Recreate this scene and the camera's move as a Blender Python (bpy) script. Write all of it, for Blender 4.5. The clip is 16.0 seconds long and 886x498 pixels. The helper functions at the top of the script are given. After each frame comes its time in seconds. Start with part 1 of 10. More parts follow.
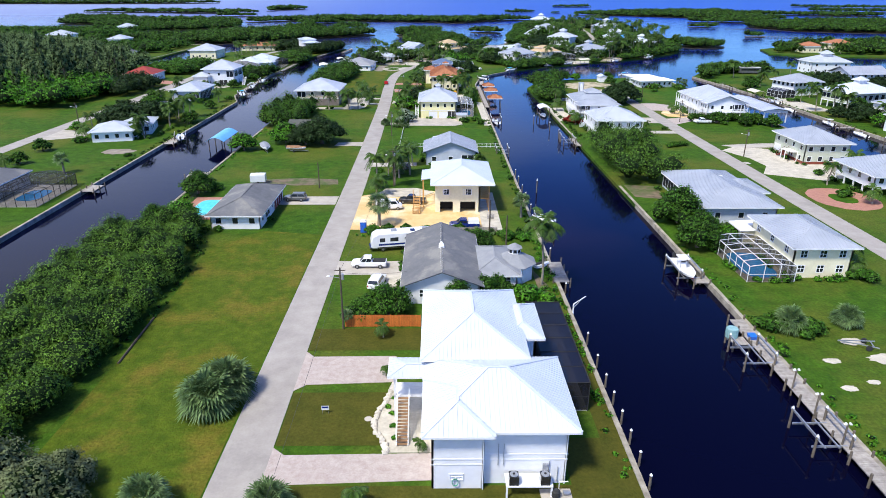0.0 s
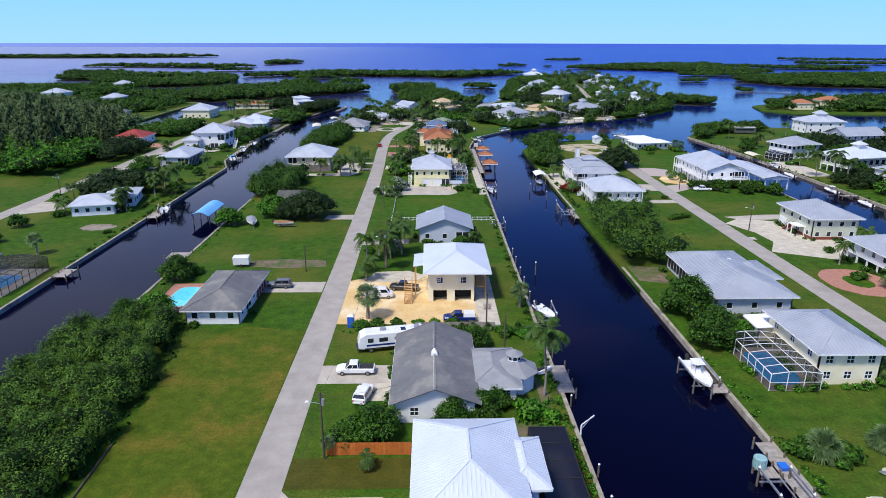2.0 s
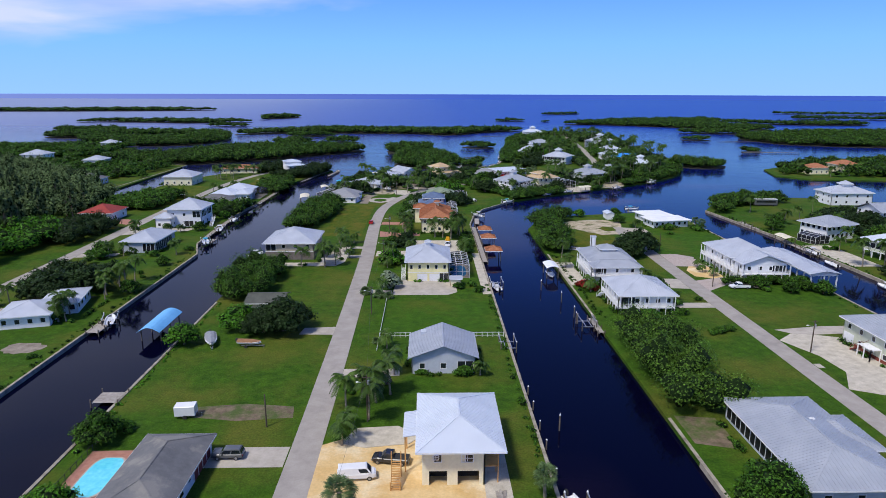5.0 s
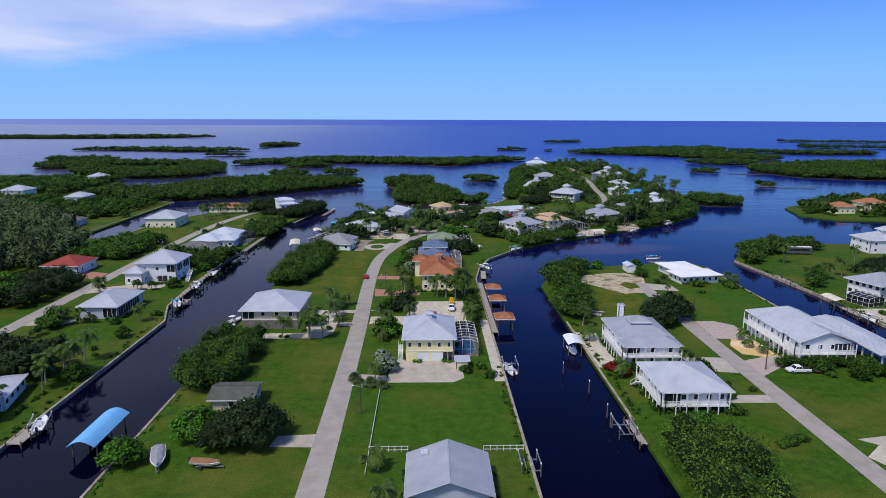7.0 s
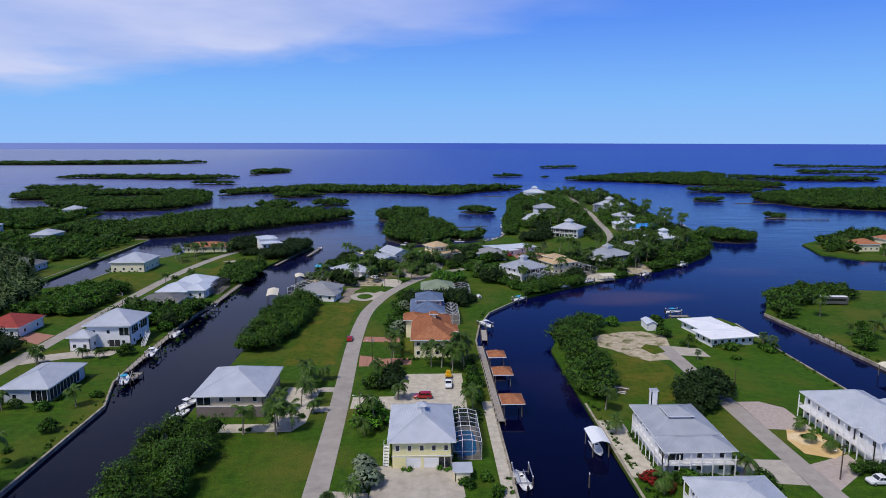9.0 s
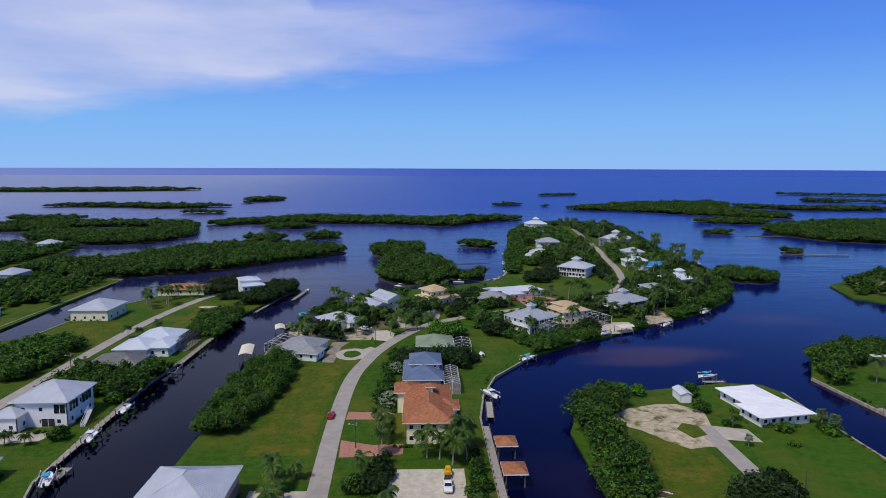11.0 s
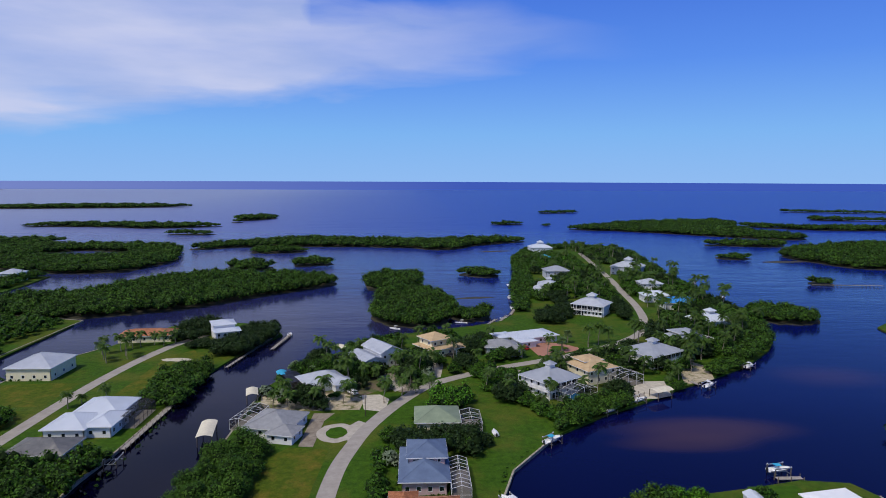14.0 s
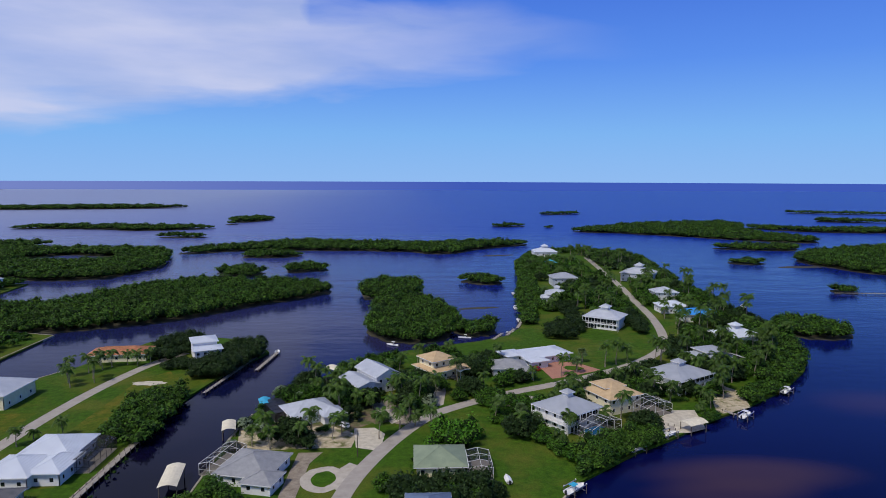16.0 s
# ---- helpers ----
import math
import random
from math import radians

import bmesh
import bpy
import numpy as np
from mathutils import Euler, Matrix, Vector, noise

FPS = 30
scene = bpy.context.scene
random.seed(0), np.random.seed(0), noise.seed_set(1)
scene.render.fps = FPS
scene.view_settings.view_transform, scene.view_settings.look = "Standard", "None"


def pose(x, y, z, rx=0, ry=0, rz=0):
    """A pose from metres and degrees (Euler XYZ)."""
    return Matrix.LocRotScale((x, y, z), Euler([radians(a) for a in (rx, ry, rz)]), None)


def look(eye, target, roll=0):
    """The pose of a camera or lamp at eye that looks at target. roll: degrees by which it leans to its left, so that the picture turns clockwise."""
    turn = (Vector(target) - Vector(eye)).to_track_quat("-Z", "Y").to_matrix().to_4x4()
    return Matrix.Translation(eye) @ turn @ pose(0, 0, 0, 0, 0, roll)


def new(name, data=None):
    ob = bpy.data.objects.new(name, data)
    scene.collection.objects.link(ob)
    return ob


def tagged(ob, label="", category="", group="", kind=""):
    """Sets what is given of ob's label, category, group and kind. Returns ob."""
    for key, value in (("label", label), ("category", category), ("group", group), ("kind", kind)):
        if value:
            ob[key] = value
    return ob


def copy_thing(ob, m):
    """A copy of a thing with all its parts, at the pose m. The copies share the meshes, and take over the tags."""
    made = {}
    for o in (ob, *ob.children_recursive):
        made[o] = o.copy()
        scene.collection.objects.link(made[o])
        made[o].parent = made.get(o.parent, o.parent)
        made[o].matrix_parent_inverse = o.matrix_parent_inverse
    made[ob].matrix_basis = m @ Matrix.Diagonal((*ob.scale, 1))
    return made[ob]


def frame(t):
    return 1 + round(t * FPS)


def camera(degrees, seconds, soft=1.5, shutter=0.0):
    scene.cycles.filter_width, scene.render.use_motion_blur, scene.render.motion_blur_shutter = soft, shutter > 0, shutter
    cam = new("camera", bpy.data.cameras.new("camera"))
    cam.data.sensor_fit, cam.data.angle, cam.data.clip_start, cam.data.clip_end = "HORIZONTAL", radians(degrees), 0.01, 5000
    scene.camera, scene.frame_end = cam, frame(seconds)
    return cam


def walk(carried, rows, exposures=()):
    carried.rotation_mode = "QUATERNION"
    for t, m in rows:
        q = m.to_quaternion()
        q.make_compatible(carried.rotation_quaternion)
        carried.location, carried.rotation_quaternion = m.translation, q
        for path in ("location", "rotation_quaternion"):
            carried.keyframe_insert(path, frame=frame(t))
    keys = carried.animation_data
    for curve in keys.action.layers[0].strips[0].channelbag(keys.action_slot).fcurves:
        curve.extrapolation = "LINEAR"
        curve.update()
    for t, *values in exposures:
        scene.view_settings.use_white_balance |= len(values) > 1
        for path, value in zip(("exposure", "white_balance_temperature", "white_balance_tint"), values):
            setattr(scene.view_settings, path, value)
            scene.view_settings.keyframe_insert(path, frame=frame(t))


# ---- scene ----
cam = camera(70.0, 16.0, soft=0.7)
PATH = [
    (0, (-3.757, 45.285, 42.339), (-3.733, 47.133, 41.577), 0.2),
    (0.5, (-3.844, 47.548, 43.542), (-3.812, 49.411, 42.814), 0.2),
    (1, (-3.729, 49.946, 44.787), (-3.694, 51.822, 44.095), 0.2),
    (1.5, (-3.5, 52.562, 46.0), (-3.463, 54.451, 45.344), 0.1),
    (2, (-3.268, 55.662, 47.457), (-3.229, 57.561, 46.831), 0.1),
    (2.5, (-3.138, 59.578, 48.684), (-3.097, 61.486, 48.085), 0.2),
    (3, (-3.003, 64.066, 49.974), (-2.955, 65.98, 49.399), 0.2),
    (3.5, (-2.75, 69.296, 51.164), (-2.699, 71.218, 50.613), 0.1),
    (4, (-2.765, 74.782, 52.499), (-2.712, 76.711, 51.972), 0.1),
    (6.5, (-3.121, 109.258, 59.242), (-3.08, 111.212, 58.816), 0.3),
    (7, (-3.087, 116.952, 60.792), (-3.04, 118.91, 60.384), 0.2),
    (7.5, (-2.947, 124.817, 61.858), (-2.895, 126.779, 61.47), 0.2),
    (8, (-2.699, 132.462, 63.342), (-2.643, 134.426, 62.97), 0.2),
    (8.5, (-2.522, 140.138, 64.867), (-2.461, 142.105, 64.512), 0.1),
    (9, (-2.444, 148.54, 66.238), (-2.38, 150.51, 65.9), 0.1),
    (11.5, (-1.598, 188.694, 72.033), (-1.523, 190.678, 71.791), 0.16),
    (12, (-1.935, 195.711, 73.694), (-1.857, 197.696, 73.466), 0.1),
    (12.5, (-2.041, 203.057, 75.131), (-1.961, 205.043, 74.908), 0.1),
    (13, (-2.165, 210.187, 75.95), (-2.083, 212.173, 75.731), 0.15),
    (13.5, (-2.56, 217.945, 76.955), (-2.477, 219.931, 76.736), 0.22),
    (14, (-2.758, 224.837, 78.08), (-2.673, 226.823, 77.861), 0.22),
    (14.5, (-2.73, 231.879, 78.747), (-2.645, 233.865, 78.528), 0.2),
    (15, (-2.873, 238.718, 79.048), (-2.787, 240.704, 78.829), 0.22),
    (15.5, (-3.027, 245.882, 79.073), (-2.939, 247.868, 78.854), 0.22),
    (16, (-2.945, 252.602, 79.383), (-2.857, 254.588, 79.164), 0.22),
]
walk(cam, [(t, look(e, g, r)) for t, e, g, r in PATH],
     exposures=((0, 0.10, 6190, 9.5), (1, -0.10, 6150, 10.5), (2, -0.28, 6130, 11.5), (4, -0.50, 6150, 13), (7, -0.70, 6260, 13), (9, -0.80, 6320, 13), (12.5, -0.88, 6410, 12.5), (16, -0.88, 6440, 12.5)))

# ---- world and sun ----
SUN_AZ, SUN_EL = radians(224), radians(57)   # where the sun stands: bearing from +Y clockwise, height


def build_world():
    w = bpy.data.worlds.new("world")
    scene.world = w
    w.use_nodes = True
    nt = w.node_tree
    N, L = nt.nodes, nt.links
    N.clear()

    def math_node(op, a, b=None, clamp=False):
        n = N.new("ShaderNodeMath")
        n.operation, n.use_clamp = op, clamp
        for i, s in enumerate((a, b)):
            if s is None:
                continue
            if isinstance(s, (int, float)):
                n.inputs[i].default_value = s
            else:
                L.new(s, n.inputs[i])
        return n.outputs[0]

    sky = N.new("ShaderNodeTexSky")
    sky.sky_type, sky.sun_disc = "NISHITA", False
    sky.sun_elevation, sky.sun_rotation = SUN_EL, SUN_AZ
    sky.altitude, sky.air_density, sky.dust_density, sky.ozone_density = 0, 1.0, 0.3, 3.0
    tc = N.new("ShaderNodeTexCoord")
    sep = N.new("ShaderNodeSeparateXYZ")
    L.new(tc.outputs["Generated"], sep.inputs[0])
    x, y, z = sep.outputs
    az = math_node("MULTIPLY", math_node("ARCTAN2", x, y), 57.3)
    el = math_node("MULTIPLY", math_node("ARCSINE", z), 57.3)
    # a broad smooth bank of cloud to the west, its lower edge rising eastwards and its tail thinning out
    comb = N.new("ShaderNodeCombineXYZ")
    L.new(math_node("MULTIPLY", az, 0.045), comb.inputs[0])
    L.new(math_node("MULTIPLY", el, 0.2), comb.inputs[1])
    n1 = N.new("ShaderNodeTexNoise")
    n1.inputs["Scale"].default_value, n1.inputs["Detail"].default_value, n1.inputs["Roughness"].default_value = 1.5, 6, 0.5
    n1.inputs["Distortion"].default_value = 0.3
    L.new(comb.outputs[0], n1.inputs["Vector"])
    wav = math_node("MULTIPLY", math_node("SUBTRACT", n1.outputs["Fac"], 0.5), 7.0)
    ragged = math_node("ADD", el, wav)
    lower = math_node("ADD", math_node("MULTIPLY", math_node("ADD", az, 33), 0.145), 3.0)
    rise = math_node("DIVIDE", math_node("SUBTRACT", ragged, lower), 2.6, True)
    west_of = math_node("MULTIPLY", math_node("MAXIMUM", math_node("SUBTRACT", -9, az), 0), 1.5)
    upper = math_node("SUBTRACT", math_node("ADD", west_of, 15.6), math_node("MULTIPLY", math_node("MAXIMUM", math_node("SUBTRACT", az, 5), 0), 0.22))
    fall = math_node("DIVIDE", math_node("SUBTRACT", upper, ragged), 2.4, True)
    thin = math_node("DIVIDE", math_node("SUBTRACT", 21, az), 34, True)
    dens = math_node("MULTIPLY", math_node("MULTIPLY", rise, fall), thin)
    m = math_node("MULTIPLY", dens, math_node("ADD", math_node("MULTIPLY", n1.outputs["Fac"], 0.7), 0.55), True)
    m = math_node("MULTIPLY", m, 0.9)
    tint = N.new("ShaderNodeMix")
    tint.data_type, tint.blend_type = "RGBA", "MULTIPLY"
    tint.inputs["Factor"].default_value = 1
    L.new(sky.outputs[0], tint.inputs["A"])
    tint.inputs["B"].default_value = (0.85, 0.95, 1.12, 1)
    # clear maritime air: the low sky stays blue down to the sea
    ramp = N.new("ShaderNodeValToRGB")
    stops = ((0.0, (5.0, 9.4, 16.4)), (0.10, (3.7, 8.8, 17.0)), (0.25, (1.8, 5.5, 17.4)), (0.42, (0.95, 3.5, 16.4)), (1.0, (0.4, 1.5, 7.6)))
    while len(ramp.color_ramp.elements) < len(stops):
        ramp.color_ramp.elements.new(0.5)
    for e, (at, c) in zip(ramp.color_ramp.elements, stops):
        e.position, e.color = at, (*(v / 20 for v in c), 1)
    L.new(math_node("DIVIDE", el, 40, True), ramp.inputs[0])
    up = N.new("ShaderNodeVectorMath")
    up.operation = "SCALE"
    up.inputs["Scale"].default_value = 20.0
    L.new(ramp.outputs[0], up.inputs[0])
    air = N.new("ShaderNodeMix")
    air.data_type = "RGBA"
    L.new(math_node("SUBTRACT", 0.95, math_node("DIVIDE", el, 60, True)), air.inputs["Factor"])
    L.new(tint.outputs["Result"], air.inputs["A"])
    L.new(up.outputs[0], air.inputs["B"])
    cl = N.new("ShaderNodeMix")
    cl.data_type = "RGBA"
    L.new(m, cl.inputs["Factor"])
    L.new(air.outputs["Result"], cl.inputs["A"])
    n2 = N.new("ShaderNodeTexNoise")
    n2.inputs["Scale"].default_value, n2.inputs["Detail"].default_value, n2.inputs["Roughness"].default_value = 1.6, 5, 0.5
    L.new(comb.outputs[0], n2.inputs["Vector"])
    body = N.new("ShaderNodeMix")
    body.data_type = "RGBA"
    L.new(math_node("MULTIPLY", math_node("SUBTRACT", n2.outputs["Fac"], 0.36), 3.4, True), body.inputs["Factor"])
    body.inputs["A"].default_value, body.inputs["B"].default_value = (7.6, 9.2, 14.0, 1), (10.8, 11.6, 15.2, 1)
    L.new(body.outputs["Result"], cl.inputs["B"])
    # the sea's far rim, past the end of the sheet of water
    low = N.new("ShaderNodeMix")
    low.data_type = "RGBA"
    L.new(math_node("LESS_THAN", z, -0.004), low.inputs["Factor"])
    L.new(cl.outputs["Result"], low.inputs["A"])
    rim = N.new("ShaderNodeMix")
    rim.data_type = "RGBA"
    L.new(math_node("DIVIDE", math_node("SUBTRACT", 5, az), 38, True), rim.inputs["Factor"])
    rim.inputs["A"].default_value, rim.inputs["B"].default_value = (0.9, 1.9, 8.4, 1), (3.3, 4.4, 10.2, 1)
    L.new(rim.outputs["Result"], low.inputs["B"])
    bg = N.new("ShaderNodeBackground")
    bg.inputs["Strength"].default_value = 0.10
    L.new(low.outputs["Result"], bg.inputs["Color"])
    out = N.new("ShaderNodeOutputWorld")
    L.new(bg.outputs[0], out.inputs[0])


build_world()
sun_dir = Vector((math.sin(SUN_AZ) * math.cos(SUN_EL), math.cos(SUN_AZ) * math.cos(SUN_EL), math.sin(SUN_EL)))
sun_data = bpy.data.lights.new("sun", "SUN")
sun_data.energy, sun_data.angle, sun_data.color = 4.6, radians(9), (1.0, 0.93, 0.79)   # a sun softened by thin cloud
sun = new("sun", sun_data)
sun.matrix_world = look(sun_dir * 500, (0, 0, 0))


# ---- materials ----
def lin(r, g, b):
    def f(c):
        c /= 255
        return c / 12.92 if c <= 0.04045 else ((c + 0.055) / 1.055) ** 2.4
    return (f(r), f(g), f(b), 1)


MATS = {}


def surf(name, a, b=None, scale=1.0, rough=0.7, metal=0.0, bump=0.0, bump_scale=None, fine=None, rand=0.0, spec=0.5,
         island=0.0, detail=5, stretch=None, coat=0.0, sheen=0.0, transl=0.0, fine_amt=0.1, third=None, third_scale=0.1, third_edge=(0.5, 0.6)):
    """A surface that wavers between the colours a and b on a scale of 1/scale metres, with relief and piece-to-piece change."""
    if name in MATS:
        return MATS[name]
    m = bpy.data.materials.new(name)
    m.use_nodes = True
    nt = m.node_tree
    N, L = nt.nodes, nt.links
    p = N["Principled BSDF"]
    geo = N.new("ShaderNodeNewGeometry")
    vec = geo.outputs["Position"]
    if stretch:
        mp = N.new("ShaderNodeMapping")
        mp.inputs["Scale"].default_value = stretch
        L.new(vec, mp.inputs["Vector"])
        vec = mp.outputs[0]
    b = b or tuple(c * 0.8 for c in a[:3]) + (1,)
    n1 = N.new("ShaderNodeTexNoise")
    n1.inputs["Scale"].default_value, n1.inputs["Detail"].default_value = scale, detail
    n1.inputs["Roughness"].default_value = 0.6
    L.new(vec, n1.inputs["Vector"])
    ramp = N.new("ShaderNodeValToRGB")
    ramp.color_ramp.elements[0].position, ramp.color_ramp.elements[1].position = 0.32, 0.68
    ramp.color_ramp.elements[0].color, ramp.color_ramp.elements[1].color = a, b
    L.new(n1.outputs["Fac"], ramp.inputs[0])
    col = ramp.outputs[0]
    if third:
        n3 = N.new("ShaderNodeTexNoise")
        n3.inputs["Scale"].default_value, n3.inputs["Detail"].default_value = third_scale, 6
        n3.inputs["Roughness"].default_value = 0.65
        L.new(vec, n3.inputs["Vector"])
        r3 = N.new("ShaderNodeMapRange")
        r3.inputs["From Min"].default_value, r3.inputs["From Max"].default_value = third_edge
        L.new(n3.outputs["Fac"], r3.inputs["Value"])
        mx = N.new("ShaderNodeMix")
        mx.data_type = "RGBA"
        L.new(r3.outputs[0], mx.inputs["Factor"])
        L.new(col, mx.inputs["A"])
        mx.inputs["B"].default_value = third
        col = mx.outputs["Result"]
    if fine:
        n2 = N.new("ShaderNodeTexNoise")
        n2.inputs["Scale"].default_value, n2.inputs["Detail"].default_value = fine, 3
        L.new(vec, n2.inputs["Vector"])
        mr = N.new("ShaderNodeMapRange")
        mr.inputs["To Min"].default_value, mr.inputs["To Max"].default_value = 1 - fine_amt, 1 + fine_amt
        L.new(n2.outputs["Fac"], mr.inputs["Value"])
        mx = N.new("ShaderNodeVectorMath")
        mx.operation = "SCALE"
        L.new(col, mx.inputs[0])
        L.new(mr.outputs[0], mx.inputs["Scale"])
        col = mx.outputs[0]
    for amount, src in ((rand, "object"), (island, "island")):
        if not amount:
            continue
        if src == "object":
            val = N.new("ShaderNodeObjectInfo").outputs["Random"]
        else:
            val = geo.outputs["Random Per Island"]
        mr = N.new("ShaderNodeMapRange")
        mr.inputs["To Min"].default_value, mr.inputs["To Max"].default_value = 1 - amount, 1 + amount
        L.new(val, mr.inputs["Value"])
        mx = N.new("ShaderNodeVectorMath")
        mx.operation = "SCALE"
        L.new(col, mx.inputs[0])
        L.new(mr.outputs[0], mx.inputs["Scale"])
        col = mx.outputs[0]
    L.new(col, p.inputs["Base Color"])
    p.inputs["Roughness"].default_value, p.inputs["Metallic"].default_value = rough, metal
    p.inputs["Specular IOR Level"].default_value = spec
    p.inputs["Coat Weight"].default_value = coat
    if bump:
        nb = N.new("ShaderNodeTexNoise")
        nb.inputs["Scale"].default_value, nb.inputs["Detail"].default_value = bump_scale or scale * 6, 4
        L.new(vec, nb.inputs["Vector"])
        bp = N.new("ShaderNodeBump")
        bp.inputs["Strength"].default_value, bp.inputs["Distance"].default_value = 1.0, bump
        L.new(nb.outputs["Fac"], bp.inputs["Height"])
        L.new(bp.outputs[0], p.inputs["Normal"])
    if transl:
        tr = N.new("ShaderNodeBsdfTranslucent")
        L.new(col, tr.inputs["Color"])
        ms = N.new("ShaderNodeMixShader")
        ms.inputs[0].default_value = transl
        L.new(p.outputs[0], ms.inputs[1])
        L.new(tr.outputs[0], ms.inputs[2])
        L.new(ms.outputs[0], N["Material Output"].inputs["Surface"])
    MATS[name] = m
    return m


def water_material():
    m = bpy.data.materials.new("water")
    m.use_nodes = True
    N, L = m.node_tree.nodes, m.node_tree.links
    p = N["Principled BSDF"]
    p.inputs["IOR"].default_value = 1.33
    p.inputs["Specular IOR Level"].default_value = 0.13
    geo = N.new("ShaderNodeNewGeometry")
    sep = N.new("ShaderNodeSeparateXYZ")
    L.new(geo.outputs["Position"], sep.inputs[0])
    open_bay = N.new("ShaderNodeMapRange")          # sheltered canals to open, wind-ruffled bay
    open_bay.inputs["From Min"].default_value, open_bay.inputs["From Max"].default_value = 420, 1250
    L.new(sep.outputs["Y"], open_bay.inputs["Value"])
    rough = N.new("ShaderNodeMapRange")
    rough.inputs["To Min"].default_value, rough.inputs["To Max"].default_value = 0.07, 0.30
    L.new(open_bay.outputs[0], rough.inputs["Value"])
    L.new(rough.outputs[0], p.inputs["Roughness"])
    # shoals: tea-brown water over sand, elsewhere deep navy, bluer in the open
    n0 = N.new("ShaderNodeTexNoise")
    n0.inputs["Scale"].default_value, n0.inputs["Detail"].default_value = 0.009, 4
    L.new(geo.outputs["Position"], n0.inputs["Vector"])
    r0 = N.new("ShaderNodeValToRGB")
    r0.color_ramp.elements[0].position, r0.color_ramp.elements[1].position = 0.56, 0.74
    r0.color_ramp.elements[0].color, r0.color_ramp.elements[1].color = (0.0012, 0.0013, 0.011, 1), (0.016, 0.010, 0.022, 1)
    L.new(n0.outputs["Fac"], r0.inputs[0])
    col = r0.outputs[0]
    for cx, cy, rx, ry, amount in ((90, 415, 36, 12, 0.65), (78, 405, 26, 8, 0.5), (166, 468, 34, 20, 0.35)):
        # a shoal: a soft-edged tongue of tan sand under shallow water
        mp = N.new("ShaderNodeMapping")
        mp.vector_type = "POINT"
        mp.inputs["Scale"].default_value = (1 / rx, 1 / ry, 0)
        mp.inputs["Location"].default_value = (-cx / rx, -cy / ry, 0)
        L.new(geo.outputs["Position"], mp.inputs[0])
        ln = N.new("ShaderNodeVectorMath")
        ln.operation = "LENGTH"
        L.new(mp.outputs[0], ln.inputs[0])
        wob = N.new("ShaderNodeMath")
        wob.operation = "MULTIPLY_ADD"
        L.new(n0.outputs["Fac"], wob.inputs[0])
        wob.inputs[1].default_value = 1.2
        L.new(ln.outputs["Value"], wob.inputs[2])
        mr = N.new("ShaderNodeMapRange")
        mr.interpolation_type = "SMOOTHSTEP"
        mr.inputs["From Min"].default_value, mr.inputs["From Max"].default_value = 0.75, 1.6
        mr.inputs["To Min"].default_value, mr.inputs["To Max"].default_value = amount, 0.0
        L.new(wob.outputs[0], mr.inputs["Value"])
        sm = N.new("ShaderNodeMix")
        sm.data_type = "RGBA"
        L.new(mr.outputs[0], sm.inputs["Factor"])
        L.new(col, sm.inputs["A"])
        sm.inputs["B"].default_value = (0.066, 0.034, 0.010, 1)
        col = sm.outputs["Result"]
    # peat-dark canals; blue sky reflection painted into the colour towards the bay
    clear = N.new("ShaderNodeMapRange")
    clear.inputs["From Min"].default_value, clear.inputs["From Max"].default_value = 240, 440
    L.new(sep.outputs["Y"], clear.inputs["Value"])
    tone = N.new("ShaderNodeMix")
    tone.data_type, tone.blend_type = "RGBA", "ADD"
    east = N.new("ShaderNodeMapRange")               # the western canal stays brown and dark, without the painted blue
    east.inputs["From Min"].default_value, east.inputs["From Max"].default_value = -70, 40
    L.new(sep.outputs["X"], east.inputs["Value"])
    both = N.new("ShaderNodeMath")
    both.operation = "MULTIPLY"
    L.new(clear.outputs[0], both.inputs[0])
    L.new(east.outputs[0], both.inputs[1])
    L.new(both.outputs[0], tone.inputs["Factor"])
    L.new(col, tone.inputs["A"])
    tone.inputs["B"].default_value = (0.001, 0.0025, 0.040, 1)
    col = tone.outputs["Result"]
    # dull cloud reflection painted into the water between the western islands
    mk = N.new("ShaderNodeMapping")
    mk.inputs["Scale"].default_value, mk.inputs["Location"].default_value = (1 / 95, 1 / 80, 0), (62 / 95, -585 / 80, 0)
    L.new(geo.outputs["Position"], mk.inputs[0])
    far_from = N.new("ShaderNodeVectorMath")
    far_from.operation = "LENGTH"
    L.new(mk.outputs[0], far_from.inputs[0])
    glare_fade = N.new("ShaderNodeMapRange")
    glare_fade.interpolation_type = "SMOOTHSTEP"
    glare_fade.inputs["From Min"].default_value, glare_fade.inputs["From Max"].default_value = 0.15, 1.25
    glare_fade.inputs["To Min"].default_value, glare_fade.inputs["To Max"].default_value = 0.8, 0.0
    L.new(far_from.outputs["Value"], glare_fade.inputs["Value"])
    dull_glare = N.new("ShaderNodeMix")
    dull_glare.data_type = "RGBA"
    L.new(glare_fade.outputs[0], dull_glare.inputs["Factor"])
    L.new(col, dull_glare.inputs["A"])
    dull_glare.inputs["B"].default_value = (0.036, 0.030, 0.026, 1)
    col = dull_glare.outputs["Result"]
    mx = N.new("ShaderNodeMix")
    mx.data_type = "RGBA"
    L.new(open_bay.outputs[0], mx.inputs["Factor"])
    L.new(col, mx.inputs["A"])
    # pale cloud reflection painted into the colour towards the west of the bay
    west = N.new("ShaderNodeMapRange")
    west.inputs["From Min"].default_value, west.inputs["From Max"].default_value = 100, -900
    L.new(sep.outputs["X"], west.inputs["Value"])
    west_glare = N.new("ShaderNodeMix")
    west_glare.data_type = "RGBA"
    L.new(west.outputs[0], west_glare.inputs["Factor"])
    west_glare.inputs["A"].default_value = (0.008, 0.030, 0.30, 1)
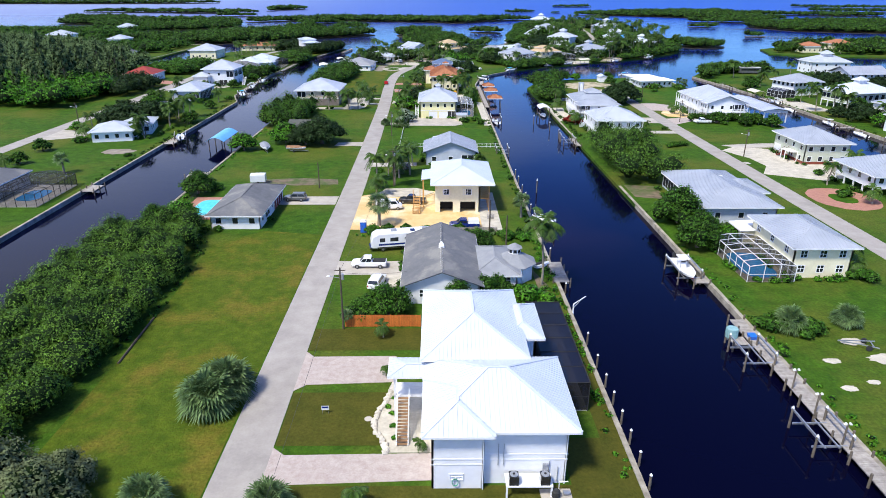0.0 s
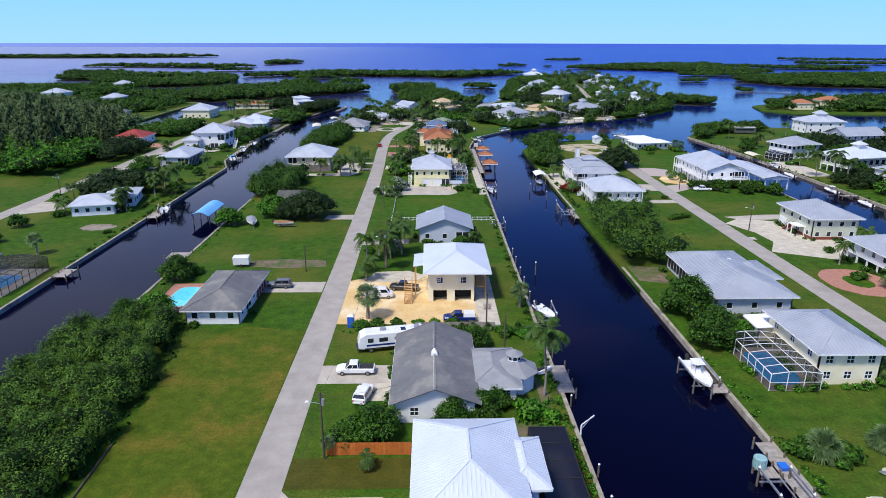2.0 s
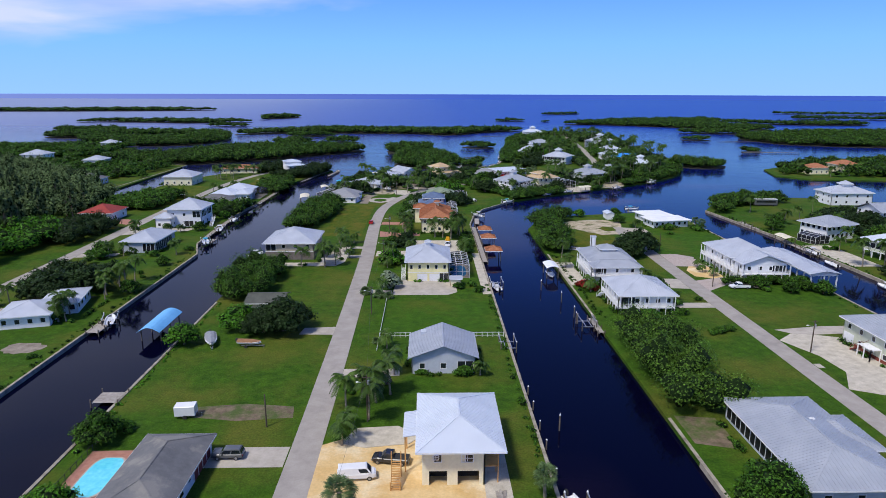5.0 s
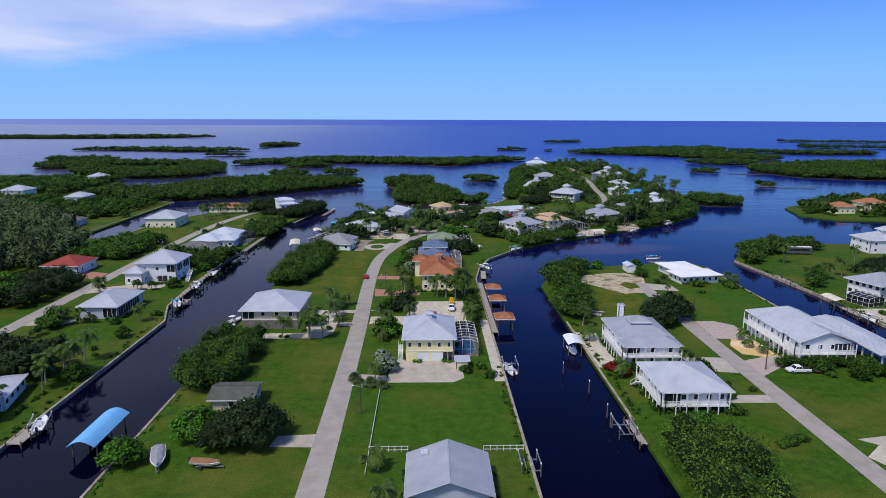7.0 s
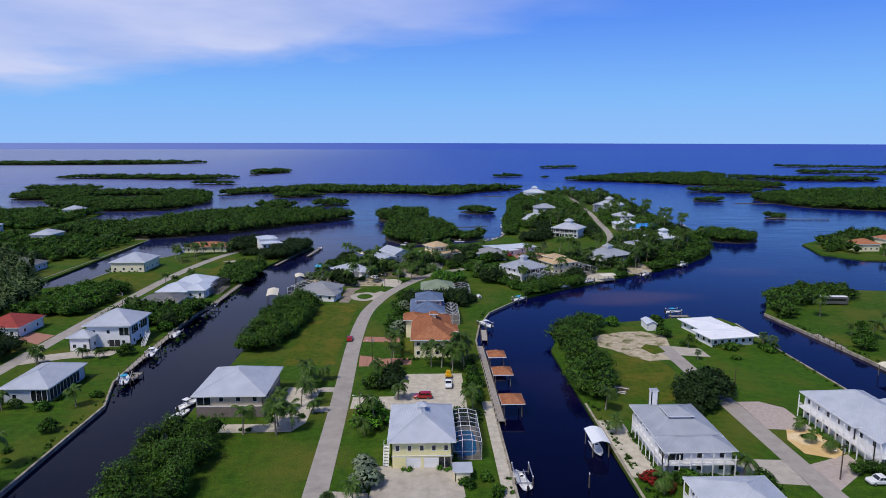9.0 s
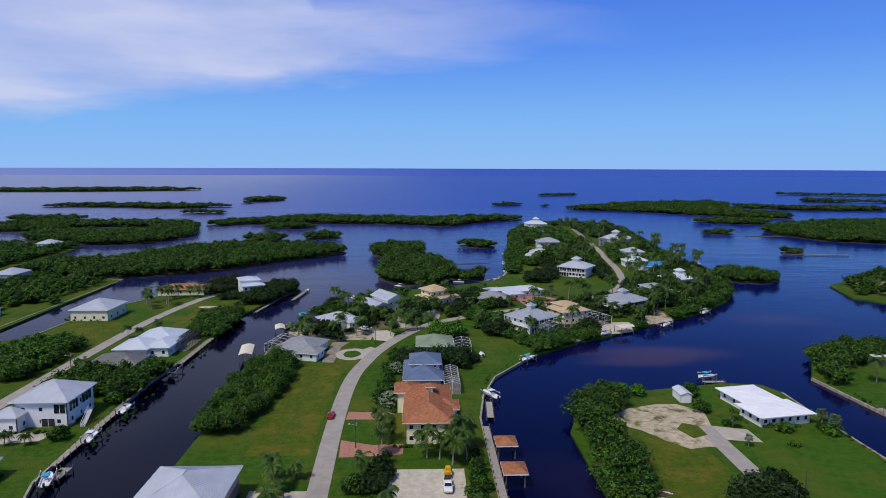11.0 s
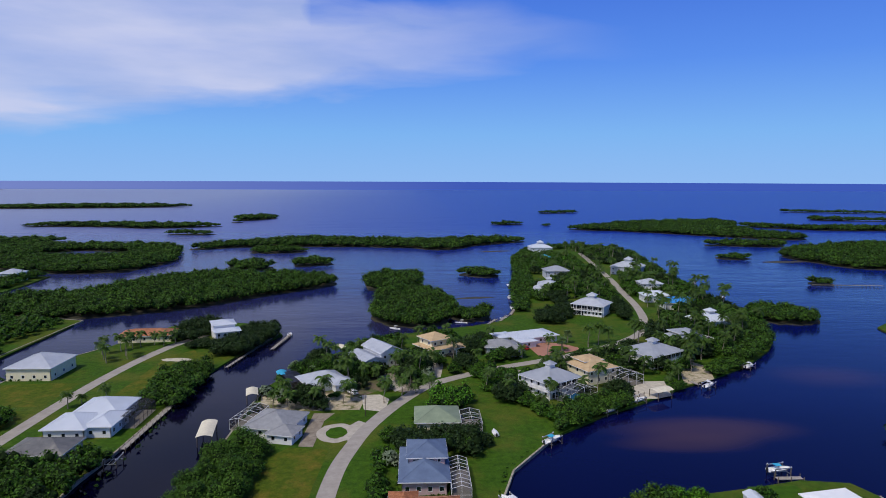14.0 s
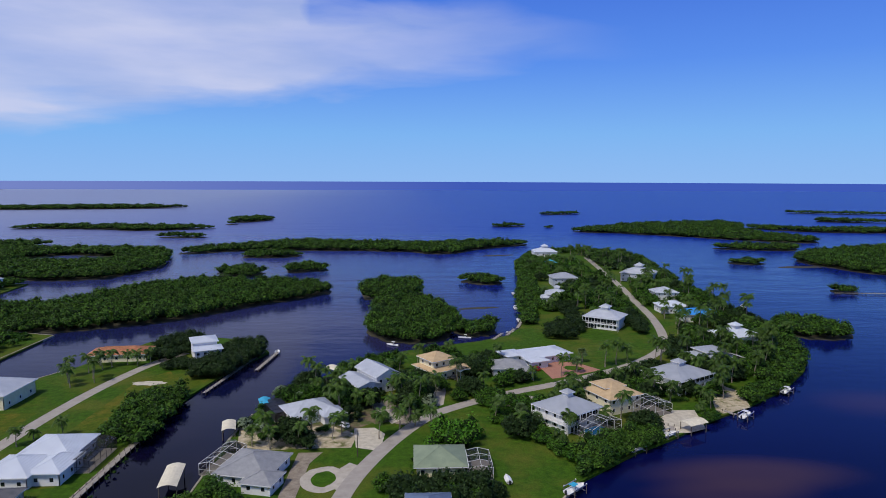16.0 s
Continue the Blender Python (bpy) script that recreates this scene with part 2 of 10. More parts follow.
    west_glare.inputs["B"].default_value = (0.17, 0.20, 0.36, 1)
    L.new(west_glare.outputs["Result"], mx.inputs["B"])
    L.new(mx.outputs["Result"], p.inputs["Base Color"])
    nrm = None
    for sc, dist, lo in ((1.3, 0.035, 0.12), (0.16, 0.45, 0.03), (0.03, 1.4, 0.0)):
        nb = N.new("ShaderNodeTexNoise")
        nb.inputs["Scale"].default_value, nb.inputs["Detail"].default_value = sc, 3
        mp = N.new("ShaderNodeMapping")
        mp.inputs["Scale"].default_value = (0.55, 1.3, 1)
        mp.inputs["Rotation"].default_value = (0, 0, 0.2)
        L.new(geo.outputs["Position"], mp.inputs[0])
        L.new(mp.outputs[0], nb.inputs["Vector"])
        st = N.new("ShaderNodeMapRange")
        st.inputs["To Min"].default_value, st.inputs["To Max"].default_value = lo, 1.0
        L.new(open_bay.outputs[0], st.inputs["Value"])
        bp = N.new("ShaderNodeBump")
        bp.inputs["Distance"].default_value = dist
        L.new(st.outputs[0], bp.inputs["Strength"])
        L.new(nb.outputs["Fac"], bp.inputs["Height"])
        if nrm:
            L.new(nrm, bp.inputs["Normal"])
        nrm = bp.outputs[0]
    L.new(nrm, p.inputs["Normal"])
    return m


WATER = water_material()
GRASS = surf("grass", lin(67, 99, 22), lin(43, 71, 15), 0.5, 0.9, bump=0.12, bump_scale=3.5, fine=2.6, fine_amt=0.6,
             third=lin(88, 94, 34), third_scale=0.045, third_edge=(0.46, 0.66), spec=0.1, detail=9)
DRYGRASS = surf("rough_olive_grass", lin(84, 98, 24), lin(58, 78, 16), 0.6, 0.9, bump=0.12, bump_scale=3.5, fine=2.4, fine_amt=0.6,
                third=lin(112, 98, 38), third_scale=0.14, third_edge=(0.48, 0.74), spec=0.1, detail=9)
LAWN = surf("mown_lawn", lin(65, 99, 20), lin(46, 77, 15), 0.45, 0.9, bump=0.06, bump_scale=5, fine=3.0, fine_amt=0.45, spec=0.1, detail=9,
            third=lin(84, 92, 30), third_scale=0.05, third_edge=(0.48, 0.7))
OLIVELAWN = surf("thin_olive_lawn", lin(80, 78, 28), lin(64, 68, 22), 0.5, 0.9, bump=0.06, bump_scale=5, fine=3.0, fine_amt=0.4, spec=0.1, detail=9)
BRICKPAVER = surf("red_brick_paver", lin(176, 128, 108), lin(156, 108, 92), 1.2, 0.85, fine=6, bump=0.01, bump_scale=10)
SAND = surf("raw_sand", lin(204, 168, 108), lin(220, 192, 140), 0.3, 0.95, bump=0.03, bump_scale=5, fine=2.5, fine_amt=0.2,
            third=lin(228, 212, 178), third_scale=0.12, third_edge=(0.5, 0.68))
MULCH = surf("grey_brown_gravel", lin(156, 146, 132), lin(118, 106, 92), 0.5, 0.95, bump=0.03, bump_scale=6, fine=3, fine_amt=0.25)
SHELL = surf("shell_gravel", lin(204, 196, 180), lin(172, 164, 148), 0.6, 0.95, bump=0.03, bump_scale=9, fine=5, fine_amt=0.2)
ROADM = surf("worn_asphalt", lin(168, 161, 153), lin(150, 143, 136), 0.35, 0.9, fine=4, bump=0.01, bump_scale=20,
             third=lin(136, 130, 124), third_scale=0.12, third_edge=(0.55, 0.75))
CONC = surf("concrete", lin(188, 180, 168), lin(162, 154, 142), 0.4, 0.85, fine=3, bump=0.01, bump_scale=14)
PAVER = surf("brick_paver", lin(184, 172, 164), lin(166, 150, 142), 1.2, 0.85, fine=6, fine_amt=0.2, bump=0.01, bump_scale=10)
SEAWALL = surf("seawall_concrete", lin(176, 168, 152), lin(120, 112, 98), 0.6, 0.9, fine=3, bump=0.02, bump_scale=5)
ROCK = surf("rubble", lin(216, 208, 194), lin(176, 168, 154), 0.8, 0.95, bump=0.05, bump_scale=3, fine=4, rand=0.2)
ROOF_WHITE = surf("white_metal_roof", lin(206, 213, 224), lin(194, 201, 213), 0.3, 0.38, fine=0.6)
ROOF_LIGHT = surf("light_grey_shingle", lin(150, 152, 156), lin(132, 134, 140), 0.6, 0.9, fine=5, bump=0.02, bump_scale=12)
ROOF_BRIGHT = surf("bright_white_roof_coating", lin(244, 244, 244), lin(232, 233, 236), 0.4, 0.5, fine=0.8)
SANDY = surf("patchy_sand_and_weeds", lin(196, 184, 160), lin(160, 146, 118), 0.5, 0.95, bump=0.04, bump_scale=6, fine=3, fine_amt=0.35,
             third=lin(92, 96, 44), third_scale=0.22, third_edge=(0.5, 0.62))
EARTH = surf("bare_garden_earth", lin(128, 112, 92), lin(92, 78, 62), 0.6, 0.95, bump=0.04, bump_scale=5, fine=3, fine_amt=0.35,
             third=lin(72, 88, 34), third_scale=0.25, third_edge=(0.42, 0.6))
ROOF_GREY = surf("grey_metal_roof", lin(168, 173, 183), lin(150, 156, 168), 0.3, 0.42, fine=1.2, fine_amt=0.12)
ROOF_PALE = surf("pale_metal_roof", lin(190, 195, 205), lin(172, 178, 190), 0.3, 0.42, fine=1.2, fine_amt=0.12)
ROOF_SHINGLE = surf("grey_shingle", lin(112, 112, 114), lin(94, 95, 98), 0.6, 0.9, fine=5, bump=0.02, bump_scale=12,
                    third=lin(132, 130, 126), third_scale=0.15)
ROOF_DARK = surf("dark_shingle", lin(92, 94, 86), lin(74, 76, 70), 0.5, 0.9, fine=5, bump=0.02, bump_scale=12)
ROOF_GREEN = surf("green_grey_shingle", lin(136, 150, 126), lin(118, 132, 112), 0.4, 0.85, fine=5, bump=0.02, bump_scale=12)
ROOF_BLUE = surf("slate_blue_shingle", lin(98, 116, 146), lin(84, 100, 130), 0.4, 0.8, fine=5, bump=0.02, bump_scale=12)
ROOF_RED = surf("red_roof", lin(158, 62, 52), lin(132, 48, 42), 0.4, 0.8, fine=5, bump=0.02, bump_scale=12)
ROOF_TILE = surf("terracotta_tile", lin(178, 120, 84), lin(140, 88, 60), 1.1, 0.85, fine=3, fine_amt=0.3, island=0.2)
ROOF_TAN = surf("tan_shingle", lin(196, 172, 136), lin(178, 152, 118), 0.5, 0.85, fine=5, bump=0.02, bump_scale=12)
WALL_WHITE = surf("white_siding", lin(238, 238, 238), lin(226, 227, 230), 0.5, 0.7, fine=2, bump=0.004, bump_scale=8)
WALL_CREAM = surf("cream_stucco", lin(242, 234, 202), lin(230, 220, 186), 0.5, 0.85, fine=3, bump=0.006, bump_scale=12)
WALL_TAN = surf("tan_stucco", lin(206, 192, 172), lin(190, 176, 156), 0.5, 0.85, fine=3, bump=0.006, bump_scale=12)
WALL_GREY = surf("grey_siding", lin(196, 202, 212), lin(182, 188, 198), 0.5, 0.75, fine=3, bump=0.004, bump_scale=9)
WALL_YELLOW = surf("pale_yellow_siding", lin(240, 232, 176), lin(228, 220, 164), 0.5, 0.75, fine=3)
WALL_SAGE = surf("sage_siding", lin(202, 206, 186), lin(188, 192, 172), 0.5, 0.75, fine=3)
WALL_PINK = surf("pink_stucco", lin(206, 176, 176), lin(190, 160, 160), 0.5, 0.8, fine=3)
TRIM = surf("white_trim", lin(240, 240, 240), lin(228, 228, 230), 2, 0.5)
GLASS = surf("window_glass", (0.012, 0.016, 0.022, 1), (0.02, 0.026, 0.034, 1), 0.5, 0.06, spec=0.7)
DARK = surf("dark_metal_and_shade", (0.02, 0.02, 0.02, 1), (0.03, 0.03, 0.03, 1), 1, 0.9)
WOOD = surf("weathered_wood", lin(172, 165, 156), lin(138, 130, 122), 1.5, 0.85, fine=5, rand=0.12, stretch=(1, 1, 0.3))
NEWWOOD = surf("new_lumber", lin(206, 160, 96), lin(186, 136, 76), 1.5, 0.8, fine=5, rand=0.1)
FENCEWOOD = surf("cedar_fence", lin(204, 118, 48), lin(178, 94, 36), 1.5, 0.8, fine=5, rand=0.12)
POOLW = surf("pool_water", lin(120, 226, 240), lin(90, 206, 232), 1.2, 0.05, bump=0.01, bump_scale=2, spec=0.6)
POOLDARK = surf("blue_pool_water", lin(62, 150, 206), lin(44, 126, 190), 1.2, 0.05, bump=0.01, bump_scale=2, spec=0.6)
METAL = surf("galvanised_metal", lin(190, 192, 196), lin(160, 162, 168), 2, 0.4, metal=0.6)
LEAF = surf("broad_leaves", lin(74, 110, 32), lin(48, 86, 22), 0.25, 0.6, island=0.5, rand=0.15, transl=0.22, fine=3.2, fine_amt=1.5, spec=0.15)
LEAF_DARK = surf("oak_leaves", lin(50, 70, 34), lin(34, 54, 25), 0.25, 0.6, island=0.5, rand=0.12, transl=0.18, fine=3.2, fine_amt=1.5, spec=0.15)
LEAF_BRIGHT = surf("sunlit_green_leaves", lin(92, 142, 36), lin(62, 114, 26), 0.25, 0.55, island=0.45, rand=0.1, transl=0.25, fine=3.2, fine_amt=1.5, spec=0.15)
LEAF_MIXED = surf("mixed_shrub_leaves", lin(100, 134, 46), lin(56, 88, 28), 0.3, 0.6, island=0.5, transl=0.25, fine=3.2, fine_amt=1.5, spec=0.15)
LEAF_SILVER = surf("silver_leaves", lin(142, 156, 130), lin(112, 130, 104), 0.3, 0.6, island=0.25, transl=0.2, spec=0.15)
LEAF_RED = surf("red_bush_leaves", lin(150, 44, 34), lin(110, 30, 26), 0.4, 0.6, island=0.35, transl=0.2, spec=0.15)
MANGROVE = surf("mangrove_leaves", lin(80, 114, 35), lin(40, 75, 22), 0.22, 0.6, island=0.5, transl=0.22, fine=3.2, fine_amt=1.5, spec=0.15,
                third=lin(58, 84, 28), third_scale=0.02, third_edge=(0.5, 0.7))
PALMLEAF = surf("palm_fronds", lin(80, 106, 38), lin(48, 76, 26), 0.8, 0.5, island=0.4, rand=0.15, transl=0.22, spec=0.2)
FANLEAF = surf("fan_palm_leaves", lin(112, 134, 84), lin(70, 96, 54), 0.8, 0.5, island=0.45, rand=0.12, transl=0.22, spec=0.2)
# the dark green stands in for shade between the leaves
SHADECORE = surf("foliage_shade_core", lin(30, 48, 18), lin(18, 32, 12), 1.2, 0.9, fine=4, fine_amt=0.6, spec=0.1)
BARK = surf("bark", lin(120, 108, 92), lin(84, 74, 62), 2, 0.9, fine=6, bump=0.02, bump_scale=8)
PALMBARK = surf("palm_bark", lin(160, 150, 134), lin(120, 110, 96), 2, 0.9, fine=6, bump=0.02, bump_scale=6)
MUD = surf("mangrove_mud", lin(70, 66, 48), lin(50, 50, 36), 0.2, 0.95, fine=1)


# ---- mesh building ----
class Geo:
    """Collects corners and faces of one mesh."""

    def __init__(self):
        self.v, self.f = [], []

    def add(self, verts, faces):
        o = len(self.v)
        self.v += [tuple(p) for p in verts]
        self.f += [tuple(i + o for i in q) for q in faces]
        return self

    def box(self, x0, x1, y0, y1, z0, z1):
        return self.add([(x0, y0, z0), (x1, y0, z0), (x1, y1, z0), (x0, y1, z0), (x0, y0, z1), (x1, y0, z1), (x1, y1, z1), (x0, y1, z1)],
                        [(3, 2, 1, 0), (4, 5, 6, 7), (0, 1, 5, 4), (1, 2, 6, 5), (2, 3, 7, 6), (3, 0, 4, 7)])

    def prism(self, pts, z0, z1):
        n = len(pts)
        v = [(x, y, z0) for x, y in pts] + [(x, y, z1) for x, y in pts]
        return self.add(v, [tuple(range(n - 1, -1, -1)), tuple(range(n, 2 * n))] + [(i, (i + 1) % n, n + (i + 1) % n, n + i) for i in range(n)])

    def beam(self, a, b, w, h=None):
        a, b = Vector(a), Vector(b)
        h = h or w
        d = (b - a).normalized()
        s = d.cross(Vector((0, 0, 1)))
        s = s.normalized() if s.length > 1e-4 else Vector((1, 0, 0))
        u = s.cross(d)
        v = [p + s * i * w / 2 + u * j * h / 2 for p in (a, b) for i, j in ((-1, -1), (1, -1), (1, 1), (-1, 1))]
        return self.add(v, [(3, 2, 1, 0), (4, 5, 6, 7), (0, 1, 5, 4), (1, 2, 6, 5), (2, 3, 7, 6), (3, 0, 4, 7)])

    def tube(self, pts, radii, n=8, cap=True):
        rings = []
        for i, p in enumerate(pts):
            p = Vector(p)
            a, b = Vector(pts[max(i - 1, 0)]), Vector(pts[min(i + 1, len(pts) - 1)])
            d = (b - a).normalized()
            s = d.cross(Vector((0, 1, 0)))
            if s.length < 1e-3:
                s = d.cross(Vector((1, 0, 0)))
            s.normalize()
            u = d.cross(s)
            rings.append([p + (s * math.cos(k * 2 * math.pi / n) + u * math.sin(k * 2 * math.pi / n)) * radii[i] for k in range(n)])
        return self.loft(rings, cap)

    def loft(self, rings, cap=True, closed=True):
        n, v = len(rings[0]), [p for r in rings for p in r]
        f = []
        for i in range(len(rings) - 1):
            for k in range(n if closed else n - 1):
                a, b = i * n + k, i * n + (k + 1) % n
                f.append((a, b, b + n, a + n))
        if cap:
            f += [tuple(range(n - 1, -1, -1)), tuple(range((len(rings) - 1) * n, len(rings) * n))]
        return self.add(v, f)

    def mesh(self, name):
        me = bpy.data.meshes.new(name)
        me.from_pydata([tuple(p) for p in self.v], [], self.f)
        me.update()
        return me


def part(name, geo, material, parent=None, label="", smooth=False):
    me = geo.mesh(name) if isinstance(geo, Geo) else geo
    if material and not me.materials:
        me.materials.append(material)
    if smooth:
        me.polygons.foreach_set("use_smooth", [True] * len(me.polygons))
    ob = new(name, me)
    ob.parent = parent
    return tagged(ob, label)


def thing(name, m, label, category, group="", kind=""):
    ob = new(name)
    ob.empty_display_size = 0.5
    ob.matrix_basis = m if isinstance(m, Matrix) else pose(*m)
    return tagged(ob, label, category, group, kind)


# ---- water and land ----
WATER_Z = -0.8


def flat(name, pts, z0, z1, material, label, category, kind="structure"):
    ob = part(name, Geo().prism(pts, z0, z1), material)
    return tagged(ob, label, category, kind=kind)


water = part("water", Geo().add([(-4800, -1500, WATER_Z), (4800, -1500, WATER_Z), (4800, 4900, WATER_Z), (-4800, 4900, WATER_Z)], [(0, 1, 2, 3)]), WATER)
tagged(water, "dark navy canal and bay water with fine ripples", "water", kind="structure")

CENTRE = [(-59.5, -200), (15.3, -200), (15.3, 352), (18, 370), (23.5, 387), (40, 410), (62, 428), (76, 437), (96, 452), (116, 465), (139, 482),
          (161, 505), (172, 521), (180, 541), (181, 566), (184, 592), (189, 632), (196, 675), (206, 735), (218, 812), (228, 885), (220, 930), (190, 958),
          (150, 958), (116, 924), (94, 866), (78, 740), (66, 672), (60, 620), (54, 586), (44, 568), (28, 557), (6, 548), (-12, 538), (-30, 518), (-50, 488), (-58, 462), (-60, 440)]
WEST = [(-520, -200), (-83, -200), (-83, 302), (-88.4, 318), (-90, 345), (-90.4, 385), (-89, 400), (-88, 440), (-87, 475), (-80, 512), (-70, 540), (-82, 562), (-110, 570), (-132, 560), (-146, 518),
        (-160, 490), (-163, 440), (-182, 430), (-186, 575), (-230, 588), (-285, 600), (-288, 690), (-294, 736), (-335, 742), (-520, 745)]
EAST = [(39, -200), (112, -200), (112, 352), (112.6, 370), (110, 377), (98, 379), (81, 375), (66, 372), (53, 367), (44, 356), (38.6, 342)]
FAR_EAST = [(134.5, -200), (520, -200), (520, 380), (240, 400), (214, 418), (175, 423), (146, 408), (130.5, 383), (134.5, 330)]
SPIT = [(234, 512), (249, 493), (430, 470), (430, 610), (287, 580), (245, 548)]
for i, (pts, lab) in enumerate(((CENTRE, "green peninsula of house lots between two canals"), (WEST, "green shore of house lots west of the canal"),
                                (EAST, "green strip of house lots between two canals"), (FAR_EAST, "green shore of house lots beyond the canal"),
                                (SPIT, "green spit of land with trees"))):
    flat("ground", pts, -3, 0, GRASS, lab, "ground")


def smooth_line(pts, n=8):
    out = []
    for i in range(len(pts) - 1):
        p0, p1, p2, p3 = (Vector(pts[max(0, min(len(pts) - 1, i + k))]) for k in (-1, 0, 1, 2))
        for k in range(n):
            t = k / n
            out.append(0.5 * ((2 * p1) + (p2 - p0) * t + (2 * p0 - 5 * p1 + 4 * p2 - p3) * t * t + (3 * p1 - p0 - 3 * p2 + p3) * t ** 3))
    out.append(Vector(pts[-1]))
    return out


def ribbon(pts, width, z0, z1):
    g, rings = Geo(), []
    for i, p in enumerate(pts):
        d = (pts[min(i + 1, len(pts) - 1)] - pts[max(i - 1, 0)]).normalized()
        s = Vector((d.y, -d.x)) * width / 2
        a, b = p - s, p + s
        rings.append([(a.x, a.y, z0), (b.x, b.y, z0), (b.x, b.y, z1), (a.x, a.y, z1)])
    return g.loft(rings)


def road(pts, width, z, label, mat=ROADM, name="road"):
    return tagged(part(name, ribbon(smooth_line(pts), width, -0.1, z), mat), label, "road", kind="structure")


road([(-22.3, -200), (-22.3, 100), (-22.4, 200), (-23.5, 290), (-25.2, 350), (-24.6, 385), (-21.4, 405), (-17, 421), (-8.5, 441), (2.5, 459), (17, 471), (34, 481.5), (52, 490.5), (75, 504),
      (98, 522), (115, 543), (126, 572), (135, 612), (142, 660), (150, 709), (159, 780), (168, 853), (172, 890)], 4.8, 0.05, "sun-bleached grey asphalt lane")
road([(75, -200), (75, 100), (75, 200), (75.6, 300), (76, 345)], 4.8, 0.05, "sun-bleached grey asphalt lane")
road([(-125, -200), (-125, 250), (-126.5, 400), (-125, 470), (-118, 515), (-108, 540)], 4.8, 0.05, "sun-bleached grey asphalt lane")


# ---- houses ----
def wall_panel(length, z0, z1, holes, thick=0.2):
    """A wall along +x from 0 to length with its outer face at y = 0 and real openings (u0, u1, v0, v1)."""
    g = Geo()
    us = sorted({0, length, *(h[0] for h in holes), *(h[1] for h in holes)})
    vs = sorted({z0, z1, *(h[2] for h in holes), *(h[3] for h in holes)})
    nu, nv = len(us), len(vs)

    def solid(i, j):
        if not (0 <= i < nu - 1 and 0 <= j < nv - 1):
            return False
        u, v = (us[i] + us[i + 1]) / 2, (vs[j] + vs[j + 1]) / 2
        return not any(h[0] < u < h[1] and h[2] < v < h[3] for h in holes)
    faces = []
    for i in range(nu - 1):
        for j in range(nv - 1):
            if not solid(i, j):
                continue
            p, q, r, t = i * nv + j, (i + 1) * nv + j, (i + 1) * nv + j + 1, i * nv + j + 1
            o = nu * nv
            faces += [(p, q, r, t), (t + o, r + o, q + o, p + o)]
            for (di, dj), (a, b) in (((0, -1), (q, p)), ((1, 0), (r, q)), ((0, 1), (t, r)), ((-1, 0), (p, t))):
                if not solid(i + di, j + dj):
                    faces.append((a, b, b + o, a + o))
    g.add([(u, y, v) for y in (0, thick) for u in us for v in vs], faces)
    used = sorted({i for f in g.f for i in f})
    at = {k: n for n, k in enumerate(used)}
    g.v, g.f = [g.v[k] for k in used], [tuple(at[k] for k in f) for f in g.f]
    return g


def frame_ring(g, x0, x1, z0, z1, t, ya, yb):
    """A closed rectangular frame with mitred corners."""
    v = []
    for y in (ya, yb):
        v += [(x0, y, z0), (x1, y, z0), (x1, y, z1), (x0, y, z1), (x0 + t, y, z0 + t), (x1 - t, y, z0 + t), (x1 - t, y, z1 - t), (x0 + t, y, z1 - t)]
    f = []
    for i in range(4):
        j = (i + 1) % 4
        f += [(i, j, 4 + j, 4 + i), (8 + j, 8 + i, 12 + i, 12 + j), (i, 8 + i, 8 + j, j), (4 + j, 12 + j, 12 + i, 4 + i)]
    return g.add(v, f)


def window_into(parent, m, u0, u1, v0, v1, near=True):
    w, h, t = u1 - u0, v1 - v0, 0.09
    f = part("window", frame_ring(Geo(), 0, w, 0, h, t, -0.04, 0.08), TRIM, parent)
    f.matrix_basis = m @ pose(u0, 0, v0)
    part("pane", Geo().box(t * 0.9, w - t * 0.9, 0.055, 0.075, t * 0.9, h - t * 0.9), GLASS, f)
    if near:
        part("mullion", Geo().box(w / 2 - 0.03, w / 2 + 0.03, 0.0, 0.053, t * 0.9, h - t * 0.9), TRIM, f)
        part("glazing_bar", Geo().box(t * 0.9, w - t * 0.9, -0.01, 0.052, h / 2 - 0.03, h / 2 + 0.03), TRIM, f)
    return f


def door_into(parent, m, u0, u1, v0, v1, kind="garage", mat=None):
    w, h = u1 - u0, v1 - v0
    if kind == "open":
        # a near-black plate stands in for the shade of the room
        d = part("dark_interior", Geo().box(0, w, 2.2, 2.3, 0, h), DARK, parent)
        d.matrix_basis = m @ pose(u0, 0, v0)
        return d
    g = Geo()
    n = 4 if kind == "garage" else 1
    for k in range(n):
        g.box(0.02, w - 0.02, 0.06, 0.11, h * k / n + 0.015, h * (k + 1) / n - 0.015)
    g.box(0, w, 0.11, 0.14, 0, h)
    d = part("garage_door" if kind == "garage" else "door", g, mat or TRIM, parent)
    d.matrix_basis = m @ pose(u0, 0, v0)
    if kind != "garage":
        part("door_handle", Geo().box(w * 0.85, w * 0.9, 0.0, 0.06, h * 0.45, h * 0.52), METAL, d)
    return d


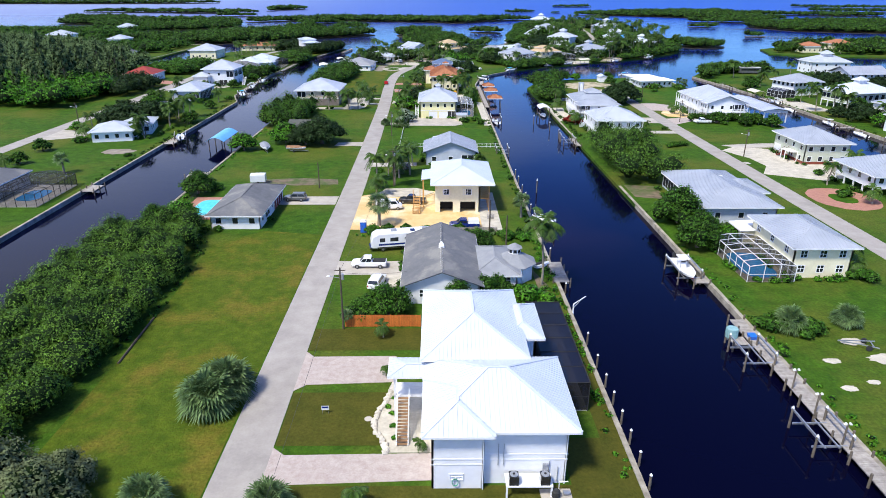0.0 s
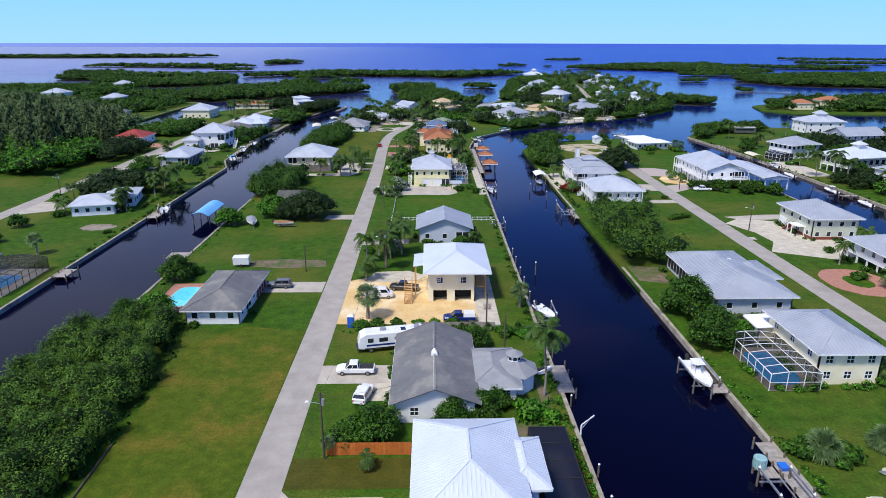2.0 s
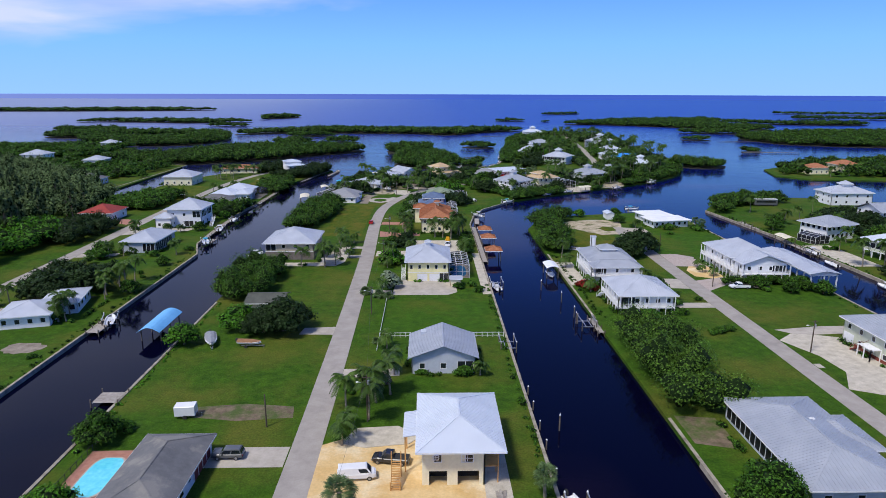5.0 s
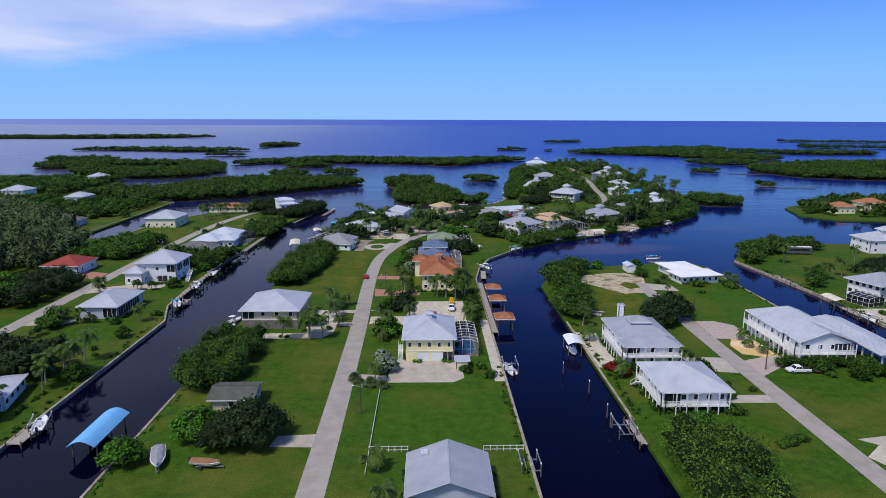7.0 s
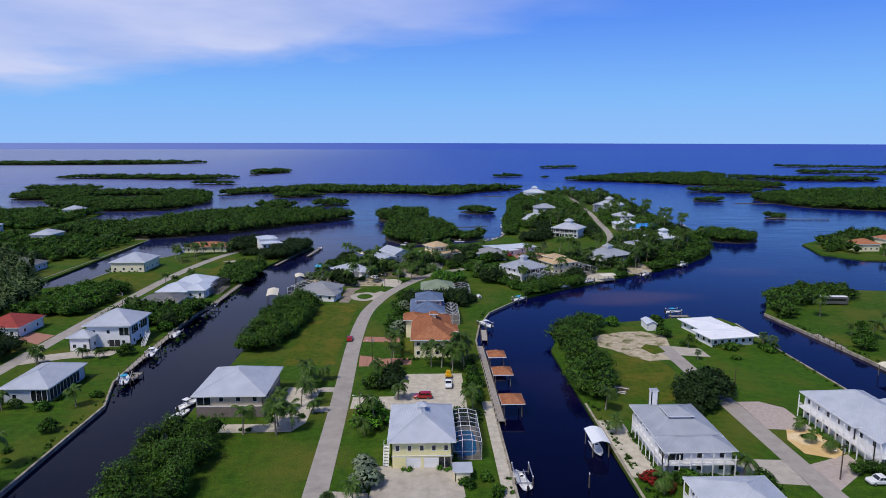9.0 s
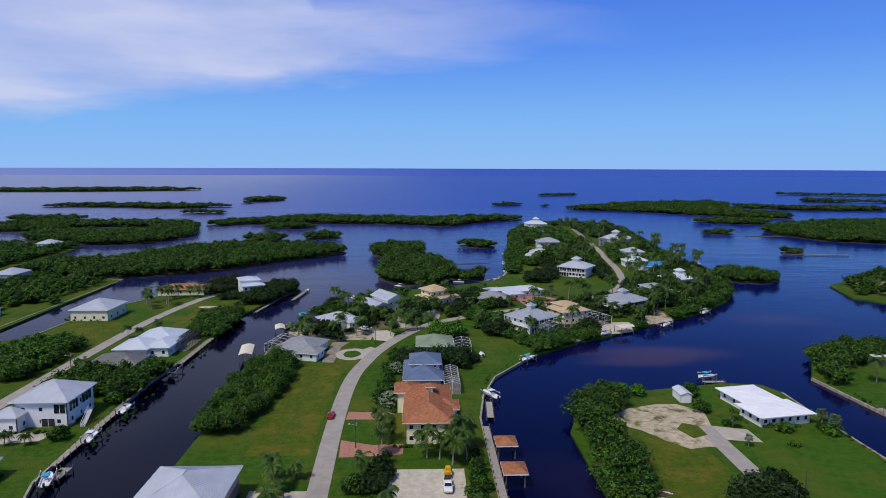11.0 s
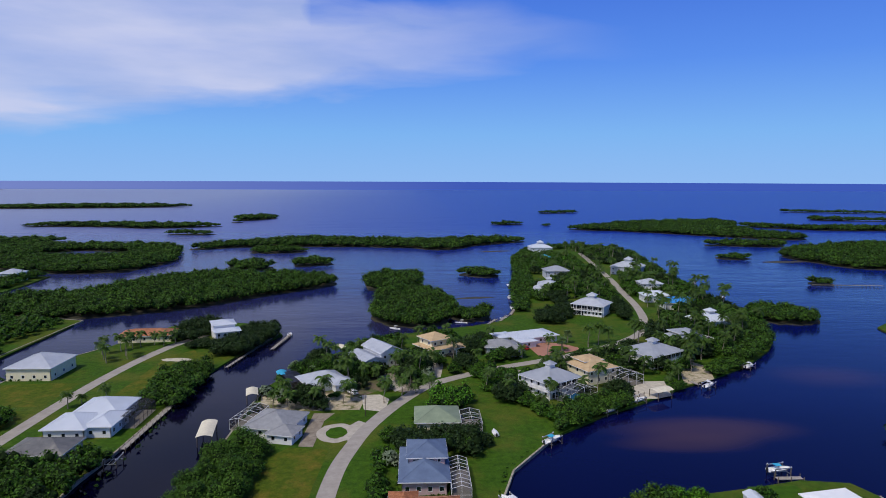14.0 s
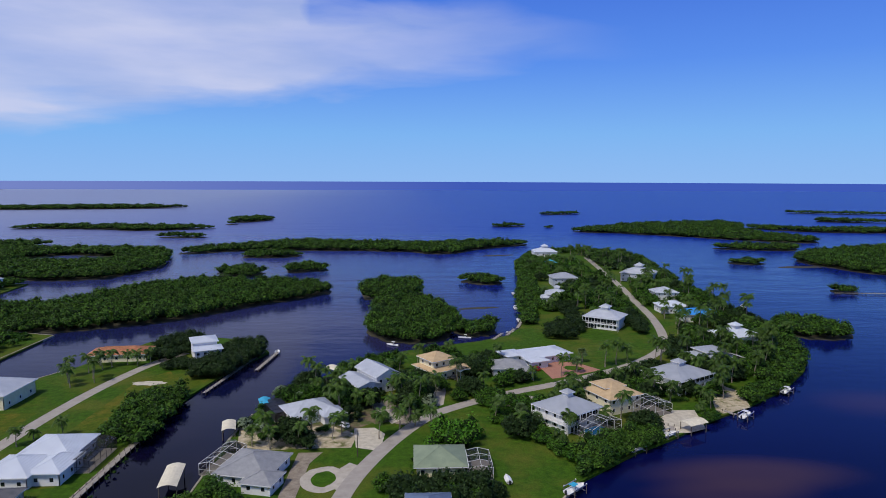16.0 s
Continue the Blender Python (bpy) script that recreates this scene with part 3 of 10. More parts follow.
def roof_faces(x0, x1, y0, y1, z, kind, pitch):
    """The sloping faces as lists of corners, eave edge first, and the end gables."""
    k = math.tan(radians(pitch))
    w, d = x1 - x0, y1 - y0
    if kind == "hip":
        if w >= d:
            r, h = d / 2, d / 2 * k
            a, b = (x0 + r, y0 + r, z + h), (x1 - r, y0 + r, z + h)
            return [[(x0, y0, z), (x1, y0, z), b, a], [(x1, y0, z), (x1, y1, z), b], [(x1, y1, z), (x0, y1, z), a, b], [(x0, y1, z), (x0, y0, z), a]], []
        r, h = w / 2, w / 2 * k
        a, b = (x0 + r, y0 + r, z + h), (x0 + r, y1 - r, z + h)
        return [[(x0, y0, z), (x1, y0, z), a], [(x1, y0, z), (x1, y1, z), b, a], [(x1, y1, z), (x0, y1, z), b], [(x0, y1, z), (x0, y0, z), a, b]], []
    if kind == "gablex":
        h, m = d / 2 * k, (y0 + y1) / 2
        a, b = (x0, m, z + h), (x1, m, z + h)
        return [[(x0, y0, z), (x1, y0, z), b, a], [(x1, y1, z), (x0, y1, z), a, b]], [[(x1, y0, z), (x1, y1, z), b], [(x0, y1, z), (x0, y0, z), a]]
    if kind == "gabley":
        h, m = w / 2 * k, (x0 + x1) / 2
        a, b = (m, y0, z + h), (m, y1, z + h)
        return [[(x1, y0, z), (x1, y1, z), b, a], [(x0, y1, z), (x0, y0, z), a, b]], [[(x0, y0, z), (x1, y0, z), a], [(x1, y1, z), (x0, y1, z), b]]
    if kind == "shedx":
        h = w * k
        return [[(x0, y1, z), (x0, y0, z), (x1, y0, z + h), (x1, y1, z + h)]], []
    return [[(x0, y0, z), (x1, y0, z), (x1, y1, z), (x0, y1, z)]], []


def roof_into(parent, x0, x1, y0, y1, z, kind, pitch, mat, seam=0.0, wallmat=None, over=0.6, fascia=TRIM, course=0.0):
    faces, gables = roof_faces(x0, x1, y0, y1, z, kind, pitch)
    g, th = Geo(), 0.16
    for f in faces:
        n = (Vector(f[1]) - Vector(f[0])).cross(Vector(f[2]) - Vector(f[1])).normalized()
        k = len(f)
        g.add([tuple(Vector(p) + Vector((0, 0, th))) for p in f] + f, [tuple(range(k)), tuple(range(2 * k - 1, k - 1, -1))]
              + [(i, k + i, k + (i + 1) % k, (i + 1) % k) for i in range(k)])
    roof = part("roof", g, mat, parent)
    # fascia boards along the eaves
    fg = Geo()
    for f in faces:
        fg.beam(Vector(f[0]) + Vector((0, 0, 0.03)), Vector(f[1]) + Vector((0, 0, 0.03)), 0.06, 0.24)
    part("fascia", fg, fascia, roof)
    # ridge and hip caps
    cg, seen = Geo(), set()
    for f in faces:
        for i in range(1, len(f)):
            a, b = f[i], f[(i + 1) % len(f)]
            key = frozenset((tuple(round(c, 2) for c in a), tuple(round(c, 2) for c in b)))
            if key in seen or len(key) < 2:
                continue
            seen.add(key)
            cg.beam(Vector(a) + Vector((0, 0, th + 0.02)), Vector(b) + Vector((0, 0, th + 0.02)), 0.28, 0.05)
    if cg.v:
        part("ridge_cap", cg, mat, roof)
    if seam:
        sg = Geo()
        for f in faces:
            e0, e1 = Vector(f[0]), Vector(f[1])
            u = (e1 - e0).normalized()
            n = u.cross(Vector(f[2]) - e1).normalized()
            v = n.cross(u)
            P = [((Vector(p) - e0).dot(u), (Vector(p) - e0).dot(v)) for p in f]
            L = (e1 - e0).length
            t = seam / 2
            while t < L:
                vs = []
                for i in range(len(P)):
                    (ua, va), (ub, vb) = P[i], P[(i + 1) % len(P)]
                    if abs(ub - ua) > 1e-6 and min(ua, ub) <= t <= max(ua, ub):
                        vs.append(va + (vb - va) * (t - ua) / (ub - ua))
                if len(vs) > 1 and max(vs) - min(vs) > 0.3:
                    a = e0 + u * t + v * (min(vs) + 0.02) + Vector((0, 0, th + 0.015))
                    b = e0 + u * t + v * (max(vs) - 0.1) + Vector((0, 0, th + 0.015))
                    sg.beam(a, b, 0.05, 0.07)
                t += seam
        tagged(part("standing_seams", sg, mat, roof), kind="stuff")
    for f in gables:
        c = Vector(((x0 + x1) / 2, (y0 + y1) / 2, 0))
        inner = []
        for p in f:
            q = Vector(p)
            if kind == "gablex":
                q.x += (over - 0.02) * (1 if c.x > q.x else -1)
                q.y = c.y + (q.y - c.y) * (1 - 2 * over / (y1 - y0))
            else:
                q.y += (over - 0.02) * (1 if c.y > q.y else -1)
                q.x = c.x + (q.x - c.x) * (1 - 2 * over / (x1 - x0))
            q.z -= 0.05
            inner.append(q)
        off = Vector((0.15 if c.x > inner[0].x else -0.15, 0, 0)) if kind == "gablex" else Vector((0, 0.15 if c.y > inner[0].y else -0.15, 0))
        part("gable_wall", Geo().add([*inner, *(q + off for q in inner)], [(0, 1, 2), (5, 4, 3), (0, 3, 4, 1), (1, 4, 5, 2), (2, 5, 3, 0)]), wallmat or TRIM, parent)
    return roof


def block(parent, x0, x1, y0, y1, ze, zb=0.0, kind="hip", pitch=22, over=0.7, wall=WALL_WHITE, roof=ROOF_GREY, seam=0.6, win=(3, 2, 3, 2),
          sills=(1.0,), wsize=(1.2, 1.3), doors=(), stilts=False, fascia=TRIM):
    """A walled and roofed block of a house, in the house's own axes. win: windows on the south, east, north and west walls of each storey."""
    w, d = x1 - x0, y1 - y0
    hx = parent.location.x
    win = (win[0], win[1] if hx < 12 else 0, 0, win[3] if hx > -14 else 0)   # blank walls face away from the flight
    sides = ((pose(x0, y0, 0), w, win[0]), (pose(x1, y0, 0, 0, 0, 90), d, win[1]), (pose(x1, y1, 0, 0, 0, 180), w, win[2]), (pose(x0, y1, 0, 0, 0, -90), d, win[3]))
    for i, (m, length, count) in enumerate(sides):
        holes, made, trim_in = [], [], 0.0
        for side, u0, u1, v0, v1, dk in doors:
            if side == i:
                holes.append((u0, u1, v0, v1))
                made.append((u0, u1, v0, v1, dk))
        wins = []
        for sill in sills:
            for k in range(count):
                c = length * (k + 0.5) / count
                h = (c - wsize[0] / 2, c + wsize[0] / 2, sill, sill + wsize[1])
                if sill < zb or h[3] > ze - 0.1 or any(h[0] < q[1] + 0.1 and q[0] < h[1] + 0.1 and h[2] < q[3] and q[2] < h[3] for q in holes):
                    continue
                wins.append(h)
        ob = part("wall", wall_panel(length, zb, ze, holes + wins), wall, parent)
        ob.matrix_basis = m
        for q in made:
            door_into(parent, m, *q)
        for q in wins:
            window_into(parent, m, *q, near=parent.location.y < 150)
    if stilts:
        part("floor_slab", Geo().box(x0, x1, y0, y1, zb - 0.3, zb), TRIM, parent)
        nx, ny = max(2, round(w / 3.5)), max(2, round(d / 3.5))
        for a in range(nx + 1):
            for b in range(ny + 1):
                if 0 < a < nx and 0 < b < ny:
                    continue
                px, py = x0 + 0.2 + (w - 0.4) * a / nx, y0 + 0.2 + (d - 0.4) * b / ny
                part("post", Geo().box(px - 0.15, px + 0.15, py - 0.15, py + 0.15, 0, zb - 0.3), TRIM, parent)
    if roof:
        roof_into(parent, x0 - over, x1 + over, y0 - over, y1 + over, ze, kind, pitch, roof, seam, wall, over, fascia)


def cupola(parent, x, y, z, s=1.2, roof=ROOF_GREY, h=0.9):
    g = Geo().box(x - s / 2, x + s / 2, y - s / 2, y + s / 2, z - 0.6, z + h)
    part("cupola", g, TRIM, parent)
    roof_into(parent, x - s * 0.7, x + s * 0.7, y - s * 0.7, y + s * 0.7, z + h, "hip", 30, roof)


TAKEN = []   # ground that buildings stand on
SCREEN = surf("insect_screen", (0.02, 0.02, 0.025, 1), (0.03, 0.03, 0.03, 1), 2, 0.6)


DARKSCREEN = surf("black_insect_screen", (0.006, 0.006, 0.012, 1), (0.010, 0.010, 0.018, 1), 2, 0.5)


def screen_material(m, cover):
    N, L = m.node_tree.nodes, m.node_tree.links
    tr, ms = N.new("ShaderNodeBsdfTransparent"), N.new("ShaderNodeMixShader")
    ms.inputs[0].default_value = cover
    L.new(tr.outputs[0], ms.inputs[1])
    L.new(N["Principled BSDF"].outputs[0], ms.inputs[2])
    L.new(ms.outputs[0], N["Material Output"].inputs["Surface"])


screen_material(SCREEN, 0.42)
screen_material(DARKSCREEN, 0.86)


def pool_cage(x0, x1, y0, y1, z, group="", step=2.2, frame_mat=TRIM, pool=None, rise=0.8, deck=CONC, yaw=0, dark=False):
    cx, cy = (x0 + x1) / 2, (y0 + y1) / 2
    TAKEN.append((x0 - 1, x1 + 1, y0 - 1, y1 + 1))
    t = thing("pool_cage", (cx, cy, 0, 0, 0, yaw), "aluminium-framed screen enclosure over a pool deck", "pool enclosure", group)
    w, d = (x1 - x0) / 2, (y1 - y0) / 2
    part("deck", Geo().box(-w, w, -d, d, -0.1, 0.1), deck, t)
    if pool:
        px, py = w * pool, d * pool
        part("pool_water", Geo().prism([(px * math.copysign(abs(math.cos(a)) ** 0.6, math.cos(a)), py * math.copysign(abs(math.sin(a)) ** 0.6, math.sin(a)))
                                        for a in (k * math.pi / 10 for k in range(20))], 0.05, 0.115), POOLDARK, t)
    if y0 > 375:
        step = 3.4
    nx, ny = max(1, round(2 * w / step)), max(1, round(2 * d / step))

    def top(x):
        return z + rise * (1 - abs(x) / w)
    xs, ys = [-w + 2 * w * i / nx for i in range(nx + 1)], [-d + 2 * d * i / ny for i in range(ny + 1)]
    b = 0.09
    for x in xs:
        for y in (-d, d):
            part("post", Geo().beam((x, y, 0), (x, y, top(x)), b), frame_mat, t)
    for y in ys[1:-1]:
        for x in (-w, w):
            part("post", Geo().beam((x, y, 0), (x, y, top(x)), b), frame_mat, t)
    for y in ys:
        for i in range(nx):
            part("rafter", Geo().beam((xs[i], y, top(xs[i])), (xs[i + 1], y, top(xs[i + 1])), b), frame_mat, t)
    for x in xs:
        part("purlin", Geo().beam((x, -d, top(x)), (x, d, top(x)), b), frame_mat, t)
    for h in (z * 0.5,):
        part("rail", Geo().beam((-w, -d, h), (w, -d, h), 0.06).beam((-w, d, h), (w, d, h), 0.06).beam((-w, -d, h), (-w, d, h), 0.06).beam((w, -d, h), (w, d, h), 0.06), frame_mat, t)
    g = Geo()
    for i in range(nx):
        a, c = xs[i], xs[i + 1]
        g.add([(a, -d, top(a)), (c, -d, top(c)), (c, d, top(c)), (a, d, top(a))], [(0, 1, 2, 3)])
        for y in (-d, d):
            g.add([(a, y, 0.1), (c, y, 0.1), (c, y, top(c)), (a, y, top(a))], [(0, 1, 2, 3)])
    for x in (-w, w):
        g.add([(x, -d, 0.1), (x, d, 0.1), (x, d, z), (x, -d, z)], [(0, 1, 2, 3)])
    part("screen", g, DARKSCREEN if dark else SCREEN, t)
    return t


def simple_house(x0, x1, y0, y1, ze, label, yaw=0, **kw):
    cx, cy = (x0 + x1) / 2, (y0 + y1) / 2
    h = thing("house", (cx, cy, 0, 0, 0, yaw), label, "house")
    TAKEN.append((x0 - 1.5, x1 + 1.5, y0 - 1.5, y1 + 1.5))
    extra = kw.pop("extra", ())
    cup = kw.pop("cup", None)
    block(h, x0 - cx, x1 - cx, y0 - cy, y1 - cy, ze, **kw)
    for e in extra:
        e = dict(e)
        q = e.pop("at")
        block(h, q[0] - cx, q[1] - cx, q[2] - cy, q[3] - cy, e.pop("ze"), **{**{k: v for k, v in kw.items() if k in ("wall", "roof", "seam", "pitch")}, **e})
    if cup:
        over = kw.get("over", 0.7)
        r = (min(x1 - x0, y1 - y0) / 2 + over) * math.tan(radians(kw.get("pitch", 22)))
        cupola(h, 0, 0, ze + r, cup, kw.get("roof", ROOF_GREY))
    return h


two = dict(sills=(1.0, 3.9))
# near the start: white two-storey house with a white metal roof
simple_house(-4.1, 8.2, 91.1, 101.6, 6.3, "white two-storey house with a bright white standing-seam metal roof", roof=ROOF_WHITE, seam=0.42, pitch=24, over=0.9,
             win=(0, 2, 0, 2), **two,
             extra=(dict(at=(-4.15, 0.6, 90.45, 97.5), ze=6.32, pitch=24, over=0.85, win=(0, 0, 0, 0)),
                    dict(at=(-4.4, 5.1, 101.6, 116), ze=7.1, pitch=24, over=0.9, win=(0, 2, 3, 3), sills=(1.0, 3.9)),
                    dict(at=(4.6, 7.4, 106.5, 113.2), ze=6.6, over=0.9, win=(0, 2, 0, 0), sills=(1.0, 3.9)),
                    dict(at=(-8.1, -3.8, 99.8, 102.4), ze=6.0, zb=5.6, over=0.5, pitch=12, win=(0, 0, 0, 0))))
pool_cage(8.3, 12.7, 101.9, 120.6, 3.6, step=3.0, frame_mat=DARK, rise=0.3, pool=0.6, dark=True)
simple_house(-8.2, 2.6, 127.2, 146.6, 2.8, "white house with a grey shingle gable roof", kind="gabley", roof=ROOF_SHINGLE, seam=0, pitch=21, over=0.6, win=(2, 4, 2, 4),
             extra=(dict(at=(2.2, 8.6, 131.6, 142.4), ze=2.5, kind="hip", pitch=20, over=0.6, roof=ROOF_LIGHT, win=(2, 1, 1, 0)),))
simple_house(-3.8, 5.2, 167.6, 182.4, 6.2, "cream two-storey house under construction with a white metal roof", wall=WALL_CREAM, roof=None,
             win=(2, 3, 2, 3), sills=(3.7,), doors=((0, 1.0, 3.6, 0, 2.3, "open"), (0, 5.1, 8.2, 0, 2.3, "open")))
simple_house(-6.2, 6.6, 204.9, 216.8, 3.4, "pale grey house with a grey metal gable roof", kind="gabley", wall=WALL_GREY, roof=ROOF_GREY, pitch=20, over=0.7, win=(3, 4, 2, 4))
simple_house(-9.0, 3.4, 269.0, 286.0, 5.9, "pale yellow two-storey house with a grey metal hip roof and cupola", wall=WALL_YELLOW, roof=ROOF_PALE, pitch=25, over=0.8, cup=1.5,
             win=(5, 3, 4, 3), sills=(3.7,), wsize=(0.9, 1.3), doors=((0, 3.0, 6.0, 0, 2.3, "garage"), (0, 6.6, 9.6, 0, 2.3, "garage")))
pool_cage(3.7, 9.8, 272.0, 287.6, 4.0, pool=0.8)
simple_house(-5.4, 6.3, 335.6, 361.6, 5.9, "cream two-storey house with a terracotta tile hip roof", wall=WALL_CREAM, roof=ROOF_TILE, seam=0.35, pitch=24, over=0.9, win=(4, 4, 4, 4), **two,
             extra=(dict(at=(-8.4, -3, 356.4, 363.6), ze=6.2, over=0.8, win=(1, 0, 0, 2), sills=(1.0, 3.9)), dict(at=(2, 8.3, 344.6, 350.6), ze=5.7, over=0.7, win=(1, 2, 0, 0), sills=(1.0, 3.6)), dict(at=(0.2, 2.0, 350, 352), ze=10.0, zb=7.6, over=0.5, win=(0, 0, 0, 0))))
simple_house(-6.4, 5.0, 374.4, 393.6, 3.7, "pink two-storey house with a slate-blue shingle roof", wall=WALL_PINK, roof=ROOF_BLUE, seam=0, pitch=22, over=0.9, win=(4, 3, 4, 3), sills=(1.0,),
             extra=(dict(at=(-4.8, 4.8, 382.2, 393.0), ze=6.3, zb=4.2, over=0.6, win=(3, 1, 0, 1), sills=(5.0,), wsize=(0.9, 0.9)),))
pool_cage(5.9, 10.8, 371, 388, 3.4)
simple_house(-2.6, 10.4, 414, 427, 3.1, "low cream house with a green-grey shingle hip roof", wall=WALL_CREAM, roof=ROOF_GREEN, seam=0, over=0.8, win=(4, 3, 4, 3))
pool_cage(11.3, 17.8, 412.5, 424, 3.2)
# between the west canal and the lane
simple_house(-46.2, -36.8, 158.0, 177.0, 2.7, "low white house with a grey shingle hip roof", roof=ROOF_SHINGLE, seam=0, pitch=20, over=0.7, win=(3, 5, 3, 5))
simple_house(-48.8, -40.4, 241.6, 249.6, 2.6, "low tan house with a dark green roof", kind="gablex", wall=WALL_TAN, roof=ROOF_DARK, seam=0, pitch=15, win=(1, 2, 2, 2))
simple_house(-57.2, -41.2, 294.5, 312.6, 5.6, "tan two-storey house with a pale grey metal hip roof", wall=WALL_TAN, roof=ROOF_PALE, pitch=22, over=0.9, win=(4, 4, 4, 4), **two)
simple_house(-53.5, -39.5, 410.5, 425.5, 3.0, "low white house with a pale grey shingle hip roof", roof=ROOF_LIGHT, seam=0, win=(4, 3, 4, 3), yaw=-14,
             extra=(dict(at=(-44.5, -36.5, 407.5, 415), ze=2.8, over=0.6, win=(2, 2, 0, 0)),))
pool_cage(-59.5, -53.2, 417, 431, 3.2, yaw=-14)
pool_cage(-52.6, -46.4, 455, 469, 3.0, dark=True, frame_mat=DARK, rise=0.2, yaw=30)
simple_house(-46, -31, 453, 465.5, 3.1, "low white house with a white metal roof", roof=ROOF_PALE, win=(4, 3, 4, 3), yaw=30,
             extra=(dict(at=(-37, -30, 449, 456), ze=3.0, over=0.7, win=(2, 2, 0, 0)),))
# the hub and the far peninsula
simple_house(-22.2, -12.6, 482.6, 498.6, 6.2, "white two-storey house with a pale metal gable roof", kind="gabley", roof=ROOF_PALE, pitch=24, win=(3, 4, 4, 4), **two, yaw=33,
             extra=(dict(at=(-30.6, -22.1, 481.2, 496), ze=4.4, kind="gabley", pitch=16, over=0.7, win=(3, 0, 0, 3), sills=(1.6,)),))
simple_house(-0.6, 14.6, 497.4, 511, 3.7, "tan two-tier house with tan hip roofs", wall=WALL_CREAM, roof=ROOF_TAN, seam=0, win=(4, 3, 4, 3), sills=(1.2,), over=1.1, pitch=17, yaw=33,
             extra=(dict(at=(0.8, 10.6, 499.6, 509.8), ze=7.4, zb=3.6, over=1.0, pitch=22, win=(3, 3, 0, 2), sills=(5.2,)), dict(at=(9.6, 16.4, 493.6, 499), ze=4.0, zb=3.5, over=0.6, pitch=22, win=(0, 0, 0, 0), stilts=True)))
simple_house(28.6, 42.6, 501.5, 512.5, 3.0, "low grey house with a grey shingle hip roof", wall=WALL_GREY, roof=ROOF_LIGHT, seam=0, win=(3, 3, 3, 3),
             extra=(dict(at=(37, 44.5, 496.5, 503), ze=3.0, over=0.6, win=(2, 1, 0, 1)),))
simple_house(42, 64, 518.6, 531.4, 3.2, "low white house with a white flat-pitched roof", roof=ROOF_WHITE, pitch=10, win=(6, 3, 5, 3), over=1.0, yaw=22,
             extra=(dict(at=(36, 44, 525, 534), ze=3.0, over=0.8, pitch=10, win=(2, 1, 0, 1)), dict(at=(41, 49, 513.5, 520), ze=3.0, over=0.8, pitch=10, win=(1, 1, 0, 1))))
simple_house(39.2, 54.6, 444.6, 459, 5.6, "white house with a grey metal hip roof and cupola", roof=ROOF_GREY, cup=2.6, over=0.9, pitch=25, win=(4, 4, 4, 4), **two, yaw=35)
pool_cage(47.2, 61.6, 439.6, 448.4, 3.4, yaw=35, pool=0.6, rise=1.6)
simple_house(59.4, 73.2, 458.6, 472, 5.6, "cream two-storey house with a cream roof", wall=WALL_CREAM, roof=ROOF_TAN, seam=0, win=(4, 3, 4, 3), **two, yaw=24,
             extra=(dict(at=(62, 70.5, 464, 471.6), ze=7.6, zb=5.6, over=0.6, pitch=16, win=(2, 0, 0, 1), sills=(6.1,), wsize=(0.9, 0.9)),))
pool_cage(72.0, 83.4, 455.4, 464.8, 3.6, yaw=24, rise=1.8)
simple_house(89.6, 108.2, 479.6, 495, 5.4, "white house with a broad grey metal hip roof and cupola", roof=ROOF_GREY, cup=3.0, over=1.4, pitch=20, win=(7, 6, 6, 6), wsize=(1.6, 1.6), **two, yaw=32)
simple_house(116.6, 132, 508.8, 520.8, 4.2, "cream house with a pale grey roof", wall=WALL_CREAM, roof=ROOF_GREY, win=(5, 3, 4, 3), yaw=18,
             extra=(dict(at=(119.6, 130, 511.4, 519.4), ze=6.6, zb=4.2, over=0.8, pitch=16, win=(3, 1, 0, 2), sills=(5.0,), wsize=(1.4, 1.0)),))
pool_cage(132.2, 138.4, 510, 521, 3.4, yaw=18)
simple_house(144.6, 161.6, 542, 556, 5.2, "white house with a bright white metal roof", roof=ROOF_WHITE, cup=3.5, over=1.1, win=(4, 3, 4, 3), **two, yaw=18)
simple_house(91.6, 109, 579, 594, 6.2, "white two-storey house with a pale grey tiered metal roof", roof=ROOF_PALE, cup=4, over=1.3, pitch=24, win=(8, 5, 4, 5), wsize=(1.5, 1.6), **two, yaw=-34)
simple_house(82.4, 95.6, 648, 661, 6.2, "white two-storey house with a pale grey metal roof", roof=ROOF_PALE, cup=3, over=1.2, win=(7, 3, 4, 3), wsize=(1.5, 1.6), **two, yaw=-14,
             extra=(dict(at=(79.6, 85, 644.5, 653), ze=4.6, over=0.8, win=(3, 1, 0, 2), sills=(1.0,)),))
simple_house(100, 118.6, 716, 731, 6.2, "grey two-storey house with a grey metal roof", wall=WALL_GREY, roof=ROOF_GREY, win=(4, 3, 4, 3), **two)
simple_house(118, 141, 882, 902, 6.6, "white two-storey house with a white metal roof", roof=ROOF_WHITE, cup=5, win=(4, 3, 4, 3), **two)
simple_house(163, 187, 733, 755, 6.6, "grey two-storey house with a pale grey metal roof", wall=WALL_GREY, roof=ROOF_PALE, cup=5, win=(5, 4, 5, 4), **two, yaw=-32)
simple_house(156, 170.6, 657, 670, 5.6, "white house with a pale grey metal roof", roof=ROOF_PALE, win=(4, 3, 4, 3), **two)
simple_house(144, 160.4, 618.6, 630, 4.2, "white house with a white metal roof", roof=ROOF_WHITE, win=(4, 3, 4, 3))
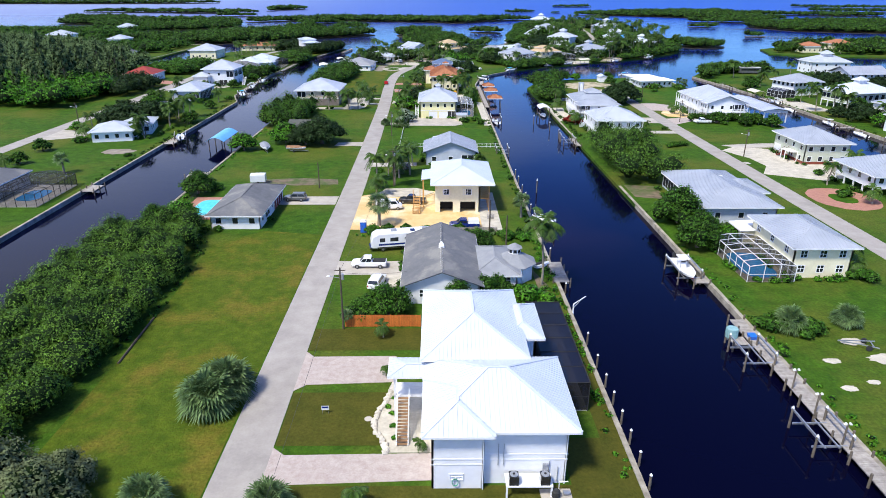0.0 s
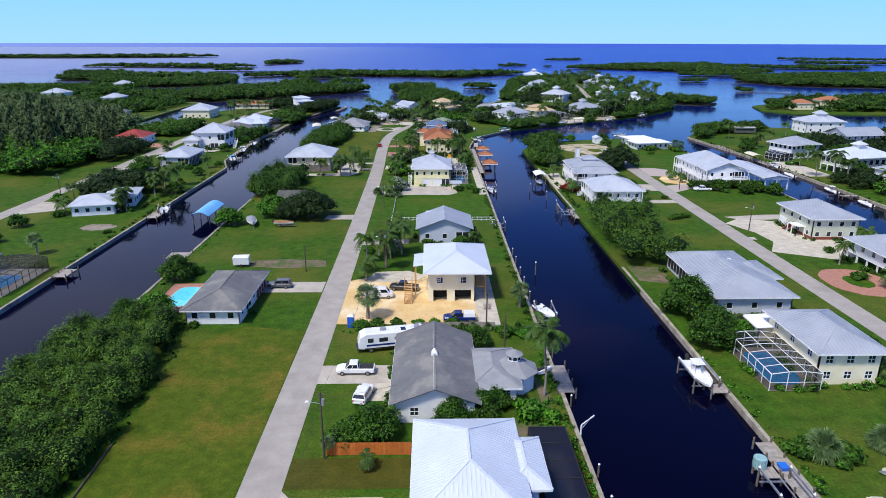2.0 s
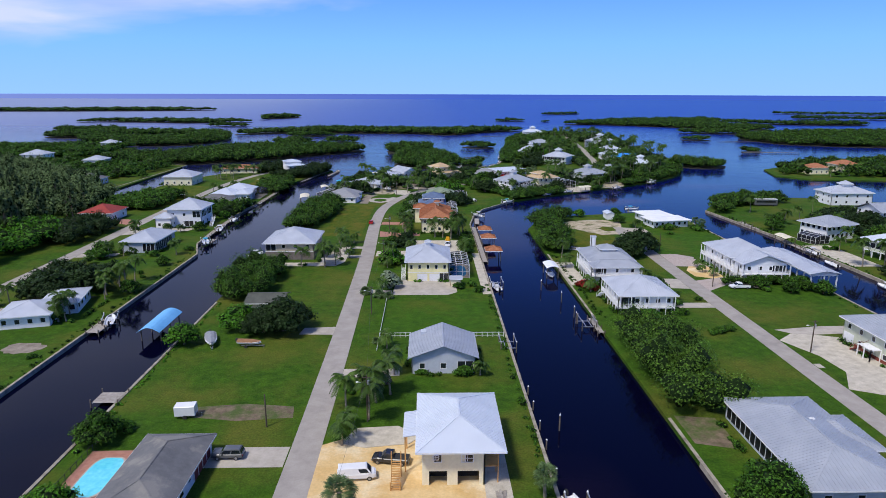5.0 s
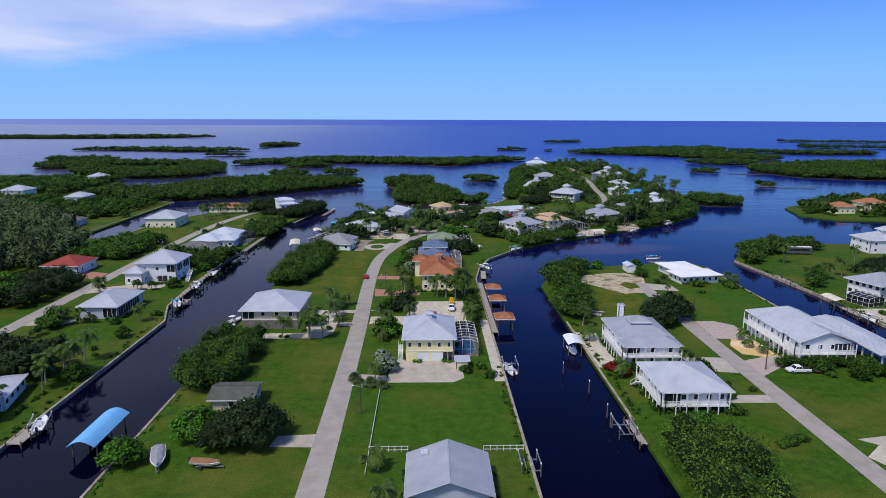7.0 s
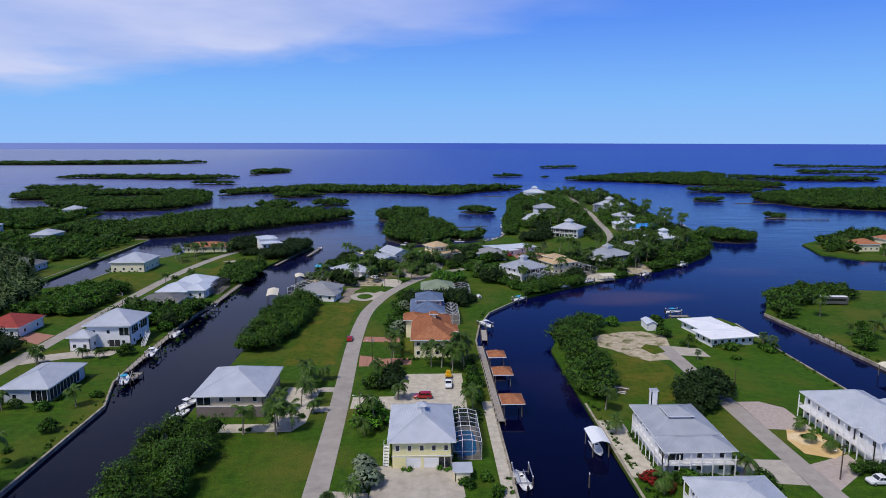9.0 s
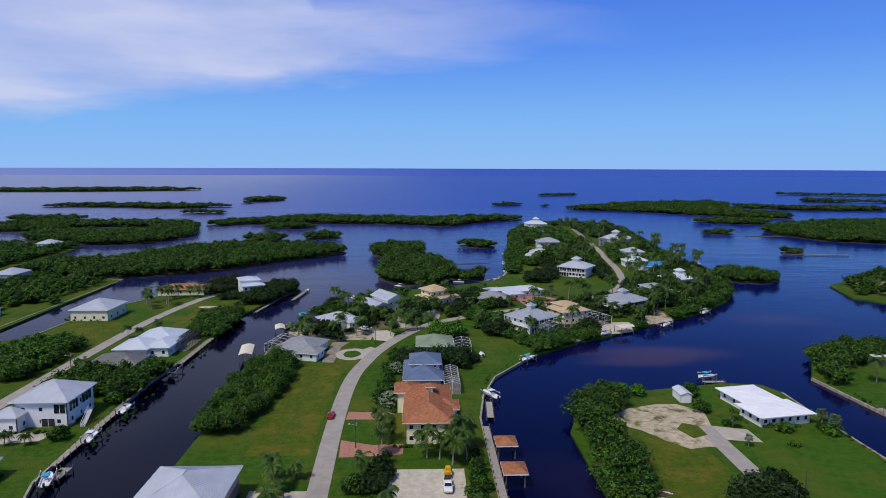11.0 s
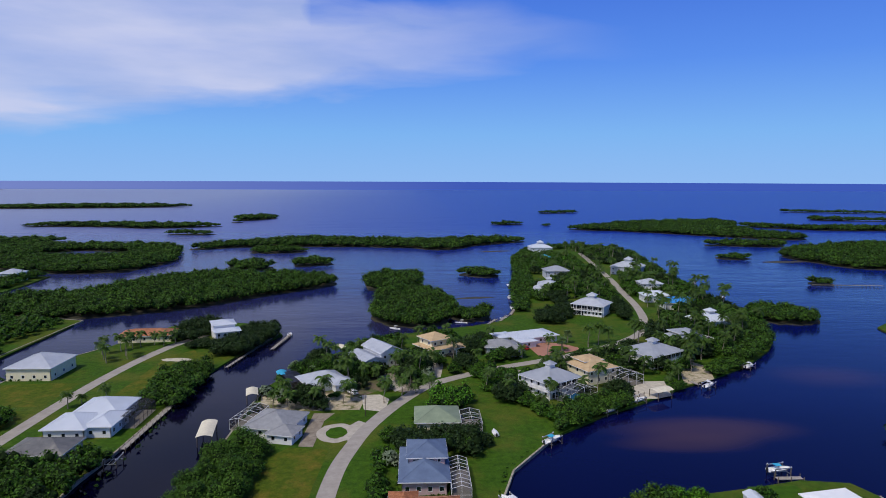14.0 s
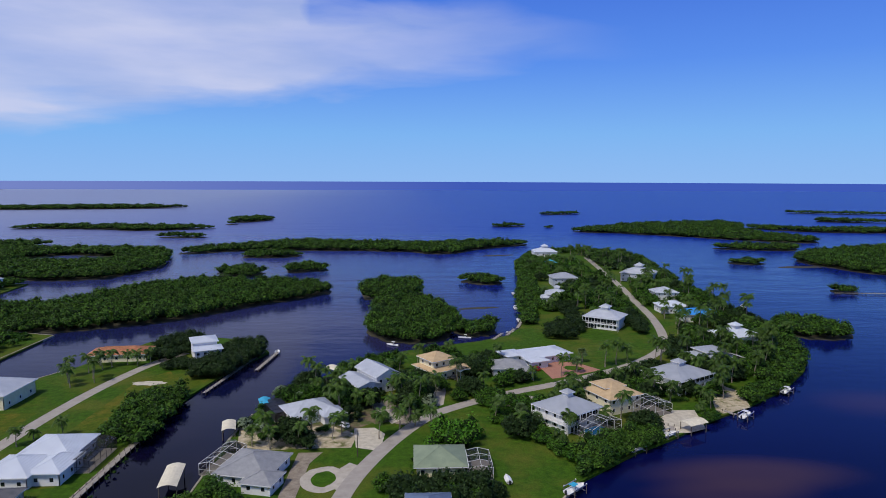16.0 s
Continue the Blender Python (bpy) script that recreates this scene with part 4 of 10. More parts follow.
# west of the canal
simple_house(-106, -95, 231.5, 243, 3.0, "low white house with a pale worn roof", roof=ROOF_PALE, seam=0, pitch=18, win=(4, 3, 3, 3), yaw=14,
             extra=(dict(at=(-99.5, -91, 240, 252.5), ze=2.9, over=0.6, pitch=14, win=(3, 4, 0, 0), wsize=(1.7, 1.5)),))
simple_house(-112, -97.6, 172, 188, 3.0, "low white house with a dark grey roof", roof=ROOF_SHINGLE, seam=0, win=(3, 3, 3, 3))
pool_cage(-97.0, -86.4, 171, 187, 2.8, pool=0.5, frame_mat=DARK)
simple_house(-109.5, -98, 304.5, 322, 3.9, "pale grey house with a pale metal hip roof", wall=WALL_GREY, roof=ROOF_PALE, win=(2, 3, 2, 3))
simple_house(-112, -98, 346, 360, 7.2, "white two-storey house with a pale grey metal hip roof", roof=ROOF_PALE, pitch=26, over=0.9, win=(3, 3, 3, 3), sills=(1.0, 4.4),
             extra=(dict(at=(-115.5, -109, 342, 348), ze=4.4, over=0.6, win=(2, 1, 0, 1)),))
simple_house(-111.6, -97, 422, 437, 3.8, "white house with white metal hip roofs", roof=ROOF_WHITE, win=(3, 3, 3, 3),
             extra=(dict(at=(-114, -102, 411, 424), ze=3.4, over=0.7, win=(3, 2, 0, 0)), dict(at=(-103, -95, 413, 425), ze=3.5, over=0.7, win=(2, 3, 0, 0))))
pool_cage(-97.5, -91, 420, 436, 3.4, frame_mat=DARK)
simple_house(-115, -99.5, 394.4, 405.6, 3.0, "low house with a dark grey roof", wall=WALL_TAN, roof=ROOF_SHINGLE, seam=0, win=(3, 2, 3, 2))
simple_house(-153, -139.5, 359.5, 374, 3.6, "white house with a red roof", roof=ROOF_RED, seam=0, win=(3, 2, 3, 2))
simple_house(-160.6, -143.8, 468.6, 487, 5.0, "cream house with a pale metal hip roof", wall=WALL_CREAM, roof=ROOF_PALE, win=(4, 3, 4, 3), **two)
simple_house(-325, -308, 600, 616, 5.6, "white house with a pale roof", roof=ROOF_PALE, win=(3, 3, 3, 3), **two)
simple_house(-316, -303, 708, 722, 6.4, "white two-storey house with a pale metal roof", roof=ROOF_PALE, win=(3, 3, 3, 3), **two)
simple_house(-260, -247, 568, 584, 4.6, "white house with a pale metal roof", roof=ROOF_PALE, win=(3, 3, 3, 3))
simple_house(-216, -200, 468, 482, 3.4, "low grey house with a dark roof", wall=WALL_GREY, roof=ROOF_SHINGLE, seam=0, win=(3, 3, 3, 3))
simple_house(-103, -93, 530, 541, 7.4, "white two-storey house with a white metal roof", roof=ROOF_WHITE, pitch=14, yaw=24, win=(3, 3, 3, 3), sills=(1.2, 4.8),
             extra=(dict(at=(-103, -92, 522.5, 530.2), ze=5.6, over=0.8, pitch=12, win=(4, 2, 0, 2), sills=(1.2, 3.6)),))
simple_house(-145, -121, 526, 538, 3.2, "low house with a terracotta tile roof behind palms", wall=WALL_CREAM, roof=ROOF_TILE, seam=0, pitch=18, win=(5, 2, 3, 2), yaw=6)
# between the two eastern waterways
simple_house(52.4, 61.6, 135.8, 149.8, 5.2, "cream two-storey house with a grey metal hip roof", wall=WALL_CREAM, roof=ROOF_GREY, pitch=20, over=0.9, win=(3, 3, 3, 3), sills=(0.9, 3.4),
             extra=(dict(at=(50.2, 58.4, 148.6, 152.6), ze=3.1, kind="shedx", pitch=3, over=0.5, roof=ROOF_BRIGHT, win=(0, 0, 0, 0)),))
pool_cage(44.9, 52.3, 134.2, 147.4, 2.7, pool=0.78, rise=0.5, deck=MULCH)
simple_house(48.9, 62.7, 161, 186.2, 3.3, "long low white house with a grey metal hip roof", wall=WALL_GREY, roof=ROOF_GREY, pitch=17, over=0.8, win=(3, 5, 3, 5),
             extra=(dict(at=(58, 65, 170.6, 180), ze=3.2, over=0.7, win=(2, 3, 2, 0)),))
simple_house(46.4, 59.8, 239.2, 254.2, 4.9, "white raised house with a pale grey metal hip roof", roof=ROOF_PALE, over=1.0, zb=2.0, win=(5, 4, 5, 4), sills=(2.9,), stilts=True)
simple_house(46.2, 59.2, 270.6, 285.2, 5.6, "white two-storey house with a pale grey metal roof and chimney", roof=ROOF_GREY, over=0.8, win=(4, 4, 4, 4), **two,
             extra=(dict(at=(46, 59.6, 264.6, 270.8), ze=5.2, over=0.7, win=(3, 1, 0, 1), sills=(1.0, 3.6)), dict(at=(50.4, 55, 274.5, 279), ze=8.2, zb=6.6, over=0.5, win=(1, 0, 0, 1), sills=(6.9,), wsize=(0.9, 0.7)), dict(at=(49.4, 51, 283, 284.6), ze=10.2, zb=5.6, over=0.05, pitch=3, win=(0, 0, 0, 0))))
simple_house(90.6, 106, 344.6, 353.6, 3.0, "low white house with a bright white flat roof", roof=ROOF_BRIGHT, seam=0, pitch=3, over=1.1, win=(6, 3, 4, 3), yaw=10,
             extra=(dict(at=(93.4, 104.6, 353.4, 366.4), ze=3.0, over=1.1, pitch=3, win=(0, 2, 2, 3)),))
simple_house(76.8, 80.2, 361.8, 368.2, 2.4, "small white metal garden shed", roof=ROOF_WHITE, kind="gabley", over=0.2, win=(0, 1, 0, 1), wsize=(0.6, 0.6))
simple_house(90.2, 104.2, 273, 291, 6.0, "white two-storey house with a pale grey metal hip roof", roof=ROOF_PALE, pitch=24, over=0.9, win=(4, 5, 4, 5), **two,
             extra=(dict(at=(91, 104, 266, 274), ze=5.6, kind="gabley", pitch=20, over=0.7, win=(4, 2, 0, 2), sills=(1.0, 3.7)), dict(at=(108.4, 116.4, 261, 290), ze=4.0, zb=3.7, kind="gabley", pitch=10, over=0.6, win=(0, 0, 0, 0), stilts=True),))
simple_house(92.2, 103.8, 205.6, 221.2, 5.4, "sage-green two-storey house with a brick base and grey metal roof", wall=WALL_SAGE, roof=ROOF_GREY, over=0.9, win=(4, 4, 5, 4), sills=(0.8, 3.4))
simple_house(92.5, 108, 178, 192, 4.6, "white raised house with a grey metal hip roof", roof=ROOF_GREY, over=0.9, zb=2.0, win=(5, 4, 5, 4), sills=(2.9,), stilts=True)
# beyond the far canal
simple_house(147, 161, 321, 333, 5.6, "white two-storey house with a grey metal roof and wide windows", roof=ROOF_GREY, over=1.1, win=(6, 4, 5, 5), wsize=(1.5, 1.5), **two, yaw=18,
             extra=(dict(at=(157, 167, 325, 335), ze=4.6, over=0.8, win=(3, 2, 0, 0)),))
pool_cage(140, 147, 314, 322, 2.8, yaw=18, dark=True)
simple_house(150, 170, 287, 300, 6.2, "grey-green raised house with a white metal roof and cupola", wall=WALL_SAGE, roof=ROOF_WHITE, cup=3, over=1.2, zb=2.6, stilts=True, win=(7, 4, 5, 6), sills=(3.4,), wsize=(1.9, 1.9), yaw=14)
simple_house(154, 169, 262, 274, 5.2, "white two-storey house with a grey metal roof", roof=ROOF_GREY, win=(6, 4, 5, 5), wsize=(1.3, 1.4), **two, yaw=10)
simple_house(142, 156, 236, 249, 5.0, "white house with a grey metal roof by the canal", roof=ROOF_GREY, win=(5, 4, 5, 4), **two)
simple_house(190, 210, 350, 363, 5.4, "white two-storey house with a grey metal gable roof", kind="gablex", roof=ROOF_GREY, over=1.0, win=(6, 4, 5, 4), **two, yaw=8)
simple_house(200, 221, 397, 411, 6.0, "white two-storey house with a pale metal roof", roof=ROOF_PALE, cup=4, win=(4, 3, 4, 3), **two)


# ---- plants ----
def loose_mesh(name, groups, mats):
    """A mesh of loose faces: each group is an array of n x k x 3 corners with normals alike, in the material of its place."""
    me = bpy.data.meshes.new(name)
    sizes = np.concatenate([np.full(len(q), q.shape[1]) for q, _ in groups])
    total = int(sizes.sum())
    me.vertices.add(total)
    me.vertices.foreach_set("co", np.concatenate([q.reshape(-1) for q, _ in groups]).astype(np.float32))
    me.loops.add(total)
    me.loops.foreach_set("vertex_index", np.arange(total, dtype=np.int32))
    me.polygons.add(len(sizes))
    me.polygons.foreach_set("loop_start", (np.cumsum(sizes) - sizes).astype(np.int32))
    for m in mats:
        me.materials.append(m)
    me.polygons.foreach_set("material_index", np.repeat(np.arange(len(groups)), [len(q) for q, _ in groups]).astype(np.int32))
    me.update()
    me.polygons.foreach_set("use_smooth", np.ones(len(sizes), dtype=bool))
    me.attributes.new("custom_normal", "FLOAT_VECTOR", "POINT").data.foreach_set("vector", np.concatenate([n.reshape(-1) for _, n in groups]).astype(np.float32))
    me.update()
    return me


def unit(a):
    return a / np.maximum(np.linalg.norm(a, axis=-1, keepdims=True), 1e-6)


def leaf_sprays(rng, blobs, per, size, flat_top=0.5):
    """Leaf sprays over the upper shells of rounded clumps (x, y, z, rx, rz); gives corners and rounded normals."""
    b = np.repeat(np.array(blobs, dtype=float), per, axis=0)
    n = len(b)
    d = rng.normal(size=(n, 3))
    d[:, 2] = np.abs(d[:, 2]) * 1.0 - 0.35
    d = unit(d)
    # sprays gather in tufts on the clump
    tuft = unit(np.round(d * 2.3) + 0.01)
    d = unit(d + tuft * 0.45)
    r = rng.uniform(0.64, 1.12, n)[:, None] + (np.einsum("ij,ij->i", d, tuft)[:, None] - 0.9) * 0.9
    c = b[:, :3] + d * r * np.stack([b[:, 3], b[:, 3], b[:, 4]], 1)
    nrm = unit(d * 0.9 + rng.normal(size=(n, 3)) * 0.55 + np.array([0, 0, flat_top]))
    a = unit(np.cross(nrm, rng.normal(size=(n, 3))))
    e = np.cross(nrm, a)
    s = (size * rng.uniform(0.55, 1.3, n))[:, None]
    bend = rng.uniform(-0.7, 0.7, n)[:, None]
    q = np.stack([c - a * s - e * s * 0.45 - nrm * s * 0.2, c + a * s - e * s * 0.55 - nrm * s * 0.2, c + a * s * bend + e * s * 0.95], 1)
    soft = unit(d * 0.55 + tuft * 0.45 + nrm * 0.9)
    return q, np.repeat(soft[:, None, :], 3, axis=1)


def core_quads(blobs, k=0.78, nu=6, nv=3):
    """Dark inner shells painted as inner shade, so that clumps do not look hollow."""
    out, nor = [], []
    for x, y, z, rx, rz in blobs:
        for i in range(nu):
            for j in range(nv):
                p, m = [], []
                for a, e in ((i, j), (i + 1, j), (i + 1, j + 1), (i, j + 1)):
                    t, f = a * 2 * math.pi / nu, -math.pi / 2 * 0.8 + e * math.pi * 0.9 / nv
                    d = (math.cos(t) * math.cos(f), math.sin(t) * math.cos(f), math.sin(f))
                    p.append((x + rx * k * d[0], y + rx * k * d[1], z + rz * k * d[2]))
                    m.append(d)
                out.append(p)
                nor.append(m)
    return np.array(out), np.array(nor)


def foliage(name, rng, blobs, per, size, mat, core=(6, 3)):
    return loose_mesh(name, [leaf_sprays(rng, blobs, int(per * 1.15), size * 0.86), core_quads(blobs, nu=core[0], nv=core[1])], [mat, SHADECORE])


def limbs(height, spread, r, seed, fork=0.45):
    rg = random.Random(seed)
    g = Geo()
    bend = rg.uniform(-0.3, 0.3)
    g.tube([(0, 0, -0.2), (bend * 0.4, 0, height * 0.3), (bend, 0.1, height * fork), (bend, 0.2, height * 0.8)], [r * 1.3, r, r * 0.8, r * 0.25], 7)
    for k in range(5):
        a = k * 2 * math.pi / 5 + rg.uniform(-0.4, 0.4)
        z = height * (fork - 0.08 + 0.05 * k)
        g.tube([(bend * 0.8, 0, z), (bend + math.cos(a) * spread * 0.4, math.sin(a) * spread * 0.4, z + height * 0.16),
                (bend + math.cos(a) * spread * 0.8, math.sin(a) * spread * 0.8, z + height * 0.26)], [r * 0.5, r * 0.34, r * 0.12], 5)
    return g


TREES, FAR = {}, {}


def tree_kind(key, name, label, seed, blobs, per, size, mat, height, spread, r, bark=BARK):
    rng = np.random.default_rng(seed)
    trunk = part_mesh("trunk", limbs(height, spread, r, seed), bark)
    TREES[key] = (name, label, foliage("crown", rng, blobs, per, size, mat), trunk)
    FAR[key] = (name, label, foliage("crown", rng, blobs, per // 3, size * 1.6, mat, (5, 2)), trunk)   # for trees that stay far off


def part_mesh(name, geo, mat):
    me = geo.mesh(name)
    me.materials.append(mat)
    return me


def clumps(seed, n, R, z0, z1, r0, r1, squash=0.75):
    rg = random.Random(seed)
    out = []
    for k in range(n):
        a, rr = k * 2.399, R * math.sqrt((k + 0.5) / n)
        s = rg.uniform(r0, r1)
        top = z1 - (z1 - z0) * (rr / R) ** 1.6
        out.append((rr * math.cos(a) + rg.uniform(-0.3, 0.3), rr * math.sin(a) + rg.uniform(-0.3, 0.3), max(z0, top * rg.uniform(0.82, 1.0)), s, s * squash))
    return out


tree_kind("round", "broadleaf_tree", "round-crowned broadleaf tree with dense mid-green leaves", 1, clumps(1, 16, 2.6, 1.6, 4.6, 1.0, 1.6), 150, 0.22, LEAF, 4.2, 2.2, 0.22)
tree_kind("bright", "broadleaf_tree", "bright green leafy tree with a lumpy crown", 2, clumps(2, 14, 2.6, 1.5, 4.2, 1.0, 1.6), 140, 0.24, LEAF_BRIGHT, 3.8, 2.2, 0.2)
tree_kind("oak", "oak_tree", "spreading dark green oak tree", 3, clumps(3, 24, 4.2, 1.8, 5.0, 1.1, 1.8), 130, 0.24, LEAF_DARK, 4.2, 3.4, 0.3)
tree_kind("shrub", "shrub", "dense green garden shrub", 4, clumps(4, 7, 1.0, 0.5, 1.1, 0.5, 0.8), 85, 0.22, LEAF, 0.9, 0.7, 0.07)
tree_kind("shrub_bright", "shrub", "bright yellow-green garden shrub", 5, clumps(5, 7, 1.0, 0.45, 1.0, 0.5, 0.75), 85, 0.22, LEAF_BRIGHT, 0.8, 0.7, 0.06)
tree_kind("shrub_red", "shrub", "red-leaved garden shrub by the canal", 6, clumps(6, 9, 1.5, 0.5, 1.3, 0.6, 0.9), 80, 0.24, LEAF_RED, 0.9, 0.8, 0.07)
tree_kind("silver", "buttonwood_tree", "silvery grey-green leafy tree", 7, clumps(7, 12, 1.9, 0.9, 3.2, 0.8, 1.2), 90, 0.28, LEAF_SILVER, 2.6, 1.5, 0.14)
tree_kind("pine", "pine_tree", "tall feathery grey-green pine", 8,
          [(math.cos(k * 2.4) * (2.3 - k * 0.1), math.sin(k * 2.4) * (2.3 - k * 0.1), 2.4 + k * 0.75, 1.35 - k * 0.045, 1.5) for k in range(19)], 130, 0.26,
          surf("feathery_needles", lin(108, 126, 82), lin(72, 94, 56), 0.3, 0.7, island=0.35, rand=0.15, transl=0.2, fine=3, fine_amt=0.4, spec=0.1), 15, 1.5, 0.26)
tree_kind("ficus", "broadleaf_tree", "very dense round dark green tree", 9, clumps(9, 22, 3.2, 1.6, 6.2, 1.2, 1.9, 0.85), 170, 0.22, LEAF, 5.0, 2.6, 0.3)
tree_kind("willow", "feathery_tree", "feathery grey-green tree with fine drooping foliage", 12, clumps(12, 22, 3.0, 1.0, 4.6, 0.9, 1.5, 0.9), 420, 0.13,
          surf("grey_green_needles", lin(128, 136, 98), lin(92, 104, 68), 0.4, 0.75, island=0.3, transl=0.2, fine=4, fine_amt=0.4, spec=0.1), 4.0, 2.4, 0.18)


def frond(g, a, lift, length, rg, leaf, curl):
    """An arched feather leaf with leaflets on both sides."""
    ca, sa = math.cos(a), math.sin(a)
    pts = []
    for k in range(8):
        t = k / 7
        rr = length * t * (1 - 0.18 * t)
        z = lift * length * t - curl * length * t * t
        pts.append(Vector((ca * rr, sa * rr, z)))
    side = Vector((-sa, ca, 0))
    for k in range(7):
        p, q = pts[k], pts[k + 1]
        w0 = 0.035 * (1 - k / 8)
        g.add([p - side * w0, p + side * w0, q + side * w0, q - side * w0], [(0, 1, 2, 3)])
        if k == 0:
            continue
        for h in (0, 1):
            c = p.lerp(q, h * 0.5)
            d = (q - p).normalized()
            ln = leaf * (1.0 - 0.55 * abs((k + h * 0.5) / 7 - 0.4)) * rg.uniform(0.85, 1.1)
            for s in (-1, 1):
                tip = c + side * s * ln * 0.78 + d * ln * 0.5 - Vector((0, 0, ln * 0.42))
                base2 = c + d * length * 0.085
                g.add([c, base2, tip + d * 0.06, tip], [(0, 1, 2, 3)])


def palm_mesh(seed, height, count, length, lean, leaf):
    rg = random.Random(seed)
    t = Geo()
    n = 6
    pts = [(lean * (k / n) ** 1.7, 0.15 * math.sin(k), height * k / n - (0.2 if k == 0 else 0)) for k in range(n + 1)]
    t.tube(pts, [0.24] + [0.17 - 0.05 * k / n for k in range(1, n + 1)], 8)
    top = Vector(pts[-1])
    c = Geo()
    for k in range(count):
        frond(c, k * 2.399 + rg.uniform(-0.2, 0.2), rg.choice((1.1, 0.8, 0.5, 0.2, 0.0)), length * rg.uniform(0.85, 1.15), rg, leaf, rg.uniform(0.7, 1.0))
    c.v = [tuple(Vector(p) + top) for p in c.v]
    return part_mesh("trunk", t, PALMBARK), part_mesh("crown", c, PALMLEAF)


def sabal_mesh(seed, height, r, count, dry=0.12):
    """A cabbage palm: a straight trunk and a ball of fan leaves, each split into narrow drooping blades."""
    rg = random.Random(seed)
    t = Geo()
    if height > 0.3:
        t.tube([(0, 0, -0.2), (0.1, 0, height * 0.5), (0.05, 0.05, height)], [0.24, 0.2, 0.22], 8)
    else:
        t.tube([(0, 0, -0.2), (0, 0, 0.3)], [0.3, 0.25], 8)
    c = Geo()
    top = Vector((0.05, 0.05, height + (0 if height > 0.3 else r * 0.35)))
    m = 13
    for k in range(count):
        el = math.asin(rg.uniform(-0.55 if height > 0.3 else -0.35, 1))
        a = k * 2.399
        d = Vector((math.cos(a) * math.cos(el), math.sin(a) * math.cos(el), math.sin(el)))
        s = d.cross(Vector((0, 0, 1)))
        s = s.normalized() if s.length > 0.01 else Vector((1, 0, 0))
        roll = rg.uniform(-0.6, 0.6)
        s = s * math.cos(roll) + s.cross(d) * math.sin(roll)
        hub = top + d * r * rg.uniform(0.42, 0.6)
        c.add([top - s * 0.03, top + s * 0.03, hub + s * 0.03, hub - s * 0.03], [(0, 1, 2, 3)])
        for j in range(m):
            t0 = (j / (m - 1) - 0.5) * 3.4
            ln = r * 0.5 * (1 - 0.25 * abs(t0) / 1.7) * rg.uniform(0.88, 1.06)
            droop = Vector((0, 0, ln * rg.uniform(0.25, 0.5)))
            blade = [d * math.cos(t0 + o) + s * math.sin(t0 + o) for o in (-0.1, 0, 0.1)]
            c.add([hub, hub + blade[0] * ln * 0.6 - droop * 0.3, hub + blade[1] * ln - droop, hub + blade[2] * ln * 0.6 - droop * 0.3], [(0, 1, 2, 3)])
    return part_mesh("trunk", t, PALMBARK), part_mesh("crown", c, FANLEAF)


for i, (h, n, ln, lean, lf) in enumerate(((5.2, 22, 2.8, 0.5, 0.95), (7.2, 22, 3.1, 1.1, 1.0), (3.4, 20, 2.5, -0.4, 0.9), (9.2, 22, 3.1, 0.6, 1.0))):
    tr, cr = palm_mesh(20 + i, h, n, ln, lean, lf)
    TREES["palm%d" % i] = ("palm_tree", ("slender", "tall leaning", "short", "very tall")[i] + " feather palm with arching green fronds", cr, tr)
for i, (h, r, n) in enumerate(((3.2, 1.9, 54), (5.2, 1.7, 50), (0.2, 2.3, 120), (0.2, 1.6, 70))):
    tr, cr = sabal_mesh(30 + i, h, r, n)
    TREES["sabal%d" % i] = ("cabbage_palm" if i < 2 else "palmetto", ("cabbage palm with a round head of fan leaves", "tall cabbage palm with a round head of fan leaves",
                            "large trunkless palmetto clump of fan leaves", "low palmetto clump of fan leaves")[i], cr, tr)


def plant(key, x, y, s=1.0, yaw=None, z=0.0, sz=None):
    name, label, crown, trunk = FAR[key] if (y > 235 or abs(x) > 90) and key in FAR else TREES[key]
    yaw = random.uniform(0, 360) if yaw is None else yaw
    t = thing(name, pose(x, y, z, 0, 0, yaw) @ Matrix.Diagonal((s, s, sz or s, 1)), label, "palm" if "palm" in name else ("shrub" if "shrub" in name else "tree"))
    part("trunk", trunk, None, t)
    part("crown", crown, None, t)
    return t


def inside(pts, x, y):
    hit = False
    for i in range(len(pts)):
        (xa, ya), (xb, yb) = pts[i], pts[i - 1]
        if (ya > y) != (yb > y) and x < (xb - xa) * (y - ya) / (yb - ya) + xa:
            hit = not hit
    return hit


def oval(cx, cy, rx, ry, turn=0, n=24, rough=0.16, seed=0):
    rg = random.Random(seed + int(cx * 7 + cy))
    c, s = math.cos(radians(turn)), math.sin(radians(turn))
    out = []
    for k in range(n):
        a = k * 2 * math.pi / n
        f = 1 + rg.uniform(-rough, rough)
        u, v = rx * f * math.cos(a), ry * f * math.sin(a)
        out.append((cx + u * c - v * s, cy + u * s + v * c))
    return out


